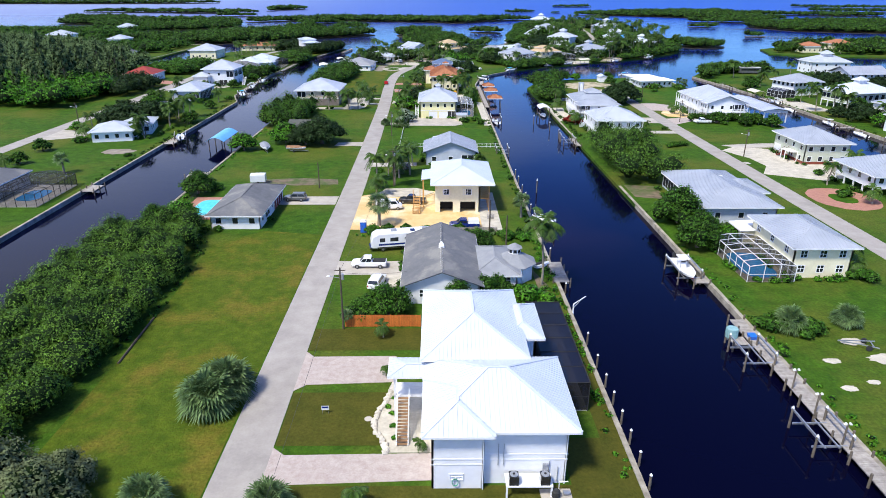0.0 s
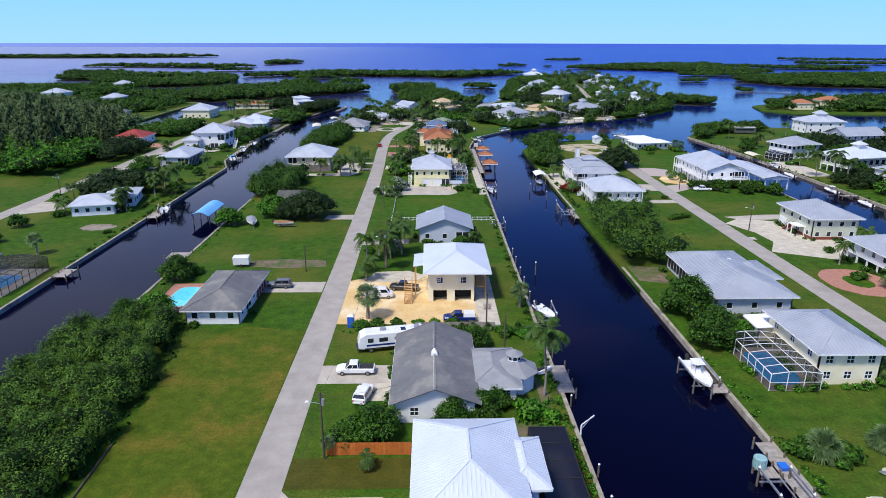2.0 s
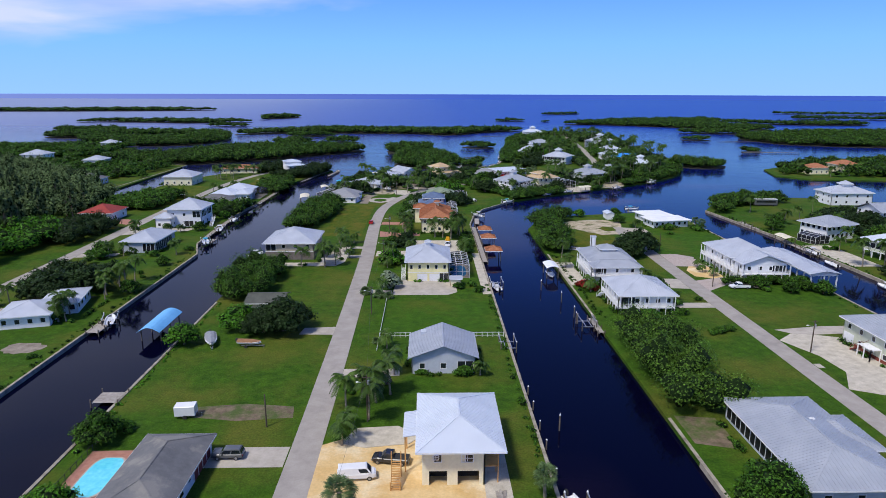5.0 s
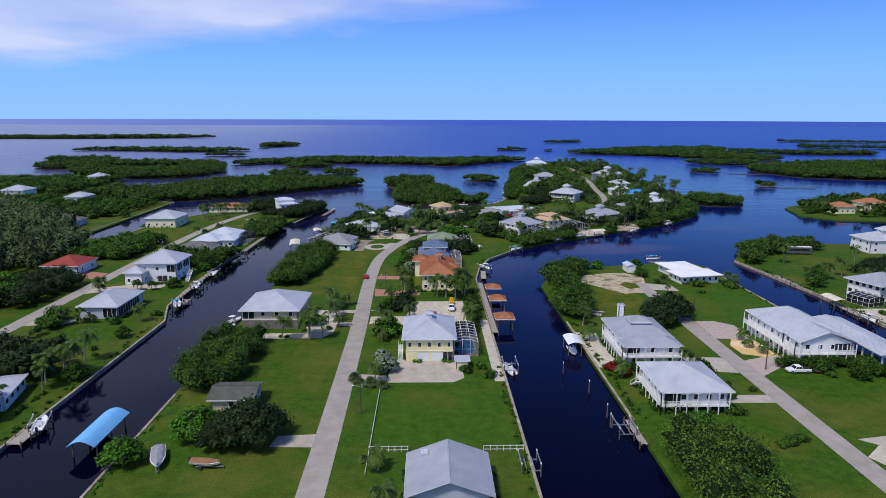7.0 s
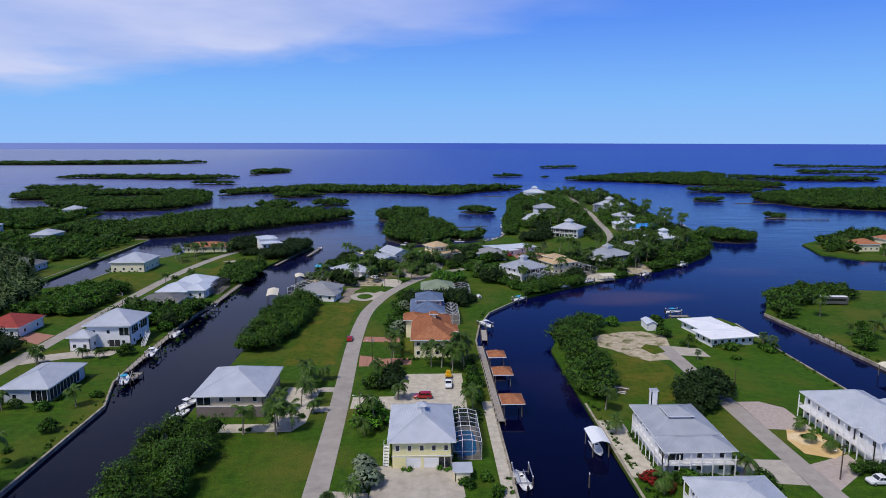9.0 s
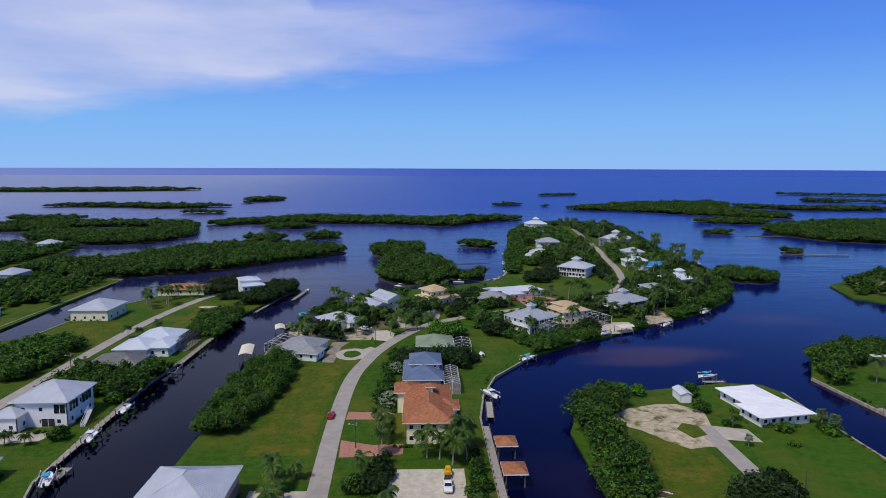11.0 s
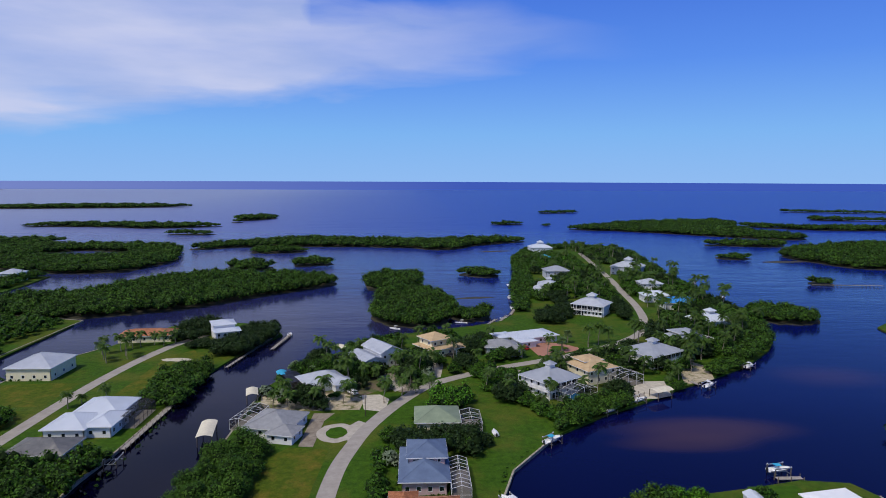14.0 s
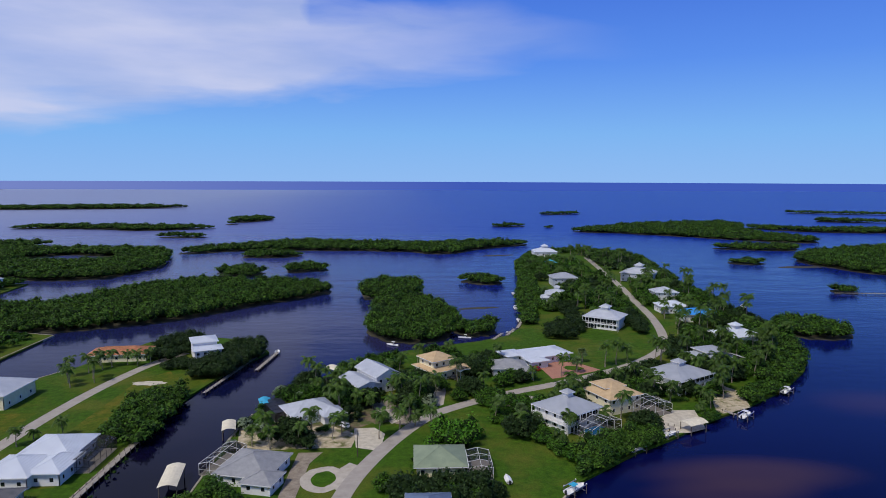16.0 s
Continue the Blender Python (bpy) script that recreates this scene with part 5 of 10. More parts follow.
def thicket(pts, seed, step, r, h, per, size, label, mat=MANGROVE, ground=True, shore=0.5, name="mangroves", skip=None):
    """One mass of small trees over a stretch of land."""
    rng = np.random.default_rng(seed)
    xs, ys = [p[0] for p in pts], [p[1] for p in pts]
    blobs = []
    y = min(ys)
    while y < max(ys):
        x = min(xs)
        while x < max(xs):
            px, py = x + rng.uniform(-0.5, 0.5) * step, y + rng.uniform(-0.5, 0.5) * step
            if inside(pts, px, py) and not any(a < px < b and c < py < d for a, b, c, d in TAKEN) and not (skip and inside(skip, px, py)):
                k = rng.uniform(0.6, 1.3)
                hump = 0.5 + 0.5 * math.sin(px * 0.9 / r + 2 * math.sin(py * 0.31 / r) + seed) * math.sin(py * 0.8 / r + 1.7 * math.sin(px * 0.27 / r))
                hh = h * (0.42 + 0.5 * hump + 0.36 * rng.uniform(0, 1) ** 2)
                blobs.append((px, py, hh * 0.62, r * k, hh * 0.46))
            x += step
        y += step
    if not blobs:
        return
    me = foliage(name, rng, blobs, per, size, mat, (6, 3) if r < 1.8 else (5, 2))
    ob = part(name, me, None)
    tagged(ob, label, "mangrove", kind="stuff")
    if ground:
        flat("islet", [(cx, cy) for cx, cy in pts], -3, -0.45, MUD, "low muddy islet under the trees", "ground")
    return ob


green_mass = "dense mass of green mangrove trees"
# on the house lots
thicket([(-59, 96), (-46, 93), (-44.5, 112), (-44, 125), (-45.5, 146), (-49, 158), (-57, 160), (-63, 150), (-62, 100)], 1, 1.8, 1.7, 4.4, 400, 0.15, green_mass + " beside the lawn", mat=LEAF_MIXED, ground=False)
thicket([(-59, 60), (-36, 60), (-35, 86), (-44, 93), (-59, 97)], 2, 1.9, 1.7, 4.2, 300, 0.17, green_mass + " beside the lawn", mat=LEAF_MIXED, ground=False)
thicket([(-61, 250), (-51, 249), (-46.5, 266), (-49, 284), (-58, 284), (-62, 276)], 3, 2.6, 2.5, 6.4, 260, 0.26, green_mass + " on the canal bank", ground=False)
thicket([(-62, 340), (-51, 342), (-45, 372), (-45, 402), (-55, 408), (-61, 395)], 4, 2.3, 2.2, 5.2, 180, 0.3, green_mass + " on the canal bank", ground=False)
thicket([(40, 186), (51, 187), (55, 205), (55, 219), (48, 226), (40.5, 224)], 5, 3.3, 3.3, 7.6, 400, 0.22, green_mass + " on the canal bank", mat=LEAF_MIXED, ground=False)
thicket([(38.5, 300), (47, 302), (50, 322), (50, 345), (58, 360), (60, 372), (48, 366), (41, 352)], 6, 2.9, 2.8, 6.2, 150, 0.38, green_mass + " on the canal bank", ground=False)
thicket([(131, 372), (140, 378), (150, 392), (184, 404), (182, 421), (160, 417), (143, 407)], 7, 2.6, 2.3, 5.0, 60, 0.55, green_mass + " on the point", ground=False)
thicket([(-98, 440), (-84, 438), (-84, 474), (-90, 486), (-104, 476)], 8, 2.4, 2.2, 5.0, 70, 0.5, green_mass + " on the canal bank", ground=False)
thicket([(-94, 500), (-79, 500), (-70, 534), (-76, 556), (-90, 545), (-91, 520)], 9, 2.4, 2.4, 6.0, 70, 0.5, "dense mass of dark trees on the point", mat=LEAF_DARK, ground=False)
thicket([(-120, 528), (-107, 524), (-106, 562), (-118, 566), (-124, 556)], 10, 2.5, 2.4, 6.0, 60, 0.52, "dense mass of dark trees on the point", mat=LEAF_DARK, ground=False)
thicket([(42, 412), (62, 428), (74, 436), (71, 442), (56, 436), (40, 418)], 11, 2.2, 1.9, 3.6, 80, 0.45, green_mass + " along the shore", ground=False)
thicket([(138, 482), (161, 506), (172, 522), (180, 542), (181, 566), (184, 592), (189, 632), (196, 675), (188, 676), (178, 612), (166, 562), (150, 525), (132, 490)], 12, 2.8, 2.5, 5.0, 55, 0.55, green_mass + " along the shore", ground=False)
thicket([(205, 738), (217, 815), (227, 885), (219, 929), (189, 957), (150, 957), (119, 924), (130, 918), (180, 935), (208, 890), (196, 740)], 13, 3.4, 2.8, 4.5, 40, 0.7, green_mass + " along the shore", ground=False)
thicket([(74, 625), (74, 680), (84, 795), (93, 838), (117, 920), (126, 905), (102, 830), (84, 690), (83, 625)], 14, 3.0, 2.6, 4.5, 45, 0.65, green_mass + " along the shore", ground=False)
thicket([(-170, 290), (-145, 286), (-140, 330), (-165, 345), (-190, 340), (-230, 350), (-260, 300), (-240, 270)], 15, 4.2, 3.9, 7.4, 110, 0.55, "dense thicket of bright green trees behind the lawn", mat=LEAF_BRIGHT, ground=False)
thicket([(-168, 350), (-158, 385), (-166, 425), (-184, 425), (-190, 460), (-330, 590), (-480, 600), (-480, 380), (-260, 330)], 16, 4.4, 2.9, 9.5, 80, 0.55, "feathery grey-green woodland of tall pines", mat=MATS["feathery_needles"], ground=False, name="woodland")
thicket([(-158, 385), (-132, 385), (-133, 430), (-150, 436), (-160, 428)], 17, 2.4, 2.2, 4.6, 70, 0.48, "dense thicket of green trees", mat=LEAF, ground=False)
thicket([(-150, 320), (-132, 314), (-130, 345), (-136, 352), (-152, 350)], 31, 3.2, 3.0, 6.0, 110, 0.45, "dense thicket of dark green trees by the lane", mat=LEAF_DARK, ground=False)
thicket([(-118, 296), (-112, 286), (-111, 300), (-116, 306)], 32, 2.4, 2.2, 4.0, 110, 0.4, "dense thicket of green trees by the lane", mat=LEAF, ground=False)
thicket([(-360, 622), (-292, 622), (-294, 732), (-350, 738), (-480, 730), (-470, 640)], 33, 5.0, 4.0, 6.5, 60, 0.8, "dense green trees round the far houses", mat=LEAF, ground=False, name="woodland")
thicket([(-330, 500), (-240, 492), (-198, 500), (-192, 566), (-232, 582), (-300, 592), (-340, 600)], 34, 5.4, 3.2, 5.4, 60, 0.7, "green trees among the far gardens", mat=LEAF, ground=False, name="woodland")
thicket([(255, 510), (425, 485), (425, 605), (290, 575), (250, 545)], 18, 4.2, 3.6, 7.0, 35, 0.85, "dense trees on the spit", ground=False, skip=[(258, 500), (300, 520), (290, 545), (255, 530)])
thicket([(190, 300), (500, 250), (500, 378), (240, 398), (225, 380)], 19, 7.5, 4.8, 7.0, 26, 1.1, "dense trees behind the houses", mat=LEAF_DARK, ground=False, name="woodland")
# the mangrove islands of the bay, nearest first
isle = "low mangrove island in the bay"


def mangrove_island(corners, seed, step=0.0, h=7.0):
    """An island with a ragged shore round the given corners; farther ones get coarser foliage."""
    rg = random.Random(seed)
    ring = [Vector(p) for p in corners]
    n = len(ring)
    edge = []
    for i in range(n):
        p0, p1, p2, p3 = (ring[(i + k) % n] for k in (-1, 0, 1, 2))
        for k in range(5):
            t = k / 5
            q = 0.5 * ((2 * p1) + (p2 - p0) * t + (2 * p0 - 5 * p1 + 4 * p2 - p3) * t * t + (3 * p1 - p0 - 3 * p2 + p3) * t ** 3)
            edge.append(q)
    far = sum(p.y for p in ring) / n
    step = step or max(3.0, far / 190)
    edge = [(q.x + rg.uniform(-0.5, 0.5) * step, q.y + rg.uniform(-0.5, 0.5) * step) for q in edge]
    thicket(edge, seed, step, step * 0.9, h, int(max(14, 34000 / far)), max(0.5, far / 1000), isle, name="mangrove_island")


mangrove_island([(-26, 572), (-8, 556), (12, 562), (21, 600), (18, 628), (6, 655), (-12, 662), (-30, 650), (-27, 610)], 101)
mangrove_island([(-36, 672), (-10, 668), (2, 690), (-2, 724), (-22, 736), (-40, 716)], 102)
mangrove_island([(20, 572), (34, 570), (41, 586), (32, 594), (20, 588)], 103, h=5.5)
mangrove_island([(36, 738), (54, 726), (65, 738), (56, 756), (38, 752)], 104, h=5.5)
mangrove_island([(-260, 600), (-214, 580), (-186, 584), (-163, 594), (-139, 608), (-108, 644), (-82, 672), (-63, 698), (-84, 724), (-124, 730), (-170, 738), (-204, 700), (-225, 650), (-262, 640)], 105)
mangrove_island([(-166, 780), (-140, 768), (-130, 790), (-150, 806), (-168, 800)], 106)
mangrove_island([(-110, 792), (-82, 806), (-86, 822), (-104, 826), (-114, 806)], 107)
mangrove_island([(-246, 930), (-197, 956), (-137, 962), (-24, 952), (24, 926), (78, 978), (138, 1026), (78, 1040), (-13, 1020), (-140, 1044), (-211, 996), (-250, 948)], 108)
mangrove_island([(-178, 902), (-150, 896), (-125, 906), (-132, 926), (-176, 926)], 109, h=6.0)
mangrove_island([(-330, 762), (-258, 758), (-238, 800), (-236, 850), (-262, 890), (-300, 860), (-340, 850), (-380, 850), (-380, 800)], 110)
mangrove_island([(-470, 880), (-400, 870), (-372, 920), (-312, 908), (-268, 890), (-246, 880), (-276, 950), (-340, 965), (-400, 962), (-470, 980)], 111)
mangrove_island([(-520, 1000), (-470, 1000), (-440, 1018), (-450, 1030), (-520, 1034)], 112)
mangrove_island([(-636, 1270), (-560, 1268), (-485, 1256), (-417, 1236), (-322, 1274), (-384, 1296), (-500, 1310), (-582, 1320)], 113)
mangrove_island([(-342, 1120), (-290, 1120), (-302, 1140), (-344, 1136)], 114)
mangrove_island([(-1300, 1880), (-1030, 1880), (-800, 1930), (-640, 1996), (-660, 2030), (-860, 2070), (-1106, 2000), (-1300, 2010)], 115, h=9.0)
mangrove_island([(-322, 1420), (-282, 1480), (-296, 1540), (-350, 1530), (-352, 1470)], 116, h=8.0)
mangrove_island([(-330, 1366), (-314, 1372), (-318, 1390), (-332, 1386)], 117, h=6.0)
mangrove_island([(134, 1314), (180, 1324), (178, 1340), (138, 1338)], 118, h=6.5)
mangrove_island([(296, 1690), (376, 1716), (366, 1740), (300, 1720)], 119, h=6.5)
mangrove_island([(218, 1296), (226, 1296), (226, 1308), (218, 1308)], 120, h=5.0)
mangrove_island([(242, 1214), (304, 1186), (370, 1140), (412, 1100), (478, 1048), (520, 1048), (528, 1090), (516, 1190), (524, 1250), (580, 1366), (544, 1410), (386, 1350), (270, 1250)], 121)
mangrove_island([(352, 972), (421, 952), (446, 980), (400, 992), (360, 988)], 122)
mangrove_island([(303, 846), (318, 838), (334, 846), (326, 860), (306, 858)], 123, h=5.5)
mangrove_island([(556, 1286), (602, 1222), (690, 1190), (770, 1200), (760, 1250), (654, 1250), (570, 1300)], 124)
mangrove_island([(932, 1762), (1090, 1684), (1280, 1640), (1280, 1690), (1106, 1710), (944, 1790)], 125, h=8.0)
mangrove_island([(786, 1452), (876, 1416), (960, 1400), (950, 1430), (884, 1436), (822, 1490)], 126, h=8.0)
mangrove_island([(378, 860), (384, 800), (400, 770), (480, 740), (640, 740), (700, 900), (600, 980), (475, 944), (418, 912)], 127)
mangrove_island([(189, 576), (196, 560), (212, 556), (224, 566), (228, 582), (216, 594), (198, 590)], 128, h=6.0)
mangrove_island([(297, 686), (311, 684), (315, 694), (303, 698)], 129, h=5.0)

# single trees on the lots
for key, x, y, s in (
        ("sabal2", -28.4, 102.6, 1.6), ("sabal2", -27.2, 105.2, 1.6), ("sabal3", -29.0, 88.2, 1.7), ("sabal3", -18.2, 87.6, 1.6), ("willow", -42.5, 88.0, 1.35), ("willow", -38.2, 86.6, 1.15), ("willow", -37.6, 90.6, 0.8), ("willow", -45.5, 91.0, 1.0), ("palm2", -11.0, 88.0, 0.62),
        ("sabal0", -15.6, 120.6, 0.55), ("palm2", -10.6, 117.6, 0.5), ("palm2", -9.6, 108.6, 0.4),
        ("round", -10.4, 124.0, 0.95), ("round", -13.4, 123.2, 0.7), ("shrub", -15.2, 123.2, 1.2), ("ficus", -0.6, 126.0, 0.62), ("round", 3.4, 128.6, 0.72), ("round", 5.6, 131.0, 0.6),
        ("shrub_bright", 9.6, 128.6, 1.7), ("shrub_bright", 12.2, 127.4, 1.2), ("round", 4.0, 148.5, 0.75), ("shrub", 2.0, 149.6, 1.4),
        ("sabal0", -14.6, 159.8, 1.45), ("palm3", 12.6, 133.6, 1.12), ("sabal0", 13.4, 164.6, 1.1), ("shrub_bright", 12.5, 152.2, 1.0), ("shrub", 9.0, 153.4, 1.2), ("shrub", 12.0, 153.2, 1.0),
        ("shrub", -12.5, 156.2, 1.1), ("shrub", -9.0, 156.6, 1.0), ("shrub", -15.5, 155.8, 1.2), ("shrub_bright", -5.5, 156.8, 0.9), ("shrub_bright", -2.5, 156.8, 0.9), ("shrub", 0.5, 156.8, 1.0), ("sabal3", 4.0, 155.6, 0.7),
        ("sabal3", 2.0, 155.2, 0.6), ("sabal3", 6.6, 155.2, 0.6),
        ("palm0", -17.4, 190.4, 1.1), ("palm1", -13.2, 186.8, 0.95), ("palm2", -17.0, 184.0, 0.8), ("palm0", -15.2, 195.0, 1.0), ("palm0", -9.6, 204.4, 0.95), ("palm2", -12.0, 218.0, 0.9),
        ("shrub", 4.6, 204.6, 1.4), ("palm2", 7.6, 204.0, 0.8), ("shrub", -17.6, 197.0, 1.0), ("shrub", -4.0, 204.8, 0.8), ("sabal3", -14.6, 221.0, 0.7),
        ("silver", -13.6, 262.0, 1.35), ("silver", -14.4, 268.0, 1.1), ("palm0", -15.6, 256.0, 0.8), ("sabal3", -16.2, 253.6, 1.2), ("sabal3", -13.6, 252.6, 1.0), ("shrub", 11.8, 259.0, 1.2), ("shrub", 6.0, 262.0, 1.2),
        ("shrub", 10.0, 264.0, 1.1), ("palm2", -15.8, 284.0, 1.0), ("palm1", -14.0, 290.0, 0.9), ("bright", -14.6, 296.0, 0.8), ("palm0", 9.8, 296.0, 1.1), ("palm0", 6.0, 330.0, 1.2), ("palm1", 9.6, 326.0, 1.0), ("palm0", 3.0, 327.0, 1.1),
        ("palm0", 11.0, 334.0, 1.1), ("palm2", -9.0, 304.0, 1.2), ("oak", -9.6, 318.0, 0.55), ("round", 11.0, 305.0, 0.7), ("round", 12.0, 312.0, 0.7), ("silver", -11.0, 362.0, 1.4), ("round", -13.5, 366.0, 0.9), ("palm0", -13.0, 344.0, 1.1),
        ("palm1", -11.5, 336.0, 1.0), ("round", -12.5, 376.0, 0.9), ("silver", -10.0, 392.0, 1.2), ("bright", 10.0, 440.0, 1.3), ("bright", 5.0, 444.0, 1.1), ("round", 12.0, 400.0, 0.9), ("round", 6.0, 402.0, 0.9), ("oak", 17.0, 404.0, 0.7),
        ("round", -4.0, 402.0, 0.8), ("round", -11.0, 408.0, 0.9),
        ("round", -56.2, 180.4, 1.05), ("shrub", -53.6, 184.0, 1.2), ("bright", -57.4, 221.0, 1.1), ("bright", -47.8, 231.0, 1.35), ("bright", -46.0, 229.0, 1.0), ("oak", -37.0, 229.0, 1.45), ("oak", -41.5, 228.0, 1.1), ("shrub", -44.6, 157.0, 0.7), ("shrub", -36.2, 163.0, 0.6),
        ("bright", -53.0, 161.0, 1.05), ("ficus", -56.0, 157.6, 0.75),
        ("palm0", -36.5, 289.0, 1.15), ("palm0", -37.4, 297.0, 1.0), ("palm1", -33.2, 300.0, 0.9), ("palm2", -31.6, 306.0, 1.1), ("palm0", -33.6, 313.0, 1.1), ("palm0", -35.8, 318.0, 1.0), ("palm2", -30.4, 318.0, 1.0), ("shrub", -32.0, 294.0, 0.7), ("palm2", -29.6, 296.0, 0.9),
        ("ficus", 43.6, 161.0, 1.12), ("ficus", 42.6, 148.6, 0.95), ("ficus", 45.6, 153.0, 0.75), ("bright", 49.6, 151.0, 0.7), ("shrub_bright", 49.0, 156.8, 1.2), ("sabal3", 51.5, 157.2, 0.8), ("shrub", 55.0, 157.6, 1.2), ("round", 63.6, 156.6, 0.5), ("sabal3", 43.6, 119.2, 1.7), ("shrub", 42.0, 119.8, 1.5),
        ("shrub", 45.6, 118.0, 1.4), ("shrub", 46.6, 119.6, 1.2), ("sabal3", 52.4, 120.8, 1.5), ("palm2", 63.6, 136.6, 0.7), ("shrub", 63.4, 135.2, 1.4), ("shrub_bright", 56.2, 134.6, 0.5), ("shrub_bright", 58.4, 134.6, 0.45), ("shrub", 60.2, 134.7, 0.5),
        ("shrub_bright", 46.6, 134.6, 0.6), ("shrub", 67.4, 148.0, 1.4), ("palm2", 67.2, 143.0, 0.6), ("shrub", 43.0, 164.5, 1.4), ("shrub", 59.0, 187.5, 1.4), ("shrub", 62.6, 190.0, 1.2), ("oak", 66.0, 298.0, 0.9), ("oak", 62.5, 292.0, 0.7), ("shrub_red", 42.6, 262.0, 1.3),
        ("shrub_red", 44.2, 259.6, 1.1), ("shrub", 49.5, 262.4, 1.8), ("palm2", 41.6, 283.0, 1.0), ("palm0", 43.0, 296.0, 1.0), ("shrub", 63.4, 246.0, 1.2), ("palm2", 64.4, 250.0, 0.7), ("round", 62.0, 255.0, 0.7), ("shrub", 71.0, 250.0, 0.8), ("shrub", 66.0, 226.0, 1.1),
        ("shrub", 68.4, 227.0, 1.0), ("shrub", 64.0, 225.4, 0.9), ("round", 80.0, 355.0, 0.8), ("sabal0", 82.0, 332.0, 0.7), ("shrub", 94.0, 331.5, 1.0), ("shrub", 108.6, 341.0, 1.5), ("shrub", 107.6, 337.6, 1.4), ("palm2", 110.0, 339.0, 0.7), ("shrub", 83.0, 346.0, 1.0),
        ("palm2", 83.6, 277.0, 0.7), ("palm2", 84.6, 283.0, 0.7), ("palm2", 85.4, 273.0, 0.8), ("shrub", 84.0, 280.0, 0.6), ("palm0", 98.6, 195.0, 1.0), ("palm2", 101.0, 192.6, 1.1), ("palm0", 88.0, 187.0, 0.9), ("shrub", 86.4, 178.0, 1.2), ("palm2", 89.6, 173.0, 0.9), ("shrub", 91.0, 196.0, 1.0),
        ("round", -95.0, 236.5, 0.75), ("palm0", -93.4, 241.0, 1.0), ("palm1", -91.6, 236.0, 0.9), ("palm2", -95.0, 246.0, 1.1), ("oak", -103.0, 252.0, 0.9), ("oak", -110.0, 254.0, 0.9), ("bright", -117.0, 247.0, 0.7), ("palm0", -114.0, 250.0, 0.9), ("round", -113.0, 220.0, 0.75), ("shrub", -108.0, 231.0, 1.4),
        ("round", -111.0, 206.0, 0.7), ("sabal0", -94.8, 197.0, 1.15), ("shrub", -104.0, 196.0, 1.0), ("palm2", -110.8, 200.0, 0.9), ("shrub", -87.0, 214.0, 0.7), ("palm0", -91.0, 263.0, 1.1), ("palm1", -90.0, 270.0, 1.0), ("palm2", -94.0, 268.0, 1.2), ("round", -98.6, 278.0, 0.6), ("oak", -112.0, 270.0, 0.9),
        ("palm0", -111.0, 298.0, 0.9), ("palm0", -107.0, 300.0, 0.8), ("palm2", -104.0, 301.0, 0.7), ("shrub", -97.0, 300.0, 1.4), ("palm0", -90.0, 302.0, 0.9), ("shrub", -88.0, 308.0, 1.2), ("round", -95.4, 341.0, 0.8), ("palm2", -107.0, 338.0, 0.9), ("palm2", -102.0, 338.0, 0.8), ("oak", -94.0, 372.0, 0.9),
        ("ficus", -101.0, 374.0, 0.9), ("round", -96.0, 384.0, 1.0), ("palm0", -116.0, 330.0, 1.1), ("palm2", -118.0, 334.0, 1.0), ("round", -105.0, 390.0, 0.9), ("bright", -93.0, 366.0, 0.8), ("palm0", -115.0, 392.0, 1.0), ("oak", -112.0, 382.0, 0.7),
        ("palm0", -121.0, 438.0, 1.0), ("palm2", -119.0, 443.0, 0.9), ("palm0", -112.0, 446.0, 1.0), ("palm1", -134.0, 492.0, 1.0), ("palm1", -138.0, 498.0, 1.0), ("palm3", -131.0, 503.0, 0.9), ("palm1", -136.0, 510.0, 1.0), ("palm3", -128.0, 498.0, 0.9), ("palm1", -142.0, 505.0, 1.0), ("palm1", -133.0, 515.0, 0.9)):
    plant(key, x, y, s)


def scatter(pts, n, kinds, seed, lo=0.8, hi=1.2, avoid=()):
    """Trees of mixed kinds over a stretch of land, clear of houses and lanes."""
    rg = random.Random(seed)
    xs, ys = [p[0] for p in pts], [p[1] for p in pts]
    made = tries = 0
    while made < n and tries < n * 40:
        tries += 1
        x, y = rg.uniform(min(xs), max(xs)), rg.uniform(min(ys), max(ys))
        if not inside(pts, x, y) or any(a < x < b and c < y < d for a, b, c, d in TAKEN) or any(inside(q, x, y) for q in avoid):
            continue
        if any((Vector((x, y)) - p).length < 5 for p in LANE):
            continue
        plant(rg.choice(kinds), x, y, rg.uniform(lo, hi))
        made += 1


LANE = []
for line in ([(-17, 421), (-8.5, 441), (2.5, 459), (17, 471), (34, 481.5), (52, 490.5), (75, 504), (98, 522), (115, 543), (126, 572), (135, 612), (150, 709), (168, 853)],
             [(75, 300), (76, 345)], [(-125, 250), (-126.5, 400), (-125, 470), (-118, 515)]):
    for i in range(len(line) - 1):
        for k in range(8):
            LANE.append(Vector(line[i]).lerp(Vector(line[i + 1]), k / 8))
green = ("round", "round", "ficus", "oak", "bright", "palm0", "palm0", "palm1", "palm2", "shrub")
lawns = ([(17, 392), (42, 412), (30, 440), (20, 452), (14, 436)], [(64, 548), (74, 530), (100, 535), (112, 556), (100, 572), (68, 582)], [(-36, 356), (-28, 356), (-26, 402), (-40, 402)], [(12, 480), (26, 486), (26, 504), (18, 504)])
scatter([(-58, 432), (-30, 436), (-14, 452), (6, 470), (-12, 480), (-8, 520), (-34, 508), (-52, 484), (-58, 460)], 38, ("palm0", "palm2", "round", "oak", "shrub", "shrub", "silver"), 1, 0.9, 1.35, lawns)
scatter([(-8, 452), (14, 470), (46, 492), (60, 500), (38, 520), (20, 540), (-10, 520), (-14, 480)], 34, green, 2, 0.9, 1.3, lawns)
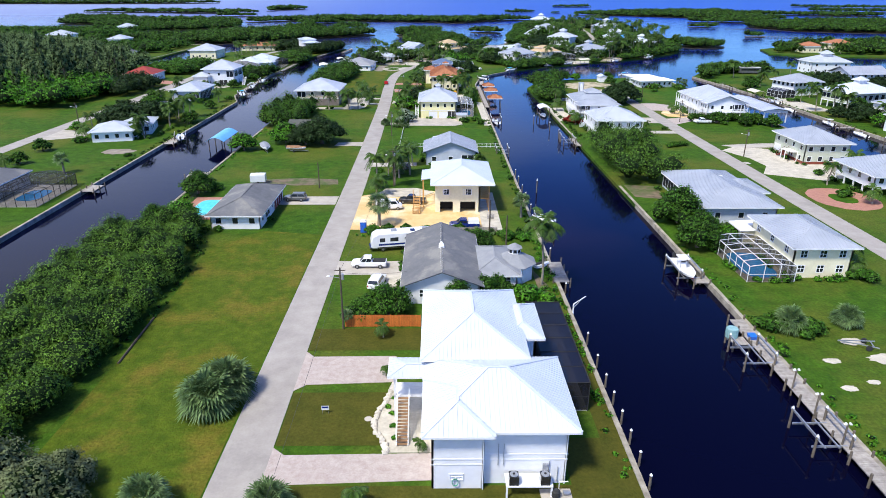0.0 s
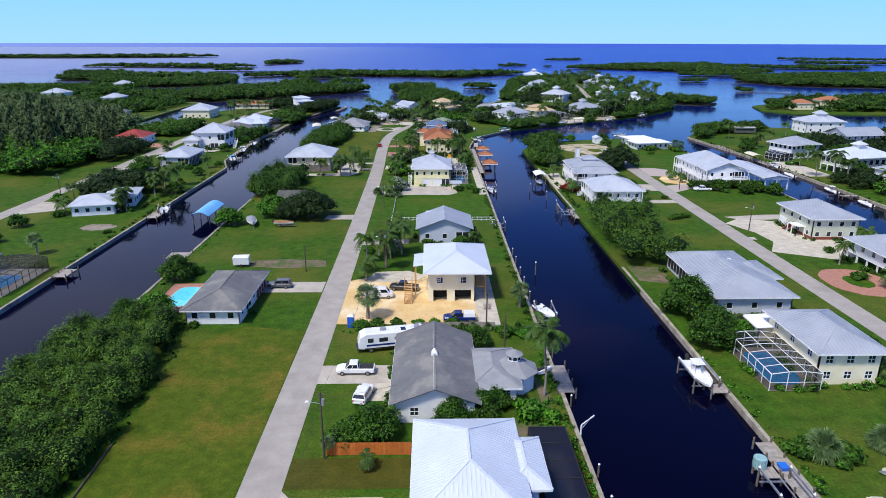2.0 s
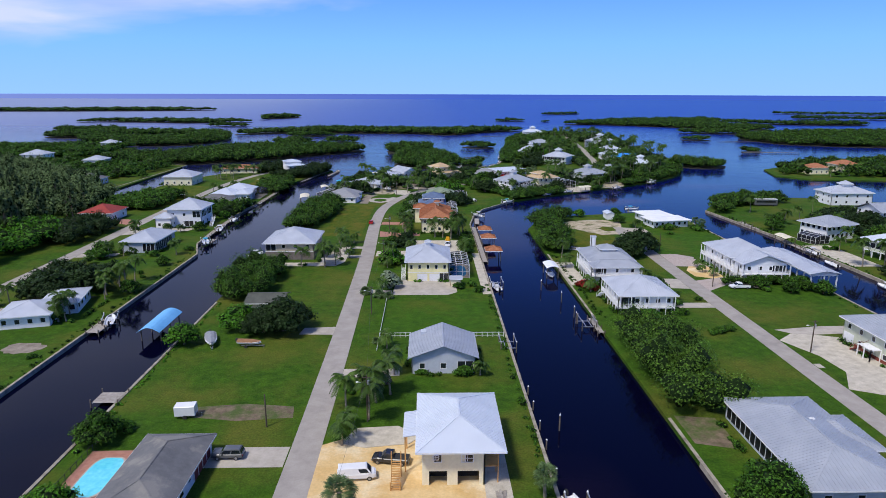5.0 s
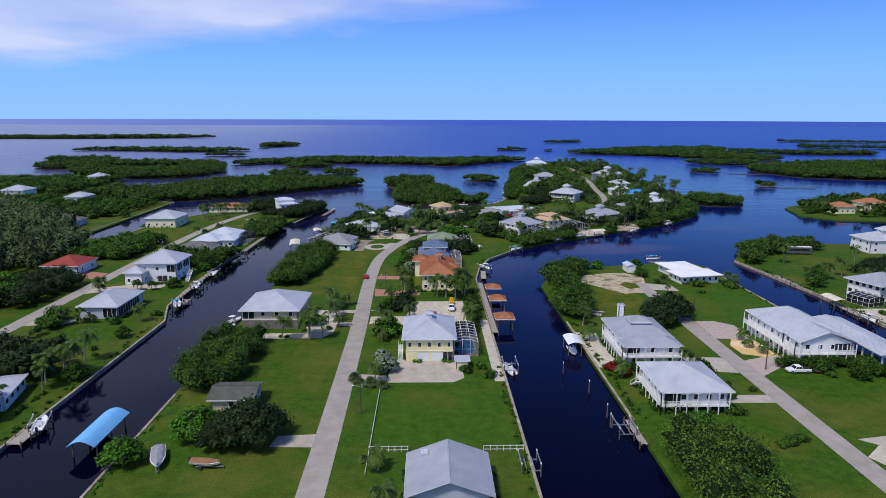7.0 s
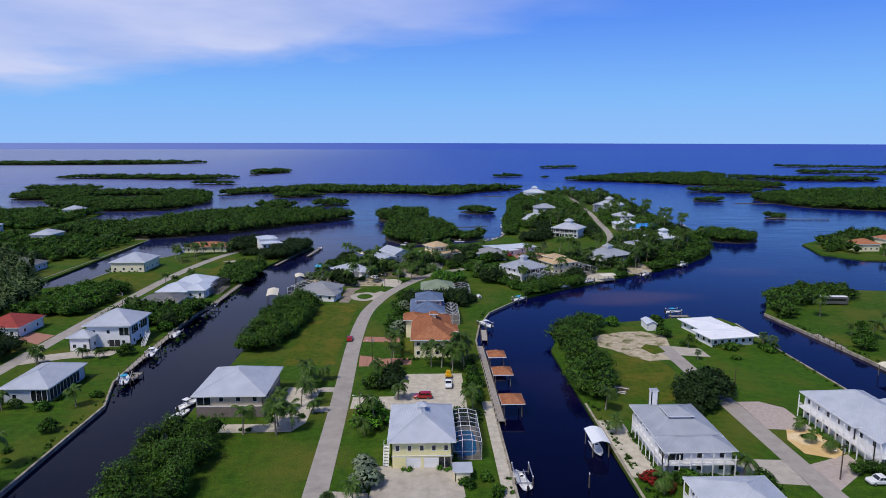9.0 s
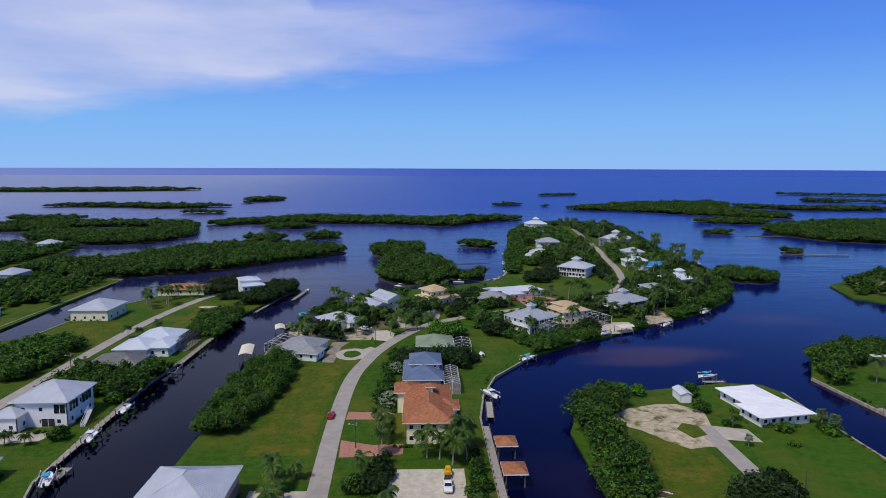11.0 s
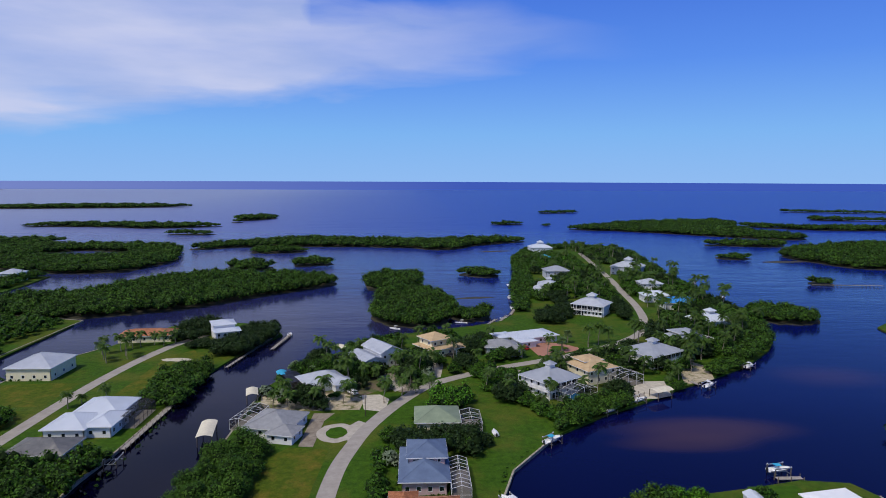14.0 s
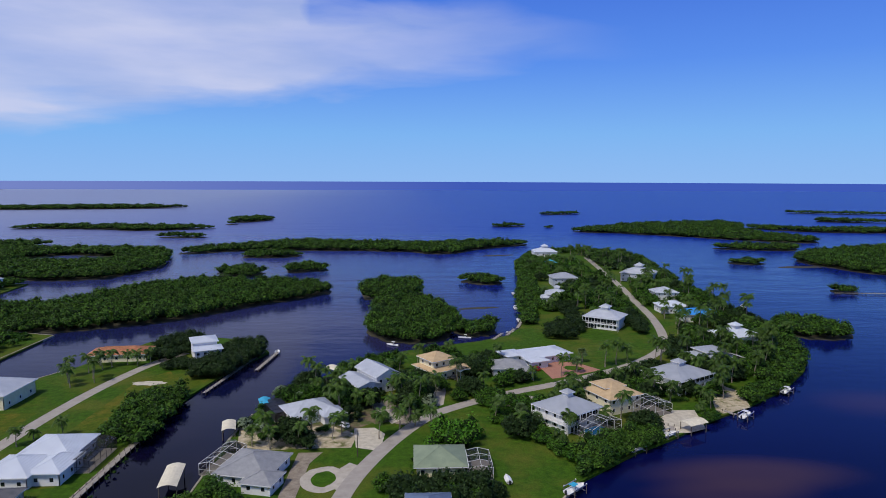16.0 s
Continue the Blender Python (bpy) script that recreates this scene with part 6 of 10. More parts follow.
scatter([(20, 454), (36, 432), (56, 436), (100, 462), (130, 500), (118, 540), (84, 502), (50, 478)], 50, ("round", "ficus", "palm0", "palm1", "palm2", "shrub", "oak"), 3, 0.85, 1.25, lawns)
scatter([(120, 490), (160, 520), (190, 560), (196, 640), (150, 640), (136, 580), (124, 545)], 26, ("palm0", "palm1", "palm3", "round", "ficus", "oak"), 4, 1.1, 1.5, lawns)
scatter([(76, 600), (120, 580), (128, 640), (136, 700), (146, 760), (156, 850), (116, 880), (96, 800), (84, 690)], 30, ("round", "ficus", "palm0", "palm1", "oak", "bright"), 5, 1.1, 1.6, lawns)
scatter([(142, 640), (196, 660), (204, 760), (214, 880), (170, 910), (164, 840), (150, 720)], 24, ("round", "ficus", "palm0", "palm1", "palm3", "oak"), 6, 1.1, 1.6, lawns)
scatter([(-250, 330), (-178, 340), (-176, 420), (-200, 470), (-280, 430)], 26, ("pine", "pine", "pine", "oak"), 7, 0.8, 1.2)
scatter([(-214, 312), (-158, 306), (-148, 345), (-160, 384), (-196, 396), (-216, 360)], 30, ("pine",), 17, 0.8, 1.15)
scatter([(-118, 256), (-86, 256), (-86, 300), (-118, 296)], 8, ("palm2", "shrub", "round"), 8, 0.6, 0.9)
scatter([(136, 210), (230, 200), (230, 330), (200, 390), (150, 380), (140, 350)], 34, ("palm0", "palm2", "round", "oak", "shrub", "palm1"), 9, 0.7, 1.1)
scatter([(-300, 480), (-190, 480), (-186, 566), (-230, 584), (-300, 590)], 18, ("round", "oak", "palm0", "palm1"), 10, 0.8, 1.2)
scatter([(-250, 200), (-150, 200), (-140, 280), (-240, 280)], 16, ("round", "oak", "bright", "shrub"), 11, 0.8, 1.1)
scatter([(236, 505), (300, 500), (300, 565), (250, 545)], 16, ("palm1", "palm0", "round"), 12, 0.8, 1.2)
scatter([(106, 262), (113, 262), (112, 254), (86, 258), (86, 262)], 12, ("shrub", "round"), 13, 0.6, 0.9)


thicket([(117, 465), (128, 474), (139, 482), (135, 488), (124, 480), (116, 471)], 41, 2.4, 2.1, 3.6, 110, 0.38, green_mass + " along the shore", ground=False)
thicket([(92, 449), (99, 452.6), (100, 456), (95, 458)], 45, 1.8, 1.6, 2.4, 110, 0.32, green_mass + " along the shore", ground=False)
thicket([(56, 592), (62, 588), (70, 625), (80, 668), (84, 700), (92, 760), (86, 768), (76, 726), (66, 676), (60, 630)], 46, 2.8, 2.4, 4.4, 50, 0.6, green_mass + " along the shore", ground=False)
thicket([(18, 476), (24, 474), (30, 454), (40, 436), (45, 426), (41, 420), (36, 432), (26, 450)], 42, 1.9, 1.7, 3.0, 120, 0.32, "dense green hedge beside the lawn", mat=LEAF, ground=False, name="hedge")
thicket([(42, 414), (58, 425), (72, 434), (70, 446), (58, 440), (46, 430)], 43, 2.4, 2.2, 4.6, 110, 0.38, green_mass + " along the shore", ground=False)
thicket([(-110, 514), (-96, 512), (-90, 522), (-104, 525)], 44, 2.4, 2.0, 3.4, 100, 0.42, "dense mass of dark trees on the point", mat=LEAF_DARK, ground=False)


# ---- drives, yards, pools ----
def patch(pts, mat, label, category="driveway", z=0.045, name="driveway"):
    return flat(name, pts, -0.05, z, mat, label, category)


def rect(x0, x1, y0, y1):
    return [(x0, y0), (x1, y0), (x1, y1), (x0, y1)]


patch([(-20, 90.9), (-4.1, 91.5), (-4.1, 95.2), (-18.6, 95.0), (-20, 96.2)], PAVER, "pale pink brick-paver driveway")
patch([(-20, 105.6), (-18.6, 106.9), (-8.6, 107.4), (-8.6, 113.0), (-18.8, 112.9), (-20, 114.2)], PAVER, "pale pink brick-paver driveway")
patch([(-8.6, 95.3), (-4.1, 95.3), (-4.1, 107.3), (-8.6, 107.3), (-9.0, 104), (-9.8, 101), (-10.0, 98.6), (-8.9, 96.8)], SHELL, "white crushed-shell planting bed", "garden bed", 0.06, "garden_bed")
patch(rect(-20, -8.9, 137.2, 142.6), CONC, "grey concrete parking apron")
patch(rect(-12.6, -8.9, 132.5, 137.2), SHELL, "worn gravel parking strip")
patch([(-19.9, 157.6), (-8, 157.4), (5.2, 157.2), (5.2, 181), (-6, 182.5), (-14, 182), (-19.9, 178.6)], SAND, "bare yellow construction sand", "sand", 0.04, "sand_yard")
patch(rect(5.2, 9.0, 155.8, 181), SHELL, "pale shell fill beside the house", "sand", 0.05, "sand_yard")
patch([(-17, 178.8), (-13, 177.6), (-6, 178.6), (-4, 181), (-8, 184.2), (-15, 183.6)], SHELL, "heap of pale shell rubble", "rubble", 0.16, "rubble_heap")
patch(rect(-36.8, -24.9, 172.6, 178.2), CONC, "grey concrete driveway")
patch(rect(-55.6, -47.0, 163.4, 177.6), BRICKPAVER, "pinkish pool deck", "pool deck", 0.06, "pool_deck")
pool = thing("swimming_pool", (-51.4, 170.6, 0), "bright turquoise oval swimming pool in a paved deck", "pool")
oval_pts = [(2.3 * math.copysign(abs(math.cos(a)) ** 0.5, math.cos(a)), 4.9 * math.copysign(abs(math.sin(a)) ** 0.6, math.sin(a))) for a in (k * math.pi / 14 for k in range(28))]
part("coping", Geo().prism([(x * 1.1, y * 1.06) for x, y in oval_pts], 0.0, 0.10), CONC, pool)
part("pool_water", Geo().prism(oval_pts, 0.05, 0.106), POOLW, pool)
for a, b in (((-55.6, 163.4), (-47, 163.4)), ((-55.6, 163.4), (-55.6, 177.6))):
    f = thing("pool_fence", (0, 0, 0), "dark metal pool fence with slim posts", "fence")
    n = 9
    part("rail", Geo().beam((*a, 1.15), (*b, 1.15), 0.05), DARK, f)
    part("rail", Geo().beam((*a, 0.3), (*b, 0.3), 0.05), DARK, f)
    for k in range(n + 1):
        p = Vector(a).lerp(Vector(b), k / n)
        part("post", Geo().beam((p.x, p.y, 0), (p.x, p.y, 1.25), 0.07), DARK, f)
patch([(-33, 226.5), (-24.9, 226.2), (-24.9, 231.2), (-32.4, 230.6)], CONC, "grey concrete driveway")
patch([(-20, 203.2), (-8.6, 204.0), (-8.6, 207.4), (-20, 207.2)], CONC, "pale concrete driveway")
patch([(-13.0, 255.6), (2.8, 255.6), (5.5, 258), (5.0, 269.8), (-12.0, 269.8)], CONC, "pale concrete forecourt")
patch([(-20, 257.4), (-13, 256.6), (-13, 259.8), (-20, 260.6)], CONC, "pale concrete driveway")
patch([(-20.8, 298.5), (-14, 299.5), (-9.6, 297), (8.6, 297), (8.6, 322), (-8, 322), (-10, 306), (-20.8, 305.6)], SHELL, "white shell courtyard behind the house", "yard", 0.05, "courtyard")
patch([(-21.6, 328.6), (-12, 329.2), (-6, 330), (-6, 335.8), (-14, 335.4), (-22.2, 338.4)], BRICKPAVER, "reddish brick-paver driveway")
patch([(-22.6, 352), (-9, 351.6), (-9, 356.6), (-22.4, 357.6)], BRICKPAVER, "reddish brick-paver driveway")
patch([(-55.4, 286.0), (-33, 286.2), (-30.4, 291), (-30.0, 312), (-39, 313), (-39, 290.4), (-55.4, 290.4)], SHELL, "white shell yard round the house", "yard", 0.05, "yard")
for y in (296.8, 309.4):
    patch(rect(-30.0, -26.0, y, y + 3.2), CONC, "pale concrete driveway")
patch([(77.6, 196.4), (82.0, 204), (81.4, 212), (77.6, 221), (82.4, 225), (88, 224), (104, 218), (104, 196), (90, 190.4)], SHELL, "white shell parking yard", "yard", 0.05, "yard")
patch(oval(85.5, 176.5, 7, 8, 0, rough=0.03), BRICKPAVER, "reddish brick-paver turning circle", z=0.05)
patch(oval(85.5, 176.5, 2.6, 3.4, 0, rough=0.05), LAWN, "round planted island in the driveway", "garden bed", 0.09, "garden_bed")
patch([(77.9, 284.5), (88.4, 283), (88.4, 296), (84, 300), (78.2, 300)], PAVER, "pale brick-paver driveway")
patch([(77.7, 258), (88.4, 266), (88.4, 272), (77.8, 268)], PAVER, "pale brick-paver driveway")
patch([(79.6, 272.6), (84.6, 270.2), (88.2, 272.4), (88.2, 283.4), (82, 284), (79.4, 279)], SAND, "mulched planting bed with young palms", "garden bed", 0.07, "garden_bed")
patch(rect(60.8, 72.8, 243.6, 247.6), CONC, "pale concrete driveway")
patch([(60, 262), (72.8, 260), (73, 270), (60, 271)], CONC, "cracked concrete driveway")
patch([(52, 352), (59.6, 358), (69, 361), (75, 361), (80.8, 355), (78.4, 345), (78, 330), (72.3, 332), (66.6, 330.7), (62, 336), (58, 342.6), (53.4, 346.2)], SANDY, "bare sandy clearing with weeds", "sand", 0.04, "sand_clearing")
patch([(68, 343), (71, 347), (74.6, 345), (74.6, 339), (70, 337)], DRYGRASS, "tuft of rough grass in the clearing", "grass", 0.06, "rough_grass")
patch([(80, 300), (111, 300), (111, 336), (100, 341), (92, 341), (82, 336)], LAWN, "mown lawn beside the lane", "lawn", 0.015, "lawn")
patch([(82, 352), (94, 356), (95, 376), (82, 376)], LAWN, "mown lawn by the water", "lawn", 0.015, "lawn")
patch([(78, 336), (87, 334), (87, 342), (78, 345)], CONC, "pale concrete driveway")
patch([(39.4, 264), (45, 264), (45, 290), (39.4, 290)], SHELL, "white gravel waterside terrace", "terrace", 0.05, "terrace")
patch([(77.6, 206), (77.6, 208), (79, 208), (79, 206)], CONC, "small concrete apron")
patch([(80, 227.5), (84, 224), (111, 226), (111, 230), (92, 229.6)], CONC, "pale concrete driveway")
for pts in (oval(50.4, 116.2, 1.6, 0.9), oval(52.2, 112.0, 2.2, 1.2), oval(45.2, 111.6, 1.1, 0.6), oval(43.8, 105.8, 0.9, 0.6), oval(47.4, 107, 0.8, 0.5)):
    patch(pts, SHELL, "bare sandy patch in the lawn", "sand", 0.03, "bare_patch")
patch(oval(-27.4, 414.4, 6.2, 7.4, rough=0.03), CONC, "pale concrete turning loop", z=0.042)
patch([(-24, 409), (-20.8, 406), (-17.6, 421), (-21.4, 424), (-24, 420)], CONC, "pale concrete driveway", z=0.037)
patch([(-37.4, 404.6), (-33, 404), (-32.6, 424), (-30, 431), (-37, 431)], MULCH, "brown mulched bed before the house", "garden bed", 0.04, "garden_bed")
patch(oval(-27.4, 414.4, 3.3, 4.4, rough=0.05), LAWN, "round planted island in the driveway", "garden bed", 0.09, "garden_bed")
patch([(-59, 450), (-56, 436), (-46, 433), (-30, 434), (-22, 434), (-21, 444), (-30, 451), (-44, 450)], SANDY, "bare sandy garden with gravel and plants", "garden", 0.04, "sandy_garden")
patch([(-20.6, 434), (-13.4, 431.4), (-12.4, 444), (-16, 449), (-22.6, 448.6)], SHELL, "pale shell driveway", z=0.044)
patch([(-19, 478), (-16, 459), (-9, 452), (-4, 450), (-3, 466), (-9, 474)], MULCH, "bare brown earth beside the house", "garden", 0.035, "bare_earth")
patch([(-10.6, 452), (-7, 456), (-15, 472), (-18.6, 470)], CONC, "pale concrete driveway")
patch([(2, 466), (7, 469), (9.6, 493), (4, 492)], CONC, "pale concrete driveway")
patch([(52, 497), (60, 500), (75, 508), (68, 518), (58, 522), (50, 512)], BRICKPAVER, "reddish brick-paver driveway")
patch(oval(64, 511, 4.4, 3), LAWN, "round planted island in the driveway", "garden bed", 0.09, "garden_bed")
patch([(27, 468), (36, 464), (46, 474), (38, 478)], CONC, "pale concrete driveway")
patch([(100, 456.4), (107, 459), (115, 463), (120, 478), (116, 488), (107, 477)], SANDY, "white sandy yard by the water", "sand", 0.04, "sand_yard")
patch([(75.4, 441), (84, 441.6), (90.4, 444.6), (94, 461), (86, 461), (78.6, 453.6)], SHELL, "white shell yard by the water", "sand", 0.04, "sand_yard")
patch([(68, 451), (69.4, 443), (74, 443), (74, 454)], BRICKPAVER, "red brick terrace beside the house", "terrace", 0.05, "terrace")
patch(oval(-106.5, 496.5, 6.4, 2.6), SHELL, "bare sandy patch in the lawn", "sand", 0.03, "bare_patch")

patch([(-110, 484), (-100, 479), (-89, 486), (-82, 508), (-88, 513), (-96, 510), (-108, 498)], DRYGRASS, "rough olive grass on the point", "grass", 0.021, "rough_grass")
patch([(-122.6, 298), (-110, 300), (-110, 304), (-122.8, 303)], CONC, "pale concrete driveway")
patch([(-124, 332), (-112, 338), (-100, 340), (-98, 346), (-112, 345), (-124, 340)], CONC, "pale concrete driveway")
patch([(-129, 352), (-139, 358), (-139, 366), (-129, 362)], BRICKPAVER, "pinkish brick-paver driveway")
patch([(-122.6, 232), (-111, 238), (-112, 246), (-122.6, 248)], CONC, "pale concrete driveway")
patch(oval(-92, 219.5, 4.5, 3.0), MULCH, "bare patch with rubble by the seawall", "sand", 0.04, "bare_patch")


# ---- seawalls ----
def seawall(pts, label="weathered concrete seawall cap along the canal", w=0.55):
    g = Geo()
    for i in range(len(pts) - 1):
        a, b = Vector((*pts[i], -1.3)), Vector((*pts[i + 1], -1.3))
        g.beam(a, b, w, 2.9)
    return tagged(part("seawall", g, SEAWALL), label, "seawall", kind="structure")


seawall([(15.3, -200), (15.3, 352), (18, 370), (23.5, 387), (40, 410)])
seawall([(39, -200), (39, 186)])
seawall([(39, 236), (39, 300)])
seawall([(-59.5, 160), (-59.5, 250)])
seawall([(-83, -200), (-83, 302), (-88.4, 318), (-90, 345), (-90.4, 385), (-89, 400), (-88, 440)])
seawall([(112, -200), (112, 352), (112.6, 370)])
seawall([(134.5, -200), (134.5, 330), (130.5, 383)])
seawall([(-60, 408), (-60, 440), (-58, 462)])
seawall([(-186, 440), (-186, 575), (-230, 588)])
seawall([(-163, 440), (-160, 490), (-146, 518)])


# ---- docks, piles, lifts ----
PILEW = surf("grey_pile_wood", lin(120, 110, 96), lin(86, 78, 68), 1.5, 0.9, fine=5, rand=0.15)
PVC = surf("white_cap", lin(236, 236, 234), lin(220, 220, 220), 2, 0.5)
pile_mesh = part_mesh("post", Geo().tube([(0, 0, -2.2), (0, 0, 1.2)], [0.14, 0.13], 8), PILEW)
cap_mesh = part_mesh("cap", Geo().tube([(0, 0, 1.2), (0, 0, 1.24), (0, 0, 1.5)], [0.16, 0.16, 0.03], 8), PVC)
plank_meshes = {}


def plank(width):
    key = round(width, 2)
    if key not in plank_meshes:
        plank_meshes[key] = part_mesh("plank", Geo().box(-width / 2, width / 2, -0.14, 0.14, 0, 0.05), WOOD)
    return plank_meshes[key]


def mooring_pile(x, y, top=1.2, label="weathered wooden mooring pile with a white cap"):
    t = thing("mooring_pile", pose(x, y, 0) @ Matrix.Diagonal((1, 1, top / 1.2, 1)), label, "pile", "mooring piles")
    part("post", pile_mesh, None, t)
    part("cap", cap_mesh, None, t)


def dock(x0, y0, x1, y1, width, z=0.15, step=0.3, label="weathered grey timber dock on piles", planks=True):
    a, b = Vector((x0, y0)), Vector((x1, y1))
    d = (b - a)
    length = d.length
    ang = math.degrees(math.atan2(d.y, d.x)) - 90
    t = thing("dock", (x0, y0, z, 0, 0, ang), label, "dock")
    for s in (-1, 1):
        part("stringer", Geo().box(s * (width / 2 - 0.2) - 0.06, s * (width / 2 - 0.2) + 0.06, 0, length, -0.22, -0.002), WOOD, t)
        n = max(1, round(length / 3.0))
        for k in range(n + 1):
            o = part("post", pile_mesh, None, t)
            o.matrix_basis = pose(s * (width / 2 + 0.14), length * k / n, -0.5)
    if planks:
        for k in range(int(length / step)):
            o = part("plank", plank(width), None, t)
            o.matrix_basis = pose(0, step * (k + 0.5), 0)
    else:
        part("deck", Geo().box(-width / 2, width / 2, 0, length, 0, 0.05), WOOD, t)
    return t


def boat_lift(x, y, yaw=0, w=3.4, d=4.2, label="empty boat lift with white-capped piles and aluminium beams"):
    t = thing("boat_lift", (x, y, 0, 0, 0, yaw), label, "boat lift", "boat lifts")
    for sx in (-1, 1):
        for sy in (-1, 1):
            o = part("post", pile_mesh, None, t)
            o.matrix_basis = pose(sx * w / 2, sy * d / 2, 0.5)
            o = part("cap", cap_mesh, None, t)
            o.matrix_basis = pose(sx * w / 2, sy * d / 2, 0.5)
        part("top_beam", Geo().beam((sx * w / 2, -d / 2 - 0.3, 1.55), (sx * w / 2, d / 2 + 0.3, 1.55), 0.16, 0.22), METAL, t)
    for sy in (-1, 1):
        part("cradle_beam", Geo().beam((-w / 2, sy * d / 2 * 0.8, 0.1), (w / 2, sy * d / 2 * 0.8, 0.1), 0.14, 0.2), METAL, t)
        part("bunk", Geo().beam((sy * w * 0.2, -d / 2, 0.28), (sy * w * 0.2, d / 2, 0.28), 0.15, 0.12), METAL, t)
    return t


GELCOAT = surf("white_gelcoat", lin(238, 238, 236), lin(226, 226, 226), 1, 0.25, coat=0.4)
ANTIFOUL = {"red": surf("red_hull_paint", lin(176, 30, 34), lin(150, 24, 28), 1, 0.4), "blue": surf("blue_hull_paint", lin(44, 84, 160), lin(36, 70, 140), 1, 0.4),
            "white": GELCOAT, "grey": surf("grey_boat_cover", lin(150, 154, 164), lin(128, 132, 142), 1.5, 0.8, fine=4), "brown": surf("tan_tarpaulin", lin(150, 112, 78), lin(120, 86, 60), 1.5, 0.85, fine=4),
            "aqua": surf("aqua_canvas", lin(60, 170, 206), lin(44, 150, 190), 1.2, 0.7)}
RUBBER = surf("black_rubber", (0.02, 0.02, 0.02, 1), (0.03, 0.03, 0.03, 1), 2, 0.8)


def boat(x, y, z, yaw, length=7.0, beam=2.5, bottom="white", top="ttop", label="white centre-console motorboat", cover=None, trailer=False):
    """Bow towards +y. Hull lofted from stations, cockpit sunk inside."""
    t = thing("motorboat", (x, y, z, 0, 0, yaw), label, "boat", "motorboats")
    st = [(-0.5, 0.92, 0.0), (-0.2, 1.0, 0.0), (0.1, 0.98, 0.03), (0.3, 0.78, 0.12), (0.42, 0.45, 0.26), (0.5, 0.06, 0.42)]
    lo, hi, inn = [], [], []
    for s, w, k in st:
        yy, b = s * length, beam / 2 * w
        h = 0.75 + 0.25 * max(0, s + 0.1)
        lo.append([(-b * 0.86, yy, 0.38 + k * 0.5), (0, yy, k), (b * 0.86, yy, 0.38 + k * 0.5), (b * 0.8, yy, 0.41 + k * 0.5), (-b * 0.8, yy, 0.41 + k * 0.5)])
        hi.append([(-b * 0.86, yy, 0.38 + k * 0.5), (b * 0.86, yy, 0.38 + k * 0.5), (b, yy, h), (b * 0.82, yy, h + 0.04), (b * 0.78, yy, h - 0.3), (-b * 0.78, yy, h - 0.3), (-b * 0.82, yy, h + 0.04), (-b, yy, h)])
    part("bottom", Geo().loft(lo), ANTIFOUL[bottom], t)
    part("hull", Geo().loft(hi), GELCOAT, t)
    L = length
    if cover:
        rings = [[(-beam / 2 * w * 1.03, s * L, 0.7 + 0.2 * max(0, s)), (-beam * 0.3 * w, s * L, 1.05 + 0.35 * max(0, 0.3 - abs(s))), (0, s * L, 1.2 + 0.7 * max(0, 0.3 - abs(s))),
                  (beam * 0.3 * w, s * L, 1.05 + 0.35 * max(0, 0.3 - abs(s))), (beam / 2 * w * 1.03, s * L, 0.7 + 0.2 * max(0, s))] for s, w, k in st]
        part("cover", Geo().loft(rings), ANTIFOUL[cover], t)
    else:
        part("console", Geo().loft([[(-0.4, -0.1 * L, 0.45), (0.4, -0.1 * L, 0.45), (0.4, 0.03 * L, 0.45), (-0.4, 0.03 * L, 0.45)], [(-0.38, -0.09 * L, 1.3), (0.38, -0.09 * L, 1.3), (0.36, -0.02 * L, 1.3), (-0.36, -0.02 * L, 1.3)]]), GELCOAT, t)
        part("seat", Geo().box(-0.5, 0.5, -0.22 * L, -0.17 * L, 0.45, 0.95), GELCOAT, t)
        part("windshield", Geo().beam((-0.38, -0.03 * L, 1.45), (0.38, -0.03 * L, 1.45), 0.03, 0.34), GLASS, t)
        if top == "ttop":
            part("hardtop", Geo().loft([[(-0.85, -0.19 * L, 2.1), (0.85, -0.19 * L, 2.1), (0.8, 0.05 * L, 2.1), (-0.8, 0.05 * L, 2.1)], [(-0.75, -0.18 * L, 2.2), (0.75, -0.18 * L, 2.2), (0.7, 0.04 * L, 2.2), (-0.7, 0.04 * L, 2.2)]]), GELCOAT, t)
            for sx in (-1, 1):
                for yy in (-0.15, 0.01):
                    part("strut", Geo().beam((sx * 0.5, yy * L, 0.5), (sx * 0.62, yy * L, 2.1), 0.05), METAL, t)
        elif top == "bimini":
            part("bimini", Geo().loft([[(-0.9, -0.25 * L, 1.9), (-0.5, -0.25 * L, 2.05), (0.5, -0.25 * L, 2.05), (0.9, -0.25 * L, 1.9)], [(-0.9, 0.0, 1.9), (-0.5, 0, 2.1), (0.5, 0, 2.1), (0.9, 0, 1.9)]]), ANTIFOUL["aqua"], t)
            for sx in (-1, 1):
                part("strut", Geo().beam((sx * 0.88, -0.12 * L, 0.6), (sx * 0.88, -0.2 * L, 1.95), 0.04), METAL, t)
    if trailer:
        part("trailer_frame", Geo().beam((-0.8, -0.3 * L, 0.0), (-0.1, 0.62 * L, 0.05), 0.1).beam((0.8, -0.3 * L, 0.0), (0.1, 0.62 * L, 0.05), 0.1).beam((-1.1, -0.1 * L, 0.0), (1.1, -0.1 * L, 0.0), 0.1), METAL, t)
        for sx in (-1, 1):
            part("wheel", Geo().tube([(sx * 1.1 - 0.1, -0.1 * L, -0.13), (sx * 1.1 + 0.1, -0.1 * L, -0.13)], [0.32, 0.32], 12), RUBBER, t)
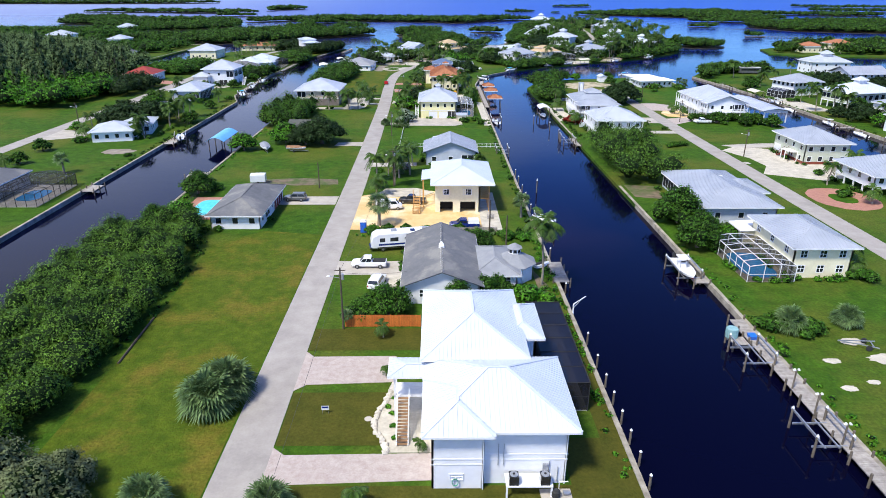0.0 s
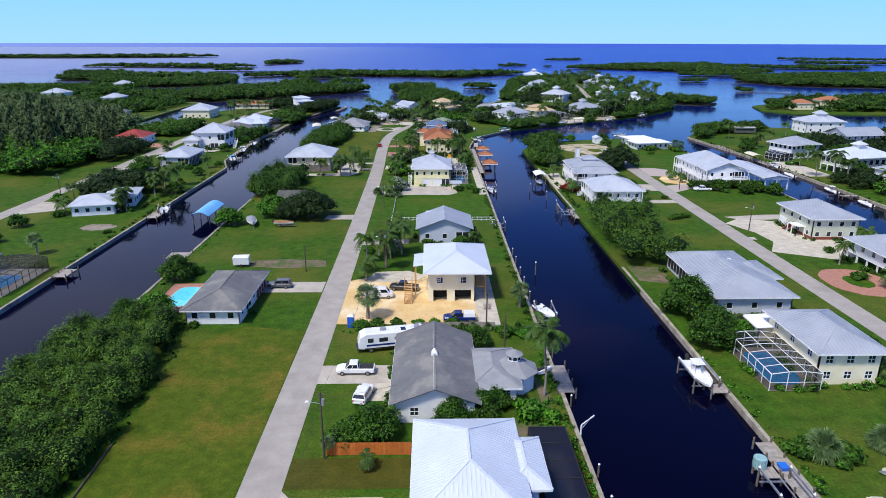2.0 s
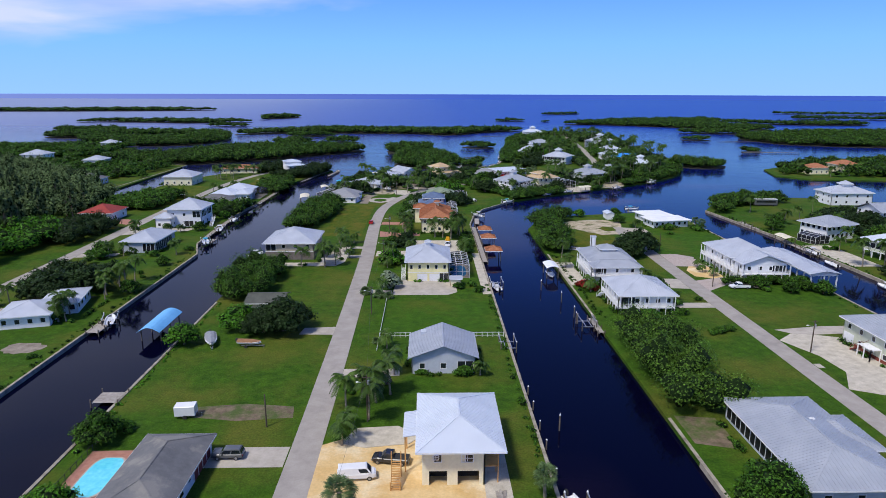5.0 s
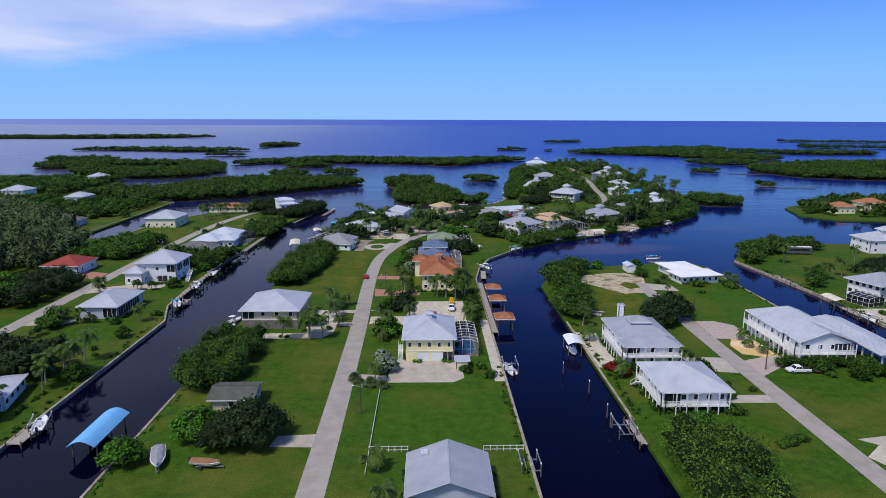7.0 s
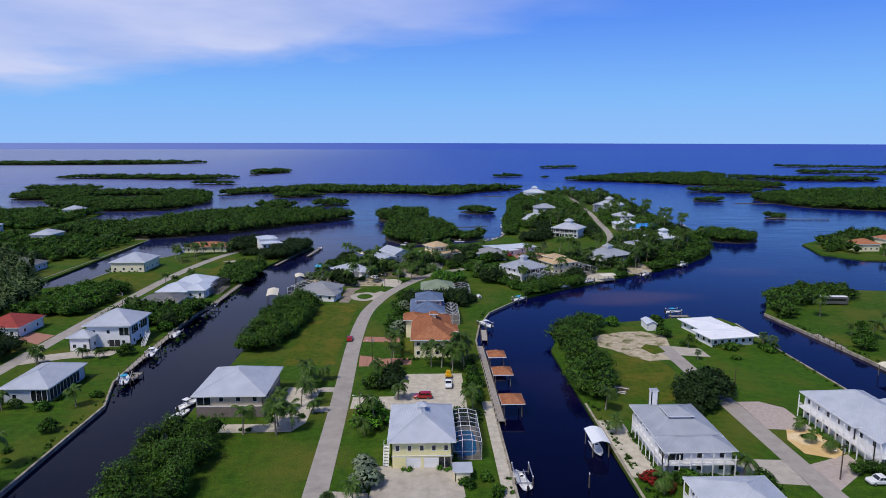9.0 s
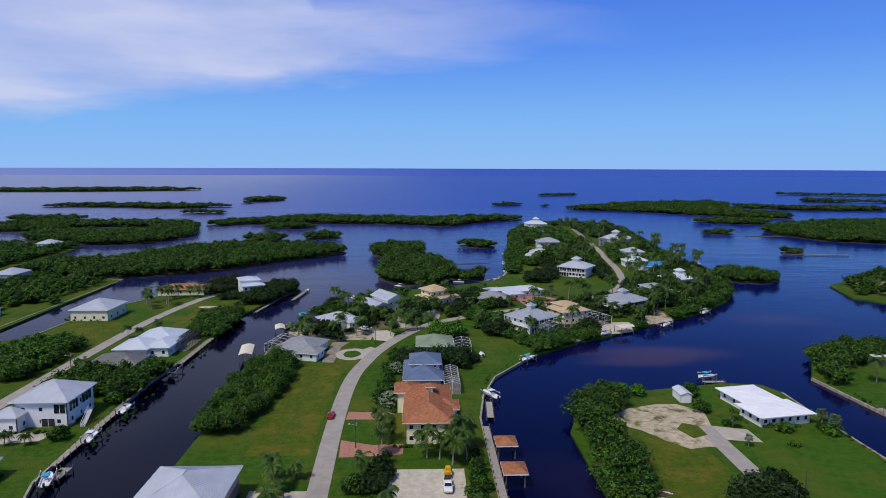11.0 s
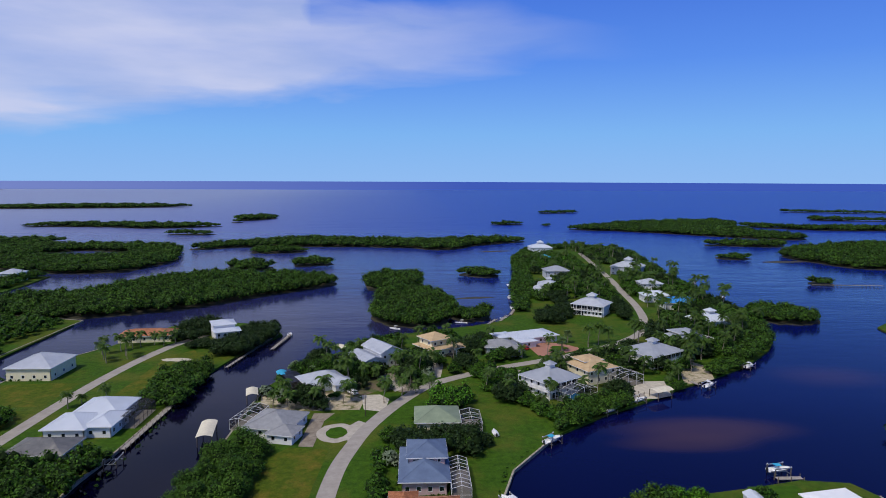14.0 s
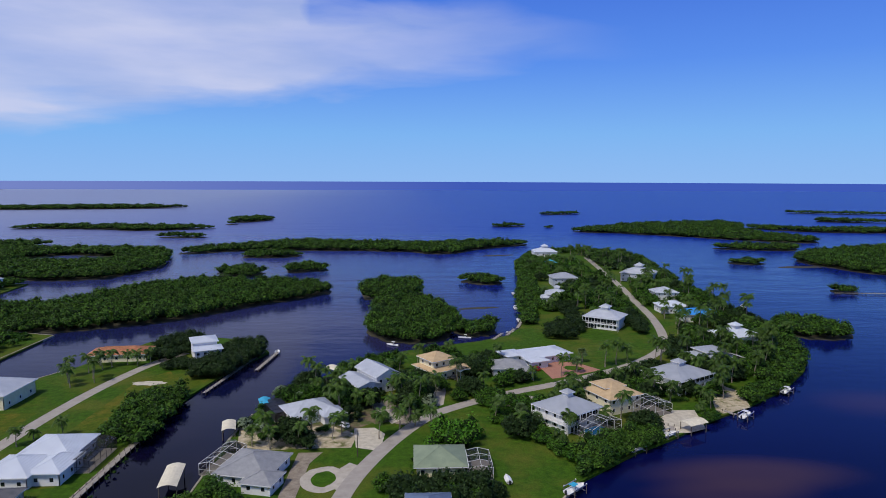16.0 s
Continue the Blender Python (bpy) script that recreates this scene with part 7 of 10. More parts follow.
        part("jack_stand", Geo().beam((0, 0.6 * L, -0.45), (0, 0.6 * L, 0.1), 0.08), METAL, t)
    part("outboard_motor", Geo().loft([[(-0.16, -0.5 * L - 0.1, 0.1), (0.16, -0.5 * L - 0.1, 0.1), (0.16, -0.5 * L - 0.3, 0.1), (-0.16, -0.5 * L - 0.3, 0.1)],
                                       [(-0.22, -0.5 * L - 0.05, 0.9), (0.22, -0.5 * L - 0.05, 0.9), (0.22, -0.5 * L - 0.6, 0.9), (-0.22, -0.5 * L - 0.6, 0.9)],
                                       [(-0.16, -0.5 * L - 0.1, 1.3), (0.16, -0.5 * L - 0.1, 1.3), (0.16, -0.5 * L - 0.5, 1.3), (-0.16, -0.5 * L - 0.5, 1.3)]]), RUBBER, t)
    return t


for y in (91, 94.2, 97.4, 100.6, 104, 107.4, 111.6, 117.0, 132, 146, 170, 178, 184, 191, 197):
    mooring_pile(16.1, y, 0.9)
for x, y in ((19.4, 183.8), (33.6, 251.0), (33.9, 234.7), (34.4, 239.0), (30.0, 262)):
    mooring_pile(x, y, 2.0, "tall white-capped mooring pile standing in the canal")
dock(37.8, 88, 37.8, 122, 1.9, 0.12)
for x, y in ((37.0, 105.6), (37.0, 101.0), (37.0, 96.0)):
    t = thing("dock_lamp", (x, y, 0), "dark dock lamp post with twin white heads", "lamp")
    part("pole", Geo().tube([(0, 0, -2), (0, 0, 2.6)], [0.11, 0.09], 8), PILEW, t)
    for s in (-1, 1):
        part("lamp_head", Geo().loft([[(s * 0.28 - 0.14, -0.12, 2.6), (s * 0.28 + 0.14, -0.12, 2.6), (s * 0.28 + 0.14, 0.12, 2.6), (s * 0.28 - 0.14, 0.12, 2.6)], [(s * 0.22 - 0.08, -0.08, 2.8), (s * 0.22 + 0.08, -0.08, 2.8), (s * 0.22 + 0.08, 0.08, 2.8), (s * 0.22 - 0.08, 0.08, 2.8)]]), PVC, t)
boat_lift(35.6, 112.8, 0, 3.6, 4.6)
boat_lift(35.6, 97.6, 0, 3.6, 4.6)
t = thing("water_tank", (35.0, 117.2, 0.15), "pale green ribbed barrel on the dock", "barrel")
dock(36.6, 116.2, 34.4, 116.2, 2.0, 0.12)
part("barrel", Geo().tube([(0, 0, 0), (0, 0, 0.05), (0, 0, 1.3), (0, 0, 1.36)], [0.68, 0.72, 0.72, 0.66], 14), surf("pale_green_plastic", lin(150, 186, 186), lin(128, 166, 168), 2, 0.5), t)
for k in range(14):
    a = k * math.pi / 7
    part("rib", Geo().beam((0.74 * math.cos(a), 0.74 * math.sin(a), 0.05), (0.74 * math.cos(a), 0.74 * math.sin(a), 1.3), 0.06), surf("pale_green_plastic", lin(150, 186, 186)), t)
t = thing("storage_tub", (37.6, 116.8, 0.18), "bright blue plastic tub on the dock", "tub")
part("tub", Geo().loft([[(-0.4, -0.5, 0), (0.4, -0.5, 0), (0.4, 0.5, 0), (-0.4, 0.5, 0)], [(-0.5, -0.6, 0.5), (0.5, -0.6, 0.5), (0.5, 0.6, 0.5), (-0.5, 0.6, 0.5)]]), surf("blue_plastic", lin(50, 120, 220), lin(40, 100, 200), 2, 0.4), t)
boat_lift(36.2, 138, 0, 3.6, 6.0, "boat lift holding a motorboat over the canal")
boat(36.2, 138.0, 0.3, 180, 8.4, 2.7, "red", "ttop", "white and red motorboat with a hardtop on a lift")
dock(37.6, 133.5, 37.6, 136, 2.2, 0.12)
boat_lift(17.4, 160.6, 0, 3.2, 5.2, "boat lift holding a white motorboat")
boat(17.4, 160.6, 0.3, 200, 6.4, 2.3, "white", "", "white open motorboat on a lift")
boat_lift(14.9, 219.2, 0, 3.4, 4.6)
boat_lift(35.9, 232.0, 0, 3.4, 5.0)
dock(37.9, 236, 37.9, 226, 1.4, 0.12)
boat(17.0, 264.5, -0.9, 12, 7.0, 2.4, "white", "", "white open motorboat moored at the seawall")
boat_lift(17.2, 264.6, 0, 3.4, 5.4, "boat lift with slim piles beside the seawall")
t = thing("jet_ski", (13.6, 139.8, 0.15, 0, 0, -60), "white and red personal watercraft on the bank", "jet ski")
part("hull", Geo().loft([[(-0.5, -1.4, 0.2), (0.5, -1.4, 0.2), (0.5, -1.4, 0.6), (-0.5, -1.4, 0.6)], [(-0.6, 0, 0.15), (0.6, 0, 0.15), (0.55, 0, 0.7), (-0.55, 0, 0.7)], [(-0.1, 1.5, 0.35), (0.1, 1.5, 0.35), (0.1, 1.5, 0.65), (-0.1, 1.5, 0.65)]]), GELCOAT, t)
part("seat", Geo().loft([[(-0.25, -1.2, 0.6), (0.25, -1.2, 0.6), (0.2, -1.2, 0.9), (-0.2, -1.2, 0.9)], [(-0.22, 0.1, 0.7), (0.22, 0.1, 0.7), (0.18, 0.1, 0.95), (-0.18, 0.1, 0.95)]]), RUBBER, t)
part("handlebar", Geo().beam((-0.4, 0.4, 1.1), (0.4, 0.4, 1.1), 0.06), RUBBER, t)
dock(15.9, 134, 15.9, 142, 2.4, 0.14)
t = thing("davit", (15.6, 124.0, 0), "white boat davit arm over the canal", "davit")
part("post", Geo().tube([(0, 0, 0), (0, 0, 1.5)], [0.12, 0.1], 8), PVC, t)
part("arm", Geo().beam((0, 0, 1.5), (1.9, 1.2, 2.1), 0.12), PVC, t)
part("strut", Geo().beam((0, 0, 0.9), (1.2, 0.75, 1.85), 0.08), PVC, t)

# terracotta-roofed boathouses and their walkway
dock(16.2, 290, 16.2, 346, 1.7, 0.12, planks=False, label="long pale concrete walkway along the water")
for cy, w in ((297.0, 5.2), (316.4, 5.0), (330.6, 4.8)):
    t = thing("boathouse", (19.6, cy, 0), "open boathouse with a terracotta tile roof over the water", "boathouse", "boathouses")
    for sx in (-1, 1):
        for sy in (-1, 1):
            part("post", Geo().beam((sx * w * 0.42, sy * w * 0.46, -2), (sx * w * 0.42, sy * w * 0.46, 2.7), 0.22), PILEW, t)
    roof_into(t, -w / 2 - 0.3, w / 2 + 0.3, -w / 2 - 0.6, w / 2 + 0.6, 2.7, "hip", 24, ROOF_TILE, 0.35)
boat(20.0, 369, 0.2, 30, 7.5, 2.5, "white", "ttop", "white motorboat with a hardtop on a lift")
boat_lift(20.0, 369, 30, 3.4, 5.0, "boat lift holding a white motorboat")
dock(18.2, 352, 19.0, 364, 1.8, 0.12, planks=False, label="pale concrete walkway along the water")
boat(38.0, 405.5, 0.2, -50, 7.4, 2.5, "white", "bimini", "white motorboat with an aqua canvas top")
boat_lift(38.0, 405.5, -50, 3.4, 5.0, "boat lift holding a white motorboat")
t = boat(21.5, 411.5, 0.0, 5, 4.2, 1.9, "white", "", "white upturned dinghy lying on the lawn", cover="white")

# blue canopy boathouse by the west canal
t = thing("boat_canopy", (-66.4, 230.6, -1.9), "sky-blue arched fabric boat canopy on piles", "canopy")
arc = [(-2.6 + 5.2 * k / 8, 4.0 + 1.15 * math.sin(math.pi * k / 8) - 0.3) for k in range(9)]
ring = lambda yy: [(x, yy, z) for x, z in arc] + [(x, yy, z - 0.05) for x, z in reversed(arc)]
part("fabric", Geo().loft([ring(-7), ring(7)]), surf("blue_canopy_fabric", lin(120, 186, 236), lin(104, 172, 226), 0.6, 0.6, fine=3), t)
for sx in (-1, 1):
    for yy in (-5.5, 0, 5.5):
        part("post", Geo().tube([(sx * 2.2, yy, -2), (sx * 2.2, yy, 3.9)], [0.15, 0.14], 8), PILEW, t)
    part("beam", Geo().beam((sx * 2.2, -6.6, 3.8), (sx * 2.2, 6.6, 3.8), 0.12), METAL, t)
boat(-51.6, 221.6, 0.45, 200, 7.4, 2.6, "white", "ttop", "motorboat with a white hardtop under a grey cover on a trailer", cover="grey", trailer=True)
boat(-42.4, 219.6, 0.45, -100, 5.4, 2.0, "brown", "", "open boat under a tan tarpaulin on a trailer", cover="brown", trailer=True)
# west canal
for x, y, l in ((-81.3, 184, 5), (-81.3, 231, 6), (-84.6, 322, 6)):
    dock(x, y - l / 2, x, y + l / 2, 2.6, 0.12, planks=False)
for x, y, yaw, b, tp, lab in ((-80.6, 235.5, 20, "white", "", "white open motorboat on a lift"), (-85.4, 318.5, 20, "white", "bimini", "white motorboat with an aqua canvas top"),
                         (-87.0, 341, 5, "white", "ttop", "white cabin motorboat on a lift"), (-87.0, 360, 0, "white", "", "white open motorboat on a lift"), (-62.6, 303.5, -25, "white", "ttop", "white motorboat moored at the bank"),
                         (-62.4, 297, -25, "blue", "", "small blue and white open boat")):
    boat(x, y, 0.18 if x < -70 else -0.95, yaw, 6.6, 2.4, b, tp, lab)
    if x < -70:
        boat_lift(x, y, yaw, 3.2, 4.8, "boat lift holding a motorboat")
dock(-88.4, 326, -89.4, 366, 1.5, 0.12, planks=False, label="long timber dock along the canal bank")
dock(-87.6, 404, -87.0, 440, 1.5, 0.12, planks=False, label="long pale timber dock along the canal bank")
dock(-69, 512, -66, 540, 1.6, 0.12, planks=False, label="pale timber pier at the point")
boat_lift(-86.4, 396, 0)
boat(-66.8, 542, -0.95, 10, 6.4, 2.3, "white", "", "white open motorboat by the pier")
CANVAS = surf("cream_canopy_fabric", lin(226, 218, 196), lin(206, 198, 176), 0.8, 0.7, fine=3)
for x, y, yaw, mat, w, l, lab in ((-66.2, 412.5, 10, CANVAS, 4.8, 13.0, "cream arched boat canopy over the canal"), (-61.2, 446, 15, CANVAS, 4.2, 8.0, "cream arched boat canopy over the canal"), (-55.0, 467.5, 20, ANTIFOUL["aqua"], 4.0, 7.0, "aqua arched boat canopy over the canal"),
                             (-35.5, 506, 40, CANVAS, 4.6, 8.0, "cream arched boat canopy over the water"), (86, 444, -65, CANVAS, 5.0, 8.0, "cream arched boat canopy over the water"), (35.6, 277, 0, surf("white_canopy_fabric", lin(236, 238, 242), lin(220, 224, 230), 0.8, 0.6), 4.0, 7.4, "white boat canopy over the canal"),
                             (131.6, 316, 0, CANVAS, 4.4, 8.0, "cream boat canopy over the canal")):
    t = thing("boat_canopy", (x, y, 0, 0, 0, yaw), lab, "canopy", "boat canopies")
    arc = [(-w / 2 + w * k / 6, 2.6 + 0.6 * math.sin(math.pi * k / 6)) for k in range(7)]
    part("fabric", Geo().loft([[(a, yy, z) for a, z in arc] + [(a, yy, z - 0.06) for a, z in reversed(arc)] for yy in (-l / 2, l / 2)]), mat, t)
    for sx in (-1, 1):
        for sy in (-0.42, 0.42):
            part("post", Geo().tube([(sx * w * 0.43, sy * l, -2), (sx * w * 0.43, sy * l, 2.6)], [0.14, 0.13], 8), PILEW, t)
boat(35.6, 277, -0.95, 180, 6.6, 2.3, "white", "", "white open motorboat under the canopy")
LIFTED = {(95, 384), (62.4, 429), (108.5, 454), (137, 478), (76, 439), (132.2, 300), (131.8, 228)}
for x, y, yaw, tp in ((132.2, 300, 0, "ttop"), (131.8, 288, 0, ""), (131.8, 262, 0, "ttop"), (131.6, 244, 0, ""), (131.8, 228, 0, "ttop"), (95, 384, -80, "bimini"), (62.4, 429, -60, ""), (108.5, 454, -50, "ttop"), (137, 478, -50, "ttop"), (76, 439, -60, ""),
                  (56, 606, 0, ""), (59.5, 640, 0, "ttop"), (66, 690, 0, ""), (205, 640, -10, "ttop"), (212, 700, -10, ""), (214, 780, -10, "ttop"), (-14, 553, 60, "ttop"), (22, 566, 80, "ttop"), (48, 576, 80, "")):
    boat(x, y, 0.18 if (x, y) in LIFTED else -0.95, yaw, 6.8, 2.4, "white", tp, "white motorboat on a lift by the shore" if (x, y) in LIFTED else "white motorboat moored by the shore")
for x, y, yaw in ((95, 384, -80), (62.4, 429, -60), (108.5, 454, -50), (137, 478, -50), (76, 439, -60), (132.2, 300, 0), (131.8, 228, 0)):
    boat_lift(x, y, yaw, 3.2, 4.8, "boat lift holding a white motorboat")
for x0, y0, x1, y1 in ((78, 440, 80, 447), (106, 456, 104, 460), (136, 480, 133, 485), (36, 560, 42, 572), (44, 568, 50, 582), (52, 584, 57, 600), (92, 380, 99, 380), (134, 341, 134, 356), (129, 252, 134, 252), (132.6, 300, 132.6, 318)):
    dock(x0, y0, x1, y1, 1.6, 0.12, planks=False)

patch([(-43, 80), (-24.9, 80), (-24.9, 155), (-36, 157), (-43.5, 150), (-42.5, 125)], DRYGRASS, "rough olive grass of an empty lot", "grass", 0.015, "rough_grass")
patch(rect(-19.8, -8.9, 96.4, 105.4), OLIVELAWN, "thin olive front lawn", "lawn", 0.02, "lawn")
patch(rect(-19.8, -4.6, 114.4, 119.9), OLIVELAWN, "thin olive side lawn", "lawn", 0.02, "lawn")
patch(rect(-19.8, 15.0, 80, 90.8), OLIVELAWN, "thin olive lawn", "lawn", 0.02, "lawn")
patch(rect(8.8, 15.0, 90.8, 97.4), OLIVELAWN, "thin olive lawn", "lawn", 0.02, "lawn")
patch(rect(-13.4, 13.0, 226, 251.5), LAWN, "striped mown lawn", "lawn", 0.02, "lawn")


# ---- vehicles ----
PAINT = {"white": surf("white_car_paint", lin(236, 236, 236), lin(226, 226, 228), 0.6, 0.25, coat=0.6), "blue": surf("dark_blue_car_paint", lin(24, 44, 120), lin(20, 38, 106), 0.6, 0.25, coat=0.6),
         "grey": surf("grey_car_paint", lin(96, 98, 100), lin(80, 82, 84), 0.6, 0.3, coat=0.5), "red": surf("red_car_paint", lin(176, 24, 26), lin(156, 20, 22), 0.6, 0.25, coat=0.6),
         "black": surf("black_car_paint", (0.02, 0.02, 0.022, 1), (0.026, 0.026, 0.03, 1), 0.6, 0.25, coat=0.6), "yellow": surf("yellow_machine_paint", lin(232, 178, 30), lin(212, 158, 24), 0.6, 0.4)}
RIM = surf("alloy_rim", lin(180, 182, 186), lin(150, 152, 156), 2, 0.35, metal=0.8)
LAMP_R = surf("red_lamp_glass", lin(170, 16, 16), lin(150, 12, 12), 2, 0.2)
LAMP_W = surf("clear_lamp_glass", lin(226, 230, 236), lin(206, 210, 216), 2, 0.15)
tyre_mesh = part_mesh("tyre", Geo().tube([(-0.12, 0, 0), (-0.10, 0, 0), (0.10, 0, 0), (0.12, 0, 0)], [0.29, 0.36, 0.36, 0.29], 16), RUBBER)
rim_mesh = part_mesh("rim", Geo().tube([(-0.125, 0, 0), (0.125, 0, 0)], [0.21, 0.21], 12), RIM)


def section(y, w, z0, z1, r=0.12):
    return [(-w / 2 + r, y, z0), (w / 2 - r, y, z0), (w / 2, y, z0 + r), (w / 2, y, z1 - r), (w / 2 - r, y, z1), (-w / 2 + r, y, z1), (-w / 2, y, z1 - r), (-w / 2, y, z0 + r)]


def vehicle(kind, paint, x, y, yaw, label, category="car"):
    """Front towards +y."""
    L, W, H, name = {"pickup": (5.7, 1.98, 1.85, "pickup_truck"), "suv": (4.8, 1.9, 1.75, "suv"), "van": (5.6, 2.0, 2.1, "van"), "sedan": (4.6, 1.8, 1.45, "car")}[kind]
    t = thing(name, (x, y, 0.05, 0, 0, yaw), label, category)
    m = PAINT[paint]
    belt = {"pickup": 1.1, "suv": 1.05, "van": 1.2, "sedan": 0.92}[kind]
    f, b = L / 2, -L / 2
    rings = [section(b, W * 0.9, 0.45, belt - 0.06), section(b + 0.12, W, 0.36, belt), section(f - 0.9, W, 0.34, belt), section(f - 0.25, W * 0.95, 0.36, belt - 0.1), section(f, W * 0.82, 0.45, belt - 0.24)]
    part("body", Geo().loft(rings), m, t)
    c0, c1 = {"pickup": (-0.55, 1.55), "suv": (b + 0.1, 1.15), "van": (b + 0.06, 2.2), "sedan": (b + 0.75, 1.05)}[kind]
    slope_b = {"pickup": 0.15, "suv": 0.3, "van": 0.1, "sedan": 0.7}[kind]
    slope_f = {"van": 0.75}.get(kind, 0.8)
    lo, hi = [(-W / 2 + 0.06, belt - 0.02), (W / 2 - 0.06, belt - 0.02)], W / 2 - 0.22
    cab = Geo().loft([[(-W / 2 + 0.06, c0, belt - 0.03), (W / 2 - 0.06, c0, belt - 0.03), (W / 2 - 0.06, c1, belt - 0.03), (-W / 2 + 0.06, c1, belt - 0.03)],
                      [(-hi - 0.04, c0 + slope_b * 0.92, H - 0.07), (hi + 0.04, c0 + slope_b * 0.92, H - 0.07), (hi + 0.04, c1 - slope_f * 0.92, H - 0.07), (-hi - 0.04, c1 - slope_f * 0.92, H - 0.07)],
                      [(-hi + 0.1, c0 + slope_b + 0.12, H), (hi - 0.1, c0 + slope_b + 0.12, H), (hi - 0.1, c1 - slope_f - 0.1, H), (-hi + 0.1, c1 - slope_f - 0.1, H)]])
    part("cabin", cab, m, t)

    def at(u, v, side):          # a point on the cabin's flank, 6 mm proud
        y0, y1 = c0 + slope_b * 0.92 * v, c1 - slope_f * 0.92 * v
        w = (W / 2 - 0.06) * (1 - v) + (hi + 0.04) * v + 0.006
        return (side * w, y0 + (y1 - y0) * u, belt - 0.03 + (H - 0.04 - belt) * v)
    for side in (-1, 1):
        cuts = ((0.06, 0.48), (0.53, 0.94)) if kind != "van" else ((0.68, 0.95),)
        for u0, u1 in cuts:
            part("side_window", Geo().add([at(u0, 0.15, side), at(u1, 0.15, side), at(u1, 0.86, side), at(u0, 0.86, side)], [(0, 1, 2, 3) if side > 0 else (3, 2, 1, 0)]), GLASS, t)
    for y0, sl, nm, sg in ((c1, slope_f, "windshield", 1), (c0, slope_b, "rear_window", -1)):
        p = [(-(W / 2 - 0.14), y0 - sg * sl * 0.13 + sg * 0.008, belt + 0.09), (W / 2 - 0.14, y0 - sg * sl * 0.13 + sg * 0.008, belt + 0.09), (hi - 0.06, y0 - sg * sl * 0.84 + sg * 0.008, H - 0.14), (-hi + 0.06, y0 - sg * sl * 0.84 + sg * 0.008, H - 0.14)]
        part(nm, Geo().add(p, [(3, 2, 1, 0) if sg > 0 else (0, 1, 2, 3)]), GLASS, t)
    for sx in (-1, 1):
        for yy in (f - 0.95, b + 1.0):
            w = part("wheel", tyre_mesh, None, t)
            w.matrix_basis = pose(sx * (W / 2 - 0.1), yy, 0.36)
            part("rim", rim_mesh, None, w)
        part("headlight", Geo().box(sx * W * 0.33 - 0.16, sx * W * 0.33 + 0.16, f - 0.13, f + 0.005, belt - 0.42, belt - 0.28), LAMP_W, t)
        part("tail_light", Geo().box(sx * W * 0.4 - 0.08, sx * W * 0.4 + 0.08, b - 0.008, b + 0.1, belt - 0.4, belt - 0.1), LAMP_R, t)
        part("mirror", Geo().box(sx * (W / 2 + 0.1) - 0.1, sx * (W / 2 + 0.1) + 0.1, c1 - 0.55, c1 - 0.4, belt, belt + 0.16), m, t)
    part("bumper", Geo().box(-W * 0.42, W * 0.42, f - 0.08, f + 0.06, 0.42, 0.6), METAL if kind == "pickup" else m, t)
    part("bumper", Geo().box(-W * 0.42, W * 0.42, b - 0.06, b + 0.08, 0.42, 0.6), METAL if kind == "pickup" else m, t)
    if kind == "pickup":
        part("bed_liner", Geo().box(-W / 2 + 0.14, W / 2 - 0.14, b + 0.14, c0 - 0.1, belt - 0.02, belt + 0.008), RUBBER, t)
    return t


t = vehicle("pickup", "blue", 1.8, 158.6, 90, "dark blue pickup truck with a white bed cap", "pickup")
part("bed_cap", Geo().loft([[(-0.95, -2.8, 1.11), (0.95, -2.8, 1.11), (0.95, -0.65, 1.11), (-0.95, -0.65, 1.11)], [(-0.8, -2.65, 1.75), (0.8, -2.65, 1.75), (0.8, -0.7, 1.75), (-0.8, -0.7, 1.75)]]), PAINT["white"], t)
vehicle("pickup", "white", -14.6, 140.4, 90, "white crew-cab pickup truck on the apron", "pickup")
vehicle("suv", "white", -12.7, 133.4, -12, "white car with a dark sunroof by the house", "car")
vehicle("van", "white", -13.4, 169.6, -84, "white panel van on the sand", "van")
vehicle("pickup", "black", -8.6, 173.6, 80, "dark pickup truck parked on the sand", "pickup")
vehicle("suv", "grey", -33.8, 175.4, 90, "dark grey off-road car on the driveway", "car")
vehicle("suv", "grey", -12.4, 201.0, 60, "dark grey car parked under the palms", "car")
vehicle("sedan", "red", -27.0, 354.0, 0, "red car parked on the grass verge", "car")
vehicle("pickup", "white", 87.3, 260.2, 90, "white pickup truck hitched to a flat trailer", "pickup")
vehicle("pickup", "white", 4.4, 313.0, 180, "white work truck in the courtyard", "pickup")
vehicle("suv", "red", -2.6, 304.6, 90, "red car in the shell courtyard", "car")
vehicle("sedan", "red", 66.9, 157.4, 20, "red car beside the house", "car")
vehicle("suv", "white", -26.0, 450.0, 40, "white car in the gravel garden", "car")
vehicle("suv", "red", 47.4, 509.0, 30, "dark red car on the brick drive", "car")
vehicle("suv", "black", 12.0, 497.5, 60, "black car by the tan house", "car")
t = thing("flat_trailer", (93.4, 260.2, 0.05), "dark open flat trailer", "trailer")
part("deck", Geo().box(-2.2, 2.2, -1.0, 1.0, 0.55, 0.68), WOOD, t)
part("side_rail", Geo().box(-2.2, 2.2, -1.04, -1.0, 0.68, 0.95).box(-2.2, 2.2, 1.0, 1.04, 0.68, 0.95), DARK, t)
for xx in (-0.45, 0.45):
    for sy in (-1, 1):
        w = part("wheel", tyre_mesh, None, t)
        w.matrix_basis = pose(xx, sy * 1.15, 0.36, 0, 0, 90)
part("drawbar", Geo().beam((-2.2, 0, 0.58), (-3.4, 0, 0.5), 0.1), DARK, t)
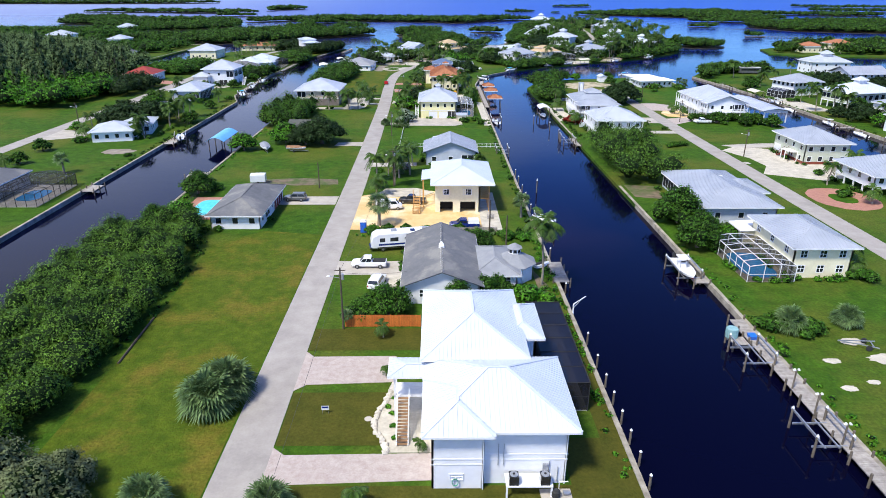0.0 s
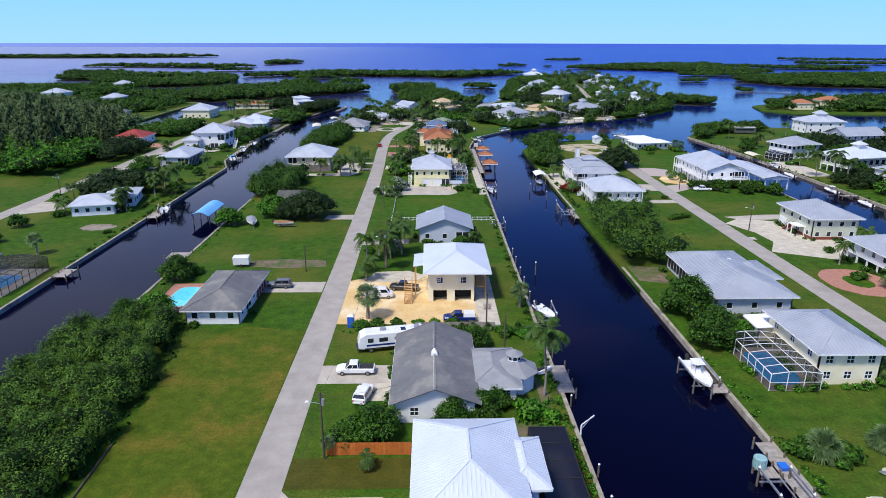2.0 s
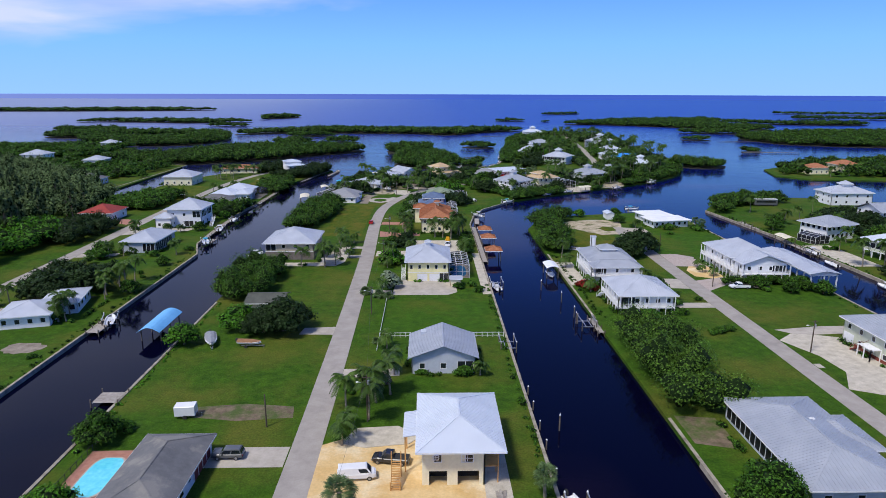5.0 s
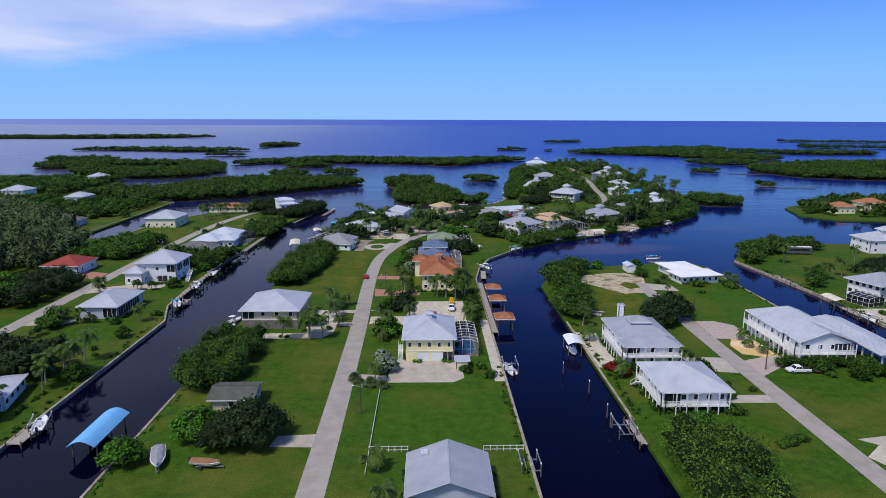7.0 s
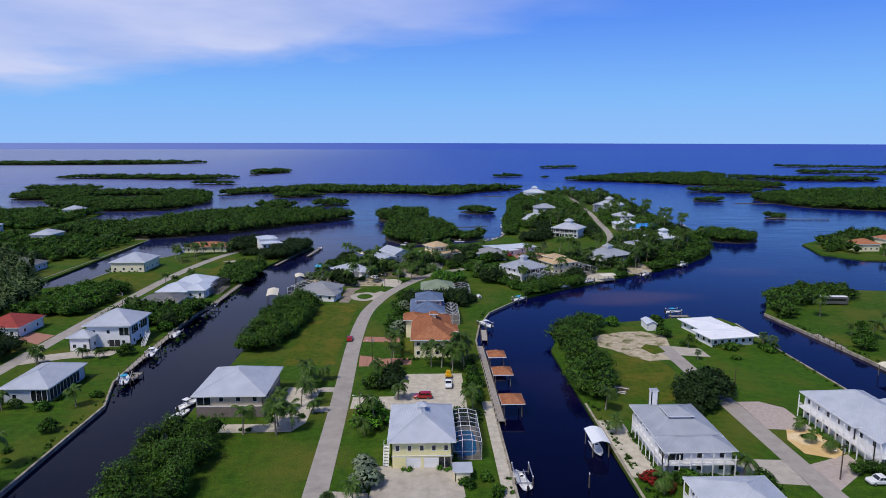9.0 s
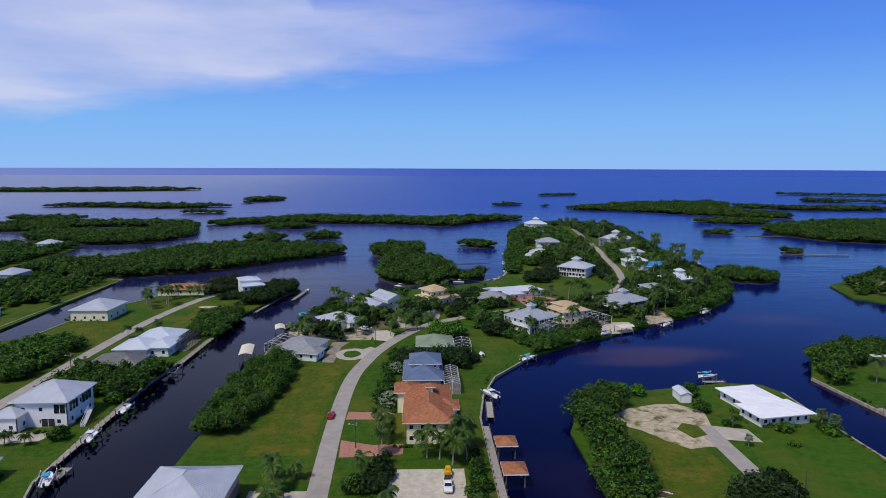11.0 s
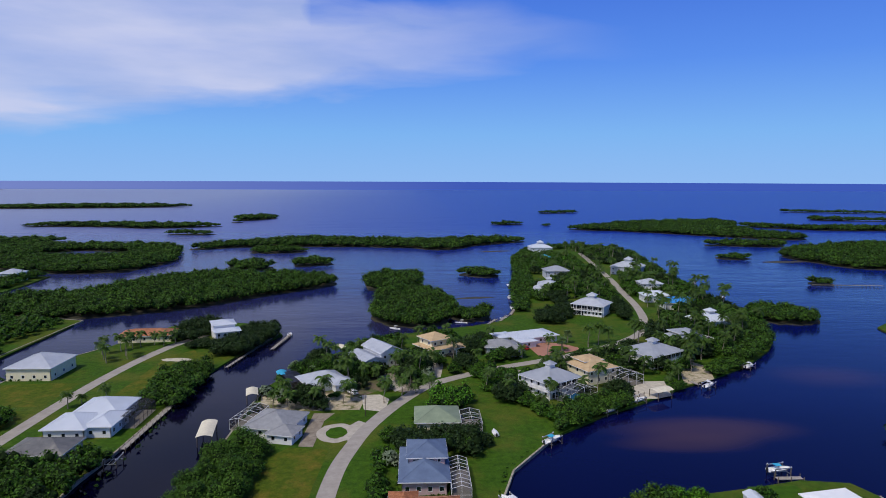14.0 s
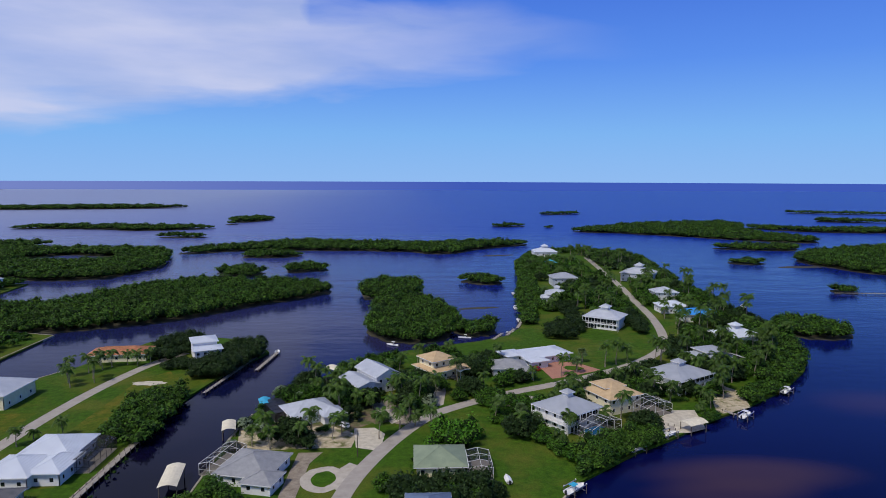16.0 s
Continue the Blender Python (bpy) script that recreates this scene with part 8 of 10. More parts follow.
t = thing("cargo_trailer", (-45.0, 188.4, 0.0, 0, 0, 5), "white box cargo trailer on the lawn", "trailer")
part("box", Geo().loft([section(-1.7, 2.1, 0.5, 2.3, 0.1), section(1.7, 2.1, 0.5, 2.3, 0.1)]), PAINT["white"], t).matrix_basis = pose(0, 0, 0, 0, 0, 90)
part("drawbar", Geo().beam((1.7, 0, 0.55), (2.7, 0, 0.5), 0.1), DARK, t)
part("jack", Geo().beam((2.6, 0, 0), (2.6, 0, 0.6), 0.08), METAL, t)
for sy in (-1, 1):
    w = part("wheel", tyre_mesh, None, t)
    w.matrix_basis = pose(0, sy * 1.05, 0.36, 0, 0, 90)
t = thing("small_loader", (4.7, 319.0, 0.05, 0, 0, 180), "yellow compact loader in the courtyard", "loader")
part("body", Geo().loft([section(-1.2, 1.4, 0.5, 1.3), section(0.8, 1.4, 0.5, 1.1)]), PAINT["yellow"], t)
part("cab", Geo().loft([section(-0.5, 1.2, 1.2, 2.1), section(0.5, 1.2, 1.1, 2.0)]), PAINT["yellow"], t)
part("bucket", Geo().loft([section(1.2, 1.7, 0.1, 0.7, 0.05), section(1.8, 1.7, 0.1, 0.3, 0.05)]), DARK, t)
part("arm", Geo().beam((-0.8, -0.5, 1.2), (-0.8, 1.3, 0.5), 0.14).beam((0.8, -0.5, 1.2), (0.8, 1.3, 0.5), 0.14), PAINT["yellow"], t)
for sx in (-1, 1):
    for yy in (-0.7, 0.5):
        w = part("wheel", tyre_mesh, None, t)
        w.matrix_basis = pose(sx * 0.75, yy, 0.36)

# motor home
t = thing("motor_home", (-9.8, 148.6, 0.05, 0, 0, 101), "long white motor home with a grey stripe", "motor home")
L = 10.6
part("body", Geo().loft([section(-L / 2, 2.4, 0.7, 3.15, 0.18), section(-L / 2 + 0.2, 2.5, 0.5, 3.3, 0.2), section(L / 2 - 1.2, 2.5, 0.5, 3.3, 0.2), section(L / 2 - 0.35, 2.4, 0.5, 2.9, 0.25), section(L / 2, 2.2, 0.6, 1.9, 0.25)]), PAINT["white"], t)
part("stripe", Geo().box(-1.256, 1.256, -L / 2 + 0.3, L / 2 - 1.3, 1.1, 1.42), PAINT["blue"], t, "dark blue stripe")
part("lower_stripe", Geo().box(-1.257, 1.257, -L / 2 + 0.3, L / 2 - 1.0, 0.62, 0.82), PAINT["black"], t)
part("bumper", Geo().loft([section(L / 2 - 0.1, 2.3, 0.4, 0.85, 0.1), section(L / 2 + 0.25, 2.2, 0.42, 0.82, 0.1)]), PAINT["black"], t)
for yy in (-4.3, 1.2):
    part("air_conditioner", Geo().loft([[(-0.5, yy - 0.5, 3.3), (0.5, yy - 0.5, 3.3), (0.5, yy + 0.5, 3.3), (-0.5, yy + 0.5, 3.3)], [(-0.38, yy - 0.34, 3.62), (0.38, yy - 0.34, 3.62), (0.38, yy + 0.34, 3.62), (-0.38, yy + 0.34, 3.62)]]), ANTIFOUL["grey"], t)
part("roof_panel", Geo().box(-0.9, 0.2, -2.4, -1.6, 3.3, 3.36), PAINT["black"], t, "dark solar panel")
part("windshield", Geo().add([(-1.0, L / 2 - 0.08, 1.75), (1.0, L / 2 - 0.08, 1.75), (1.0, L / 2 - 0.36, 2.7), (-1.0, L / 2 - 0.36, 2.7)], [(3, 2, 1, 0)]), GLASS, t)
for y0, y1 in ((2.9, 3.8), (0.6, 2.0), (-1.6, -0.5), (-3.8, -2.8)):
    for sx in (-1, 1):
        part("side_window", Geo().box(min(sx * 1.24, sx * 1.262), max(sx * 1.24, sx * 1.262), y0, y1, 1.75, 2.45), GLASS, t)
for yy in (-3.2, -0.4, 2.2):
    part("roof_vent", Geo().loft([[(-0.35, yy - 0.4, 3.3), (0.35, yy - 0.4, 3.3), (0.35, yy + 0.4, 3.3), (-0.35, yy + 0.4, 3.3)], [(-0.28, yy - 0.3, 3.5), (0.28, yy - 0.3, 3.5), (0.28, yy + 0.3, 3.5), (-0.28, yy + 0.3, 3.5)]]), PVC, t)
part("awning", Geo().tube([(1.32, -2.5, 2.95), (1.32, 2.2, 2.95)], [0.09, 0.09], 8), PVC, t)
for sx in (-1, 1):
    for yy in (L / 2 - 2.0, -L / 2 + 3.0):
        w = part("wheel", tyre_mesh, None, t)
        w.matrix_basis = pose(sx * 1.14, yy, 0.36)
        part("rim", rim_mesh, None, w)

# ---- poles, fences, small structures ----
POLEW = surf("creosoted_pole", lin(92, 80, 66), lin(66, 58, 48), 1.2, 0.9, fine=4)
WIRE = surf("dark_cable", (0.03, 0.03, 0.03, 1), (0.04, 0.04, 0.04, 1), 1, 0.7)
for x, y, h in ((-16.1, 119.9, 9.0), (-16.4, 60, 9.0), (-13.3, 186.0, 8.6), (-30.2, 184.6, 6.0), (6.3, 155.2, 6.6), (8.5, 147.0, 6.6), (-17.2, 240, 7.5), (-17.6, 292, 7.5), (-18.0, 334.0, 7.5), (-19.6, 428, 8), (80.2, 262, 7.5), (80.6, 214, 7.5), (80.0, 305, 7), (-121, 255, 7.5), (-121, 395, 7.5)):
    t = thing("utility_pole", (x, y, 0), "dark wooden utility pole with a lamp arm" if h > 7 else "plain dark wooden pole", "pole", "utility poles")
    part("mast", Geo().tube([(0, 0, -0.5), (0, 0, h)], [0.15, 0.1], 8), POLEW, t)
    if h > 7:
        part("cross_arm", Geo().beam((-0.7, 0, h - 0.4), (0.7, 0, h - 0.4), 0.1), POLEW, t)
        part("lamp_arm", Geo().beam((0, 0, h - 1.5), (-1.5, 0, h - 1.2), 0.06), METAL, t)
        part("lamp_head", Geo().loft([[(-1.8, -0.14, h - 1.26), (-1.35, -0.14, h - 1.22), (-1.35, 0.14, h - 1.22), (-1.8, 0.14, h - 1.26)], [(-1.7, -0.08, h - 1.12), (-1.4, -0.08, h - 1.1), (-1.4, 0.08, h - 1.1), (-1.7, 0.08, h - 1.12)]]), PVC, t)
        part("transformer", Geo().tube([(0.28, 0, h - 1.7), (0.28, 0, h - 0.9)], [0.2, 0.2], 10), METAL, t)
for a, b in (((-16.1, 119.9, 8.6), (-13.3, 186, 8.2)), ((-16.4, 60, 8.6), (-16.1, 119.9, 8.6)), ((-13.3, 186, 8.2), (-17.2, 240, 7.1)), ((-17.2, 240, 7.1), (-17.6, 292, 7.1)), ((-17.6, 292, 7.1), (-18, 334, 7.1)), ((-16.1, 119.9, 8.3), (-8.0, 131, 3.4))):
    a, b = Vector(a), Vector(b)
    pts = [a.lerp(b, k / 10) - Vector((0, 0, (a - b).length * 0.02 * 4 * (k / 10) * (1 - k / 10))) for k in range(11)]
    tagged(part("overhead_cable", Geo().tube(pts, [0.018] * 11, 4), WIRE), "thin black overhead cable between poles", "cable", "overhead cables")

# cedar fence
t = thing("wooden_fence", (-15.9, 120.4, 0), "new orange cedar board fence", "fence")
board = part_mesh("board", Geo().box(0.004, 0.146, 0, 0.03, 0.05, 1.8), FENCEWOOD)
for k in range(68):
    o = part("board", board, None, t)
    o.matrix_basis = pose(k * 0.15, random.uniform(-0.006, 0.006), random.uniform(-0.02, 0.02))
for z in (0.4, 1.5):
    part("rail", Geo().box(0, 10.2, 0.04, 0.12, z, z + 0.09), FENCEWOOD, t)
for k in range(6):
    part("post", Geo().box(k * 2.03 - 0.05, k * 2.03 + 0.05, 0.12, 0.22, -0.3, 1.75), FENCEWOOD, t)
# white picket fences of the mown lot
for a, b, lab in (((-14.1, 216.8), (-14.1, 252), "low white vinyl fence along the lawn"), ((-14.1, 224.4), (-6.9, 224.4), "white picket fence across the lot"), ((7.2, 224.4), (14.6, 224.4), "white picket fence across the lot")):
    t = thing("picket_fence", (0, 0, 0), lab, "fence")
    av, bv = Vector(a), Vector(b)
    ln = (bv - av).length
    h = 0.5 if ln > 20 else 1.2
    for z in (h * 0.3, h * 0.9):
        part("rail", Geo().beam((*a, z), (*b, z), 0.06, 0.1), PVC, t)
    n = round(ln / 1.2)
    for k in range(n + 1):
        p = av.lerp(bv, k / n)
        part("post", Geo().beam((p.x, p.y, -0.2), (p.x, p.y, h), 0.1), PVC, t)
# weathered fence behind the sand lot
t = thing("wooden_fence", (-6.0, 155.4, 0), "old grey weathered board fence with plants", "fence")
for k in range(46):
    o = part("board", part_mesh("board", Geo().box(0.004, 0.28, 0, 0.03, 0.0, 1.3), WOOD) if k == 0 else grey_board, None, t)
    grey_board = o.data
    o.matrix_basis = pose(k * 0.3, random.uniform(-0.01, 0.01), random.uniform(-0.05, 0.05))
part("rail", Geo().box(0, 13.8, 0.04, 0.12, 0.9, 1.0), WOOD, t)
t = thing("portable_toilet", (-17.2, 156.6, 0), "blue portable toilet with a white roof", "portable toilet")
part("cabin", Geo().loft([section(-0.55, 1.1, 0.0, 2.05, 0.04), section(0.55, 1.1, 0.0, 2.05, 0.04)]), surf("blue_cabin_plastic", lin(30, 90, 200), lin(26, 80, 184), 2, 0.5), t)
part("door", Geo().box(-0.38, 0.38, -0.58, -0.552, 0.15, 1.9), surf("blue_door_plastic", lin(50, 110, 214), lin(44, 100, 200), 2, 0.5), t)
part("roof", Geo().loft([[(-0.6, -0.6, 2.05), (0.6, -0.6, 2.05), (0.6, 0.6, 2.05), (-0.6, 0.6, 2.05)], [(-0.4, -0.4, 2.28), (0.4, -0.4, 2.28), (0.4, 0.4, 2.28), (-0.4, 0.4, 2.28)]]), PVC, t)

# gazebo wing of the grey-roofed house
t = thing("gazebo", (8.6, 136.6, 0.25), "white octagonal garden room with a grey roof and lantern", "gazebo")
octo = [(3.0 * math.cos(math.pi / 8 + k * math.pi / 4), 3.0 * math.sin(math.pi / 8 + k * math.pi / 4)) for k in range(8)]
part("wall", Geo().prism(octo, -0.25, 2.6), WALL_WHITE, t)
for k in range(8):
    a0, a1 = math.pi / 8 + k * math.pi / 4, math.pi / 8 + (k + 1) * math.pi / 4
    e = [(3.6 * math.cos(a0), 3.6 * math.sin(a0), 2.5), (3.6 * math.cos(a1), 3.6 * math.sin(a1), 2.5), (1.0 * math.cos(a1), 1.0 * math.sin(a1), 3.9), (1.0 * math.cos(a0), 1.0 * math.sin(a0), 3.9)]
    part("roof_panel", Geo().add(e + [(x, y, z - 0.1) for x, y, z in e], [(0, 1, 2, 3), (7, 6, 5, 4), (0, 4, 5, 1), (1, 5, 6, 2), (2, 6, 7, 3), (3, 7, 4, 0)]), ROOF_LIGHT, t)
    c = [(1.3 * math.cos(a0), 1.3 * math.sin(a0), 4.75), (1.3 * math.cos(a1), 1.3 * math.sin(a1), 4.75), (0, 0, 5.5)]
    part("lantern_roof", Geo().add(c + [(x, y, z - 0.08) for x, y, z in c], [(0, 1, 2), (5, 4, 3), (0, 3, 4, 1), (1, 4, 5, 2), (2, 5, 3, 0)]), ROOF_LIGHT, t)
    am = (a0 + a1) / 2
    if math.sin(am) < 0.5:
        o = part("lantern_window", Geo().box(-0.25, 0.25, -0.02, 0.02, 4.05, 4.6), GLASS, t)
        o.matrix_basis = pose(0.93 * math.cos(am), 0.93 * math.sin(am), 0, 0, 0, math.degrees(am) + 90)
part("lantern", Geo().prism([(x / 3.0, y / 3.0) for x, y in octo], 3.7, 4.75), TRIM, t)

# details of the white house by the start
t = thing("air_conditioner", (3.2, 89.6, 1.45), "dark grey air-conditioning unit on a platform", "air conditioner", "air conditioners")
part("casing", Geo().loft([section(-0.42, 0.86, 0, 0.95, 0.06), section(0.42, 0.86, 0, 0.95, 0.06)]), PAINT["black"], t)
part("grille", Geo().tube([(0, 0, 0.95), (0, 0, 1.0)], [0.38, 0.36], 16), METAL, t)
part("fan_hub", Geo().tube([(0, 0, 1.0), (0, 0, 1.06)], [0.12, 0.1], 10), RUBBER, t)
copy_thing(t, pose(6.0, 89.6, 1.45))
t = thing("equipment_platform", (4.6, 89.9, 0), "white timber platform carrying two cooling units", "platform")
part("deck", Geo().box(-2.1, 2.1, -0.8, 0.9, 1.3, 1.45), TRIM, t)
for sx in (-1, 1):
    part("post", Geo().box(sx * 2.0 - 0.08, sx * 2.0 + 0.08, -0.75, -0.59, 0, 1.3), TRIM, t)
t = thing("equipment_pad", (7.2, 89.3, 0), "concrete pad with pumps and a black tank", "pump")
part("pad", Geo().box(-1.5, 1.3, -0.8, 0.9, 0, 0.15), CONC, t)
part("tank", Geo().tube([(-0.2, -0.1, 0.15), (-0.2, -0.1, 0.3), (-0.2, -0.1, 0.8), (-0.2, -0.1, 0.95)], [0.3, 0.4, 0.4, 0.25], 14), RUBBER, t)
part("pump", Geo().tube([(0.5, 0.1, 0.45), (1.1, 0.1, 0.45)], [0.2, 0.16], 10), METAL, t)
part("pipe", Geo().tube([(0.2, 0.6, 0.2), (0.2, 0.6, 1.2), (1.0, 0.6, 1.25)], [0.05, 0.05, 0.05], 6), PVC, t)
t = thing("garden_hose", (-2.0, 90.3, 0.9), "coil of green garden hose on the wall", "hose")
part("coil", Geo().tube([(0.28 * math.cos(k * 0.5), -0.02 - k * 0.002, 0.28 * math.sin(k * 0.5) * 1.4) for k in range(26)], [0.035] * 26, 6), surf("green_hose", lin(40, 150, 110), lin(30, 130, 96), 2, 0.5), t)
part("hook", Geo().box(-0.06, 0.06, -0.05, 0.15, 0.3, 0.42), METAL, t)
h1 = bpy.data.objects["house"]
hx, hy = h1.location.x, h1.location.y
window_into(h1, pose(-4.15 - hx, 90.4 - hy, 0), 1.6, 2.9, 1.0, 1.75)
window_into(h1, pose(-4.15 - hx, 90.4 - hy, 0), 3.5, 4.4, 5.6, 5.85, near=False)
window_into(h1, pose(0.7 - hx, 91.05 - hy, 0), 3.2, 5.6, 5.6, 5.85, near=False)
for a, b, y in ((-4.2, 0.65, 90.41), (0.62, 8.25, 91.06)):
    for z in (2.7, 3.3):
        part("band_course", Geo().box(a - hx, b - hx, y - hy, y + 0.035 - hy, z, z + 0.12), TRIM, h1)
for px, z0, z1 in ((1.9, 2.2, 4.6), (2.4, 2.2, 4.6), (6.6, 0.5, 2.6), (7.4, 0.3, 2.0)):
    part("service_pipe", Geo().tube([(px - hx, 90.98 - hy, z0), (px - hx, 90.98 - hy, z1)], [0.035, 0.035], 6), METAL, h1)
part("meter_box", Geo().box(6.0 - hx, 6.5 - hx, 90.9 - hy, 91.08 - hy, 1.6, 2.3), METAL, h1)
for px in (0.5, 8.1):
    part("downpipe", Geo().tube([(px - hx, 90.3 - hy if px < 1 else 91.0 - hy, 0), (px - hx, 90.3 - hy if px < 1 else 91.0 - hy, 6.3)], [0.05, 0.05], 6), TRIM, h1)
t = thing("staircase", (-7.1, 96.2, 0), "timber stair with brown treads and white rails", "stairs")
for k in range(15):
    part("tread", Geo().box(-0.55, 0.55, k * 0.28, k * 0.28 + 0.29, 0.2 + k * 0.19, 0.25 + k * 0.19), surf("brown_tread_wood", lin(150, 116, 84), lin(126, 96, 68), 2, 0.8, fine=4, rand=0.1), t)
for sx in (-1, 1):
    part("stringer", Geo().beam((sx * 0.58, 0, 0.1), (sx * 0.58, 4.3, 2.95), 0.07, 0.28), TRIM, t)
    part("handrail", Geo().beam((sx * 0.6, 0, 1.15), (sx * 0.6, 4.3, 4.0), 0.08), TRIM, t)
    for k in range(8):
        part("baluster", Geo().beam((sx * 0.6, 0.2 + k * 0.55, 0.3 + k * 0.36), (sx * 0.6, 0.2 + k * 0.55, 1.2 + k * 0.37), 0.06), TRIM, t)
t = thing("porch_deck", (-6.6, 100.9, 0), "raised entry porch with white posts and rails", "porch")
part("deck", Geo().box(-1.5, 2.5, -0.4, 2.0, 2.9, 3.05), TRIM, t)
for sx, sy in ((-1.4, -0.3), (-1.4, 1.9), (2.3, -0.3), (2.3, 1.9)):
    part("post", Geo().box(sx - 0.1, sx + 0.1, sy - 0.1, sy + 0.1, 0, 5.6), TRIM, t)
part("rail", Geo().beam((0.3, -0.38, 4.0), (2.4, -0.38, 4.0), 0.08).beam((0.3, -0.38, 3.2), (2.4, -0.38, 3.2), 0.06), TRIM, t)
stone = part_mesh("stone", Geo().loft([[(-0.22, -0.2, 0), (0.2, -0.24, 0), (0.26, 0.18, 0), (-0.18, 0.22, 0)], [(-0.26, -0.22, 0.14), (0.22, -0.2, 0.16), (0.24, 0.2, 0.14), (-0.2, 0.2, 0.15)], [(-0.14, -0.12, 0.24), (0.12, -0.1, 0.26), (0.12, 0.1, 0.24), (-0.1, 0.12, 0.25)]]), ROCK)
t = thing("rock_border", (-9.4, 101, 0.02), "border of pale rough limestone rocks", "rocks")
edge = smooth_line([(0.9, 6.2), (0.4, 3.4), (-0.5, 0.6), (-0.7, -2.0), (0.4, -4.2), (0.7, -5.8)], 9)
for p in edge:
    o = part("stone", stone, None, t)
    o.matrix_basis = pose(p.x + random.uniform(-0.12, 0.12), p.y, 0, 0, 0, random.uniform(0, 360)) @ Matrix.Diagonal((random.uniform(0.8, 1.4),) * 3 + (1,))
for x, y in ((-8.3, 104.2), (-8.4, 101.4), (-8.2, 99.3), (-7.9, 97.4), (-8.9, 102.6)):
    plant("shrub_bright", x, y, 0.28)
plant("palm2", -5.2, 95.6, 0.34)
for x, key in ((-5.0, "shrub_red"), (-3.4, "shrub"), (0.6, "shrub_red"), (-1.4, "shrub_red"), (2.4, "shrub"), (13.2, "shrub"), (12.0, "shrub")):
    plant(key, x, 86.6 + 0.3 * (x % 2), 0.55)
t = thing("manhole_cover", (-10.9, 100.6, 0.02), "round white septic cover set in the lawn", "cover")
part("lid", Geo().tube([(0, 0, 0), (0, 0, 0.05), (0, 0, 0.07)], [0.42, 0.42, 0.3], 16), CONC, t)
t = thing("yard_sign", (-15.6, 101.6, 0.02), "small blue and white yard sign", "sign")
part("board", Geo().box(-0.4, 0.4, -0.02, 0.02, 0.45, 0.95), PAINT["white"], t)
part("panel", Geo().box(-0.34, 0.34, -0.026, -0.021, 0.68, 0.9), PAINT["blue"], t)
for sx in (-1, 1):
    part("stake", Geo().beam((sx * 0.3, 0, -0.1), (sx * 0.3, 0, 0.46), 0.03), METAL, t)

# building site: stair and posts beside the unfinished house
t = thing("wooden_staircase", (-7.6, 166.4, 0.02), "new yellow timber stair standing by the site", "stairs")
for k in range(12):
    part("tread", Geo().box(-0.6, 0.6, k * 0.28, k * 0.28 + 0.29, 0.2 + k * 0.22, 0.25 + k * 0.22), NEWWOOD, t)
for sx in (-1, 1):
    part("stringer", Geo().beam((sx * 0.64, 0, 0.15), (sx * 0.64, 3.4, 2.8), 0.07, 0.3), NEWWOOD, t)
    part("post", Geo().box(sx * 0.7 - 0.07, sx * 0.7 + 0.07, 3.3, 3.44, 0, 4.2), NEWWOOD, t)
    part("post", Geo().box(sx * 0.7 - 0.07, sx * 0.7 + 0.07, 0, 0.14, 0, 1.3), NEWWOOD, t)
h3 = next(o for o in bpy.data.objects if o.get("label", "").startswith("cream two-storey house under"))
hx, hy = h3.location.x, h3.location.y
roof_into(h3, -4.7 - hx, 8.1 - hx, 165.8 - hy, 183.8 - hy, 6.2, "hip", 20, ROOF_WHITE, 0.45)
roof_into(h3, -6.6 - hx, -3.6 - hx, 170.7 - hy, 177.8 - hy, 5.9, "shedx", 8, ROOF_WHITE, 0.45)
for px, py in ((-6.3, 171.0), (-6.3, 177.4)):
    part("porch_post", Geo().box(px - 0.1 - hx, px + 0.1 - hx, py - 0.1 - hy, py + 0.1 - hy, 0, 5.9), NEWWOOD, h3)
part("side_deck", Geo().box(5.25 - hx, 7.3 - hx, 168 - hy, 179 - hy, 2.7, 2.85), NEWWOOD, h3)
for k in range(5):
    part("deck_post", Geo().box(7.1 - hx, 7.25 - hx, 168.1 + k * 2.6 - hy, 168.25 + k * 2.6 - hy, 0, 6.1), NEWWOOD, h3)
    part("deck_rail", Geo().beam((7.2 - hx, 168.2 + k * 2.2 - hy, 3.7), (7.2 - hx, 170.3 + k * 2.2 - hy, 3.7), 0.08), NEWWOOD, h3)
window_into(h3, pose(-3.8 - hx, 167.55 - hy, 0), 5.6, 7.4, 3.7, 5.0)
window_into(h3, pose(-3.8 - hx, 167.55 - hy, 0), 1.5, 2.4, 4.1, 4.9)
t = thing("lumber_pile", (7.4, 164.6, 0.05, 0, 0, 80), "heap of loose lumber beside the house", "lumber")
for k in range(14):
    o = part("plank", plank(2.4), None, t)
    o.matrix_basis = pose(random.uniform(-0.3, 0.3), random.uniform(-0.7, 0.7), 0.055 * (k // 3), 0, 0, random.uniform(-14, 14))
# chimney vent and ridge cap of the grey-roofed house
h2 = next(o for o in bpy.data.objects if o.get("label", "").startswith("white house with a grey shingle gable"))
part("roof_vent", Geo().loft([[(-0.5, -1.0, 4.6), (0.5, -1.0, 4.6), (0.5, 0.0, 4.6), (-0.5, 0.0, 4.6)], [(-0.4, -0.9, 5.5), (0.4, -0.9, 5.5), (0.4, -0.1, 5.5), (-0.4, -0.1, 5.5)], [(-0.1, -0.6, 6.0), (0.1, -0.6, 6.0), (0.1, -0.4, 6.0), (-0.1, -0.4, 6.0)]]), TRIM, h2)
part("ridge_strip", Geo().box(-0.16, 0.16, -10.2, 10.2, 5.16, 5.26), TRIM, h2)

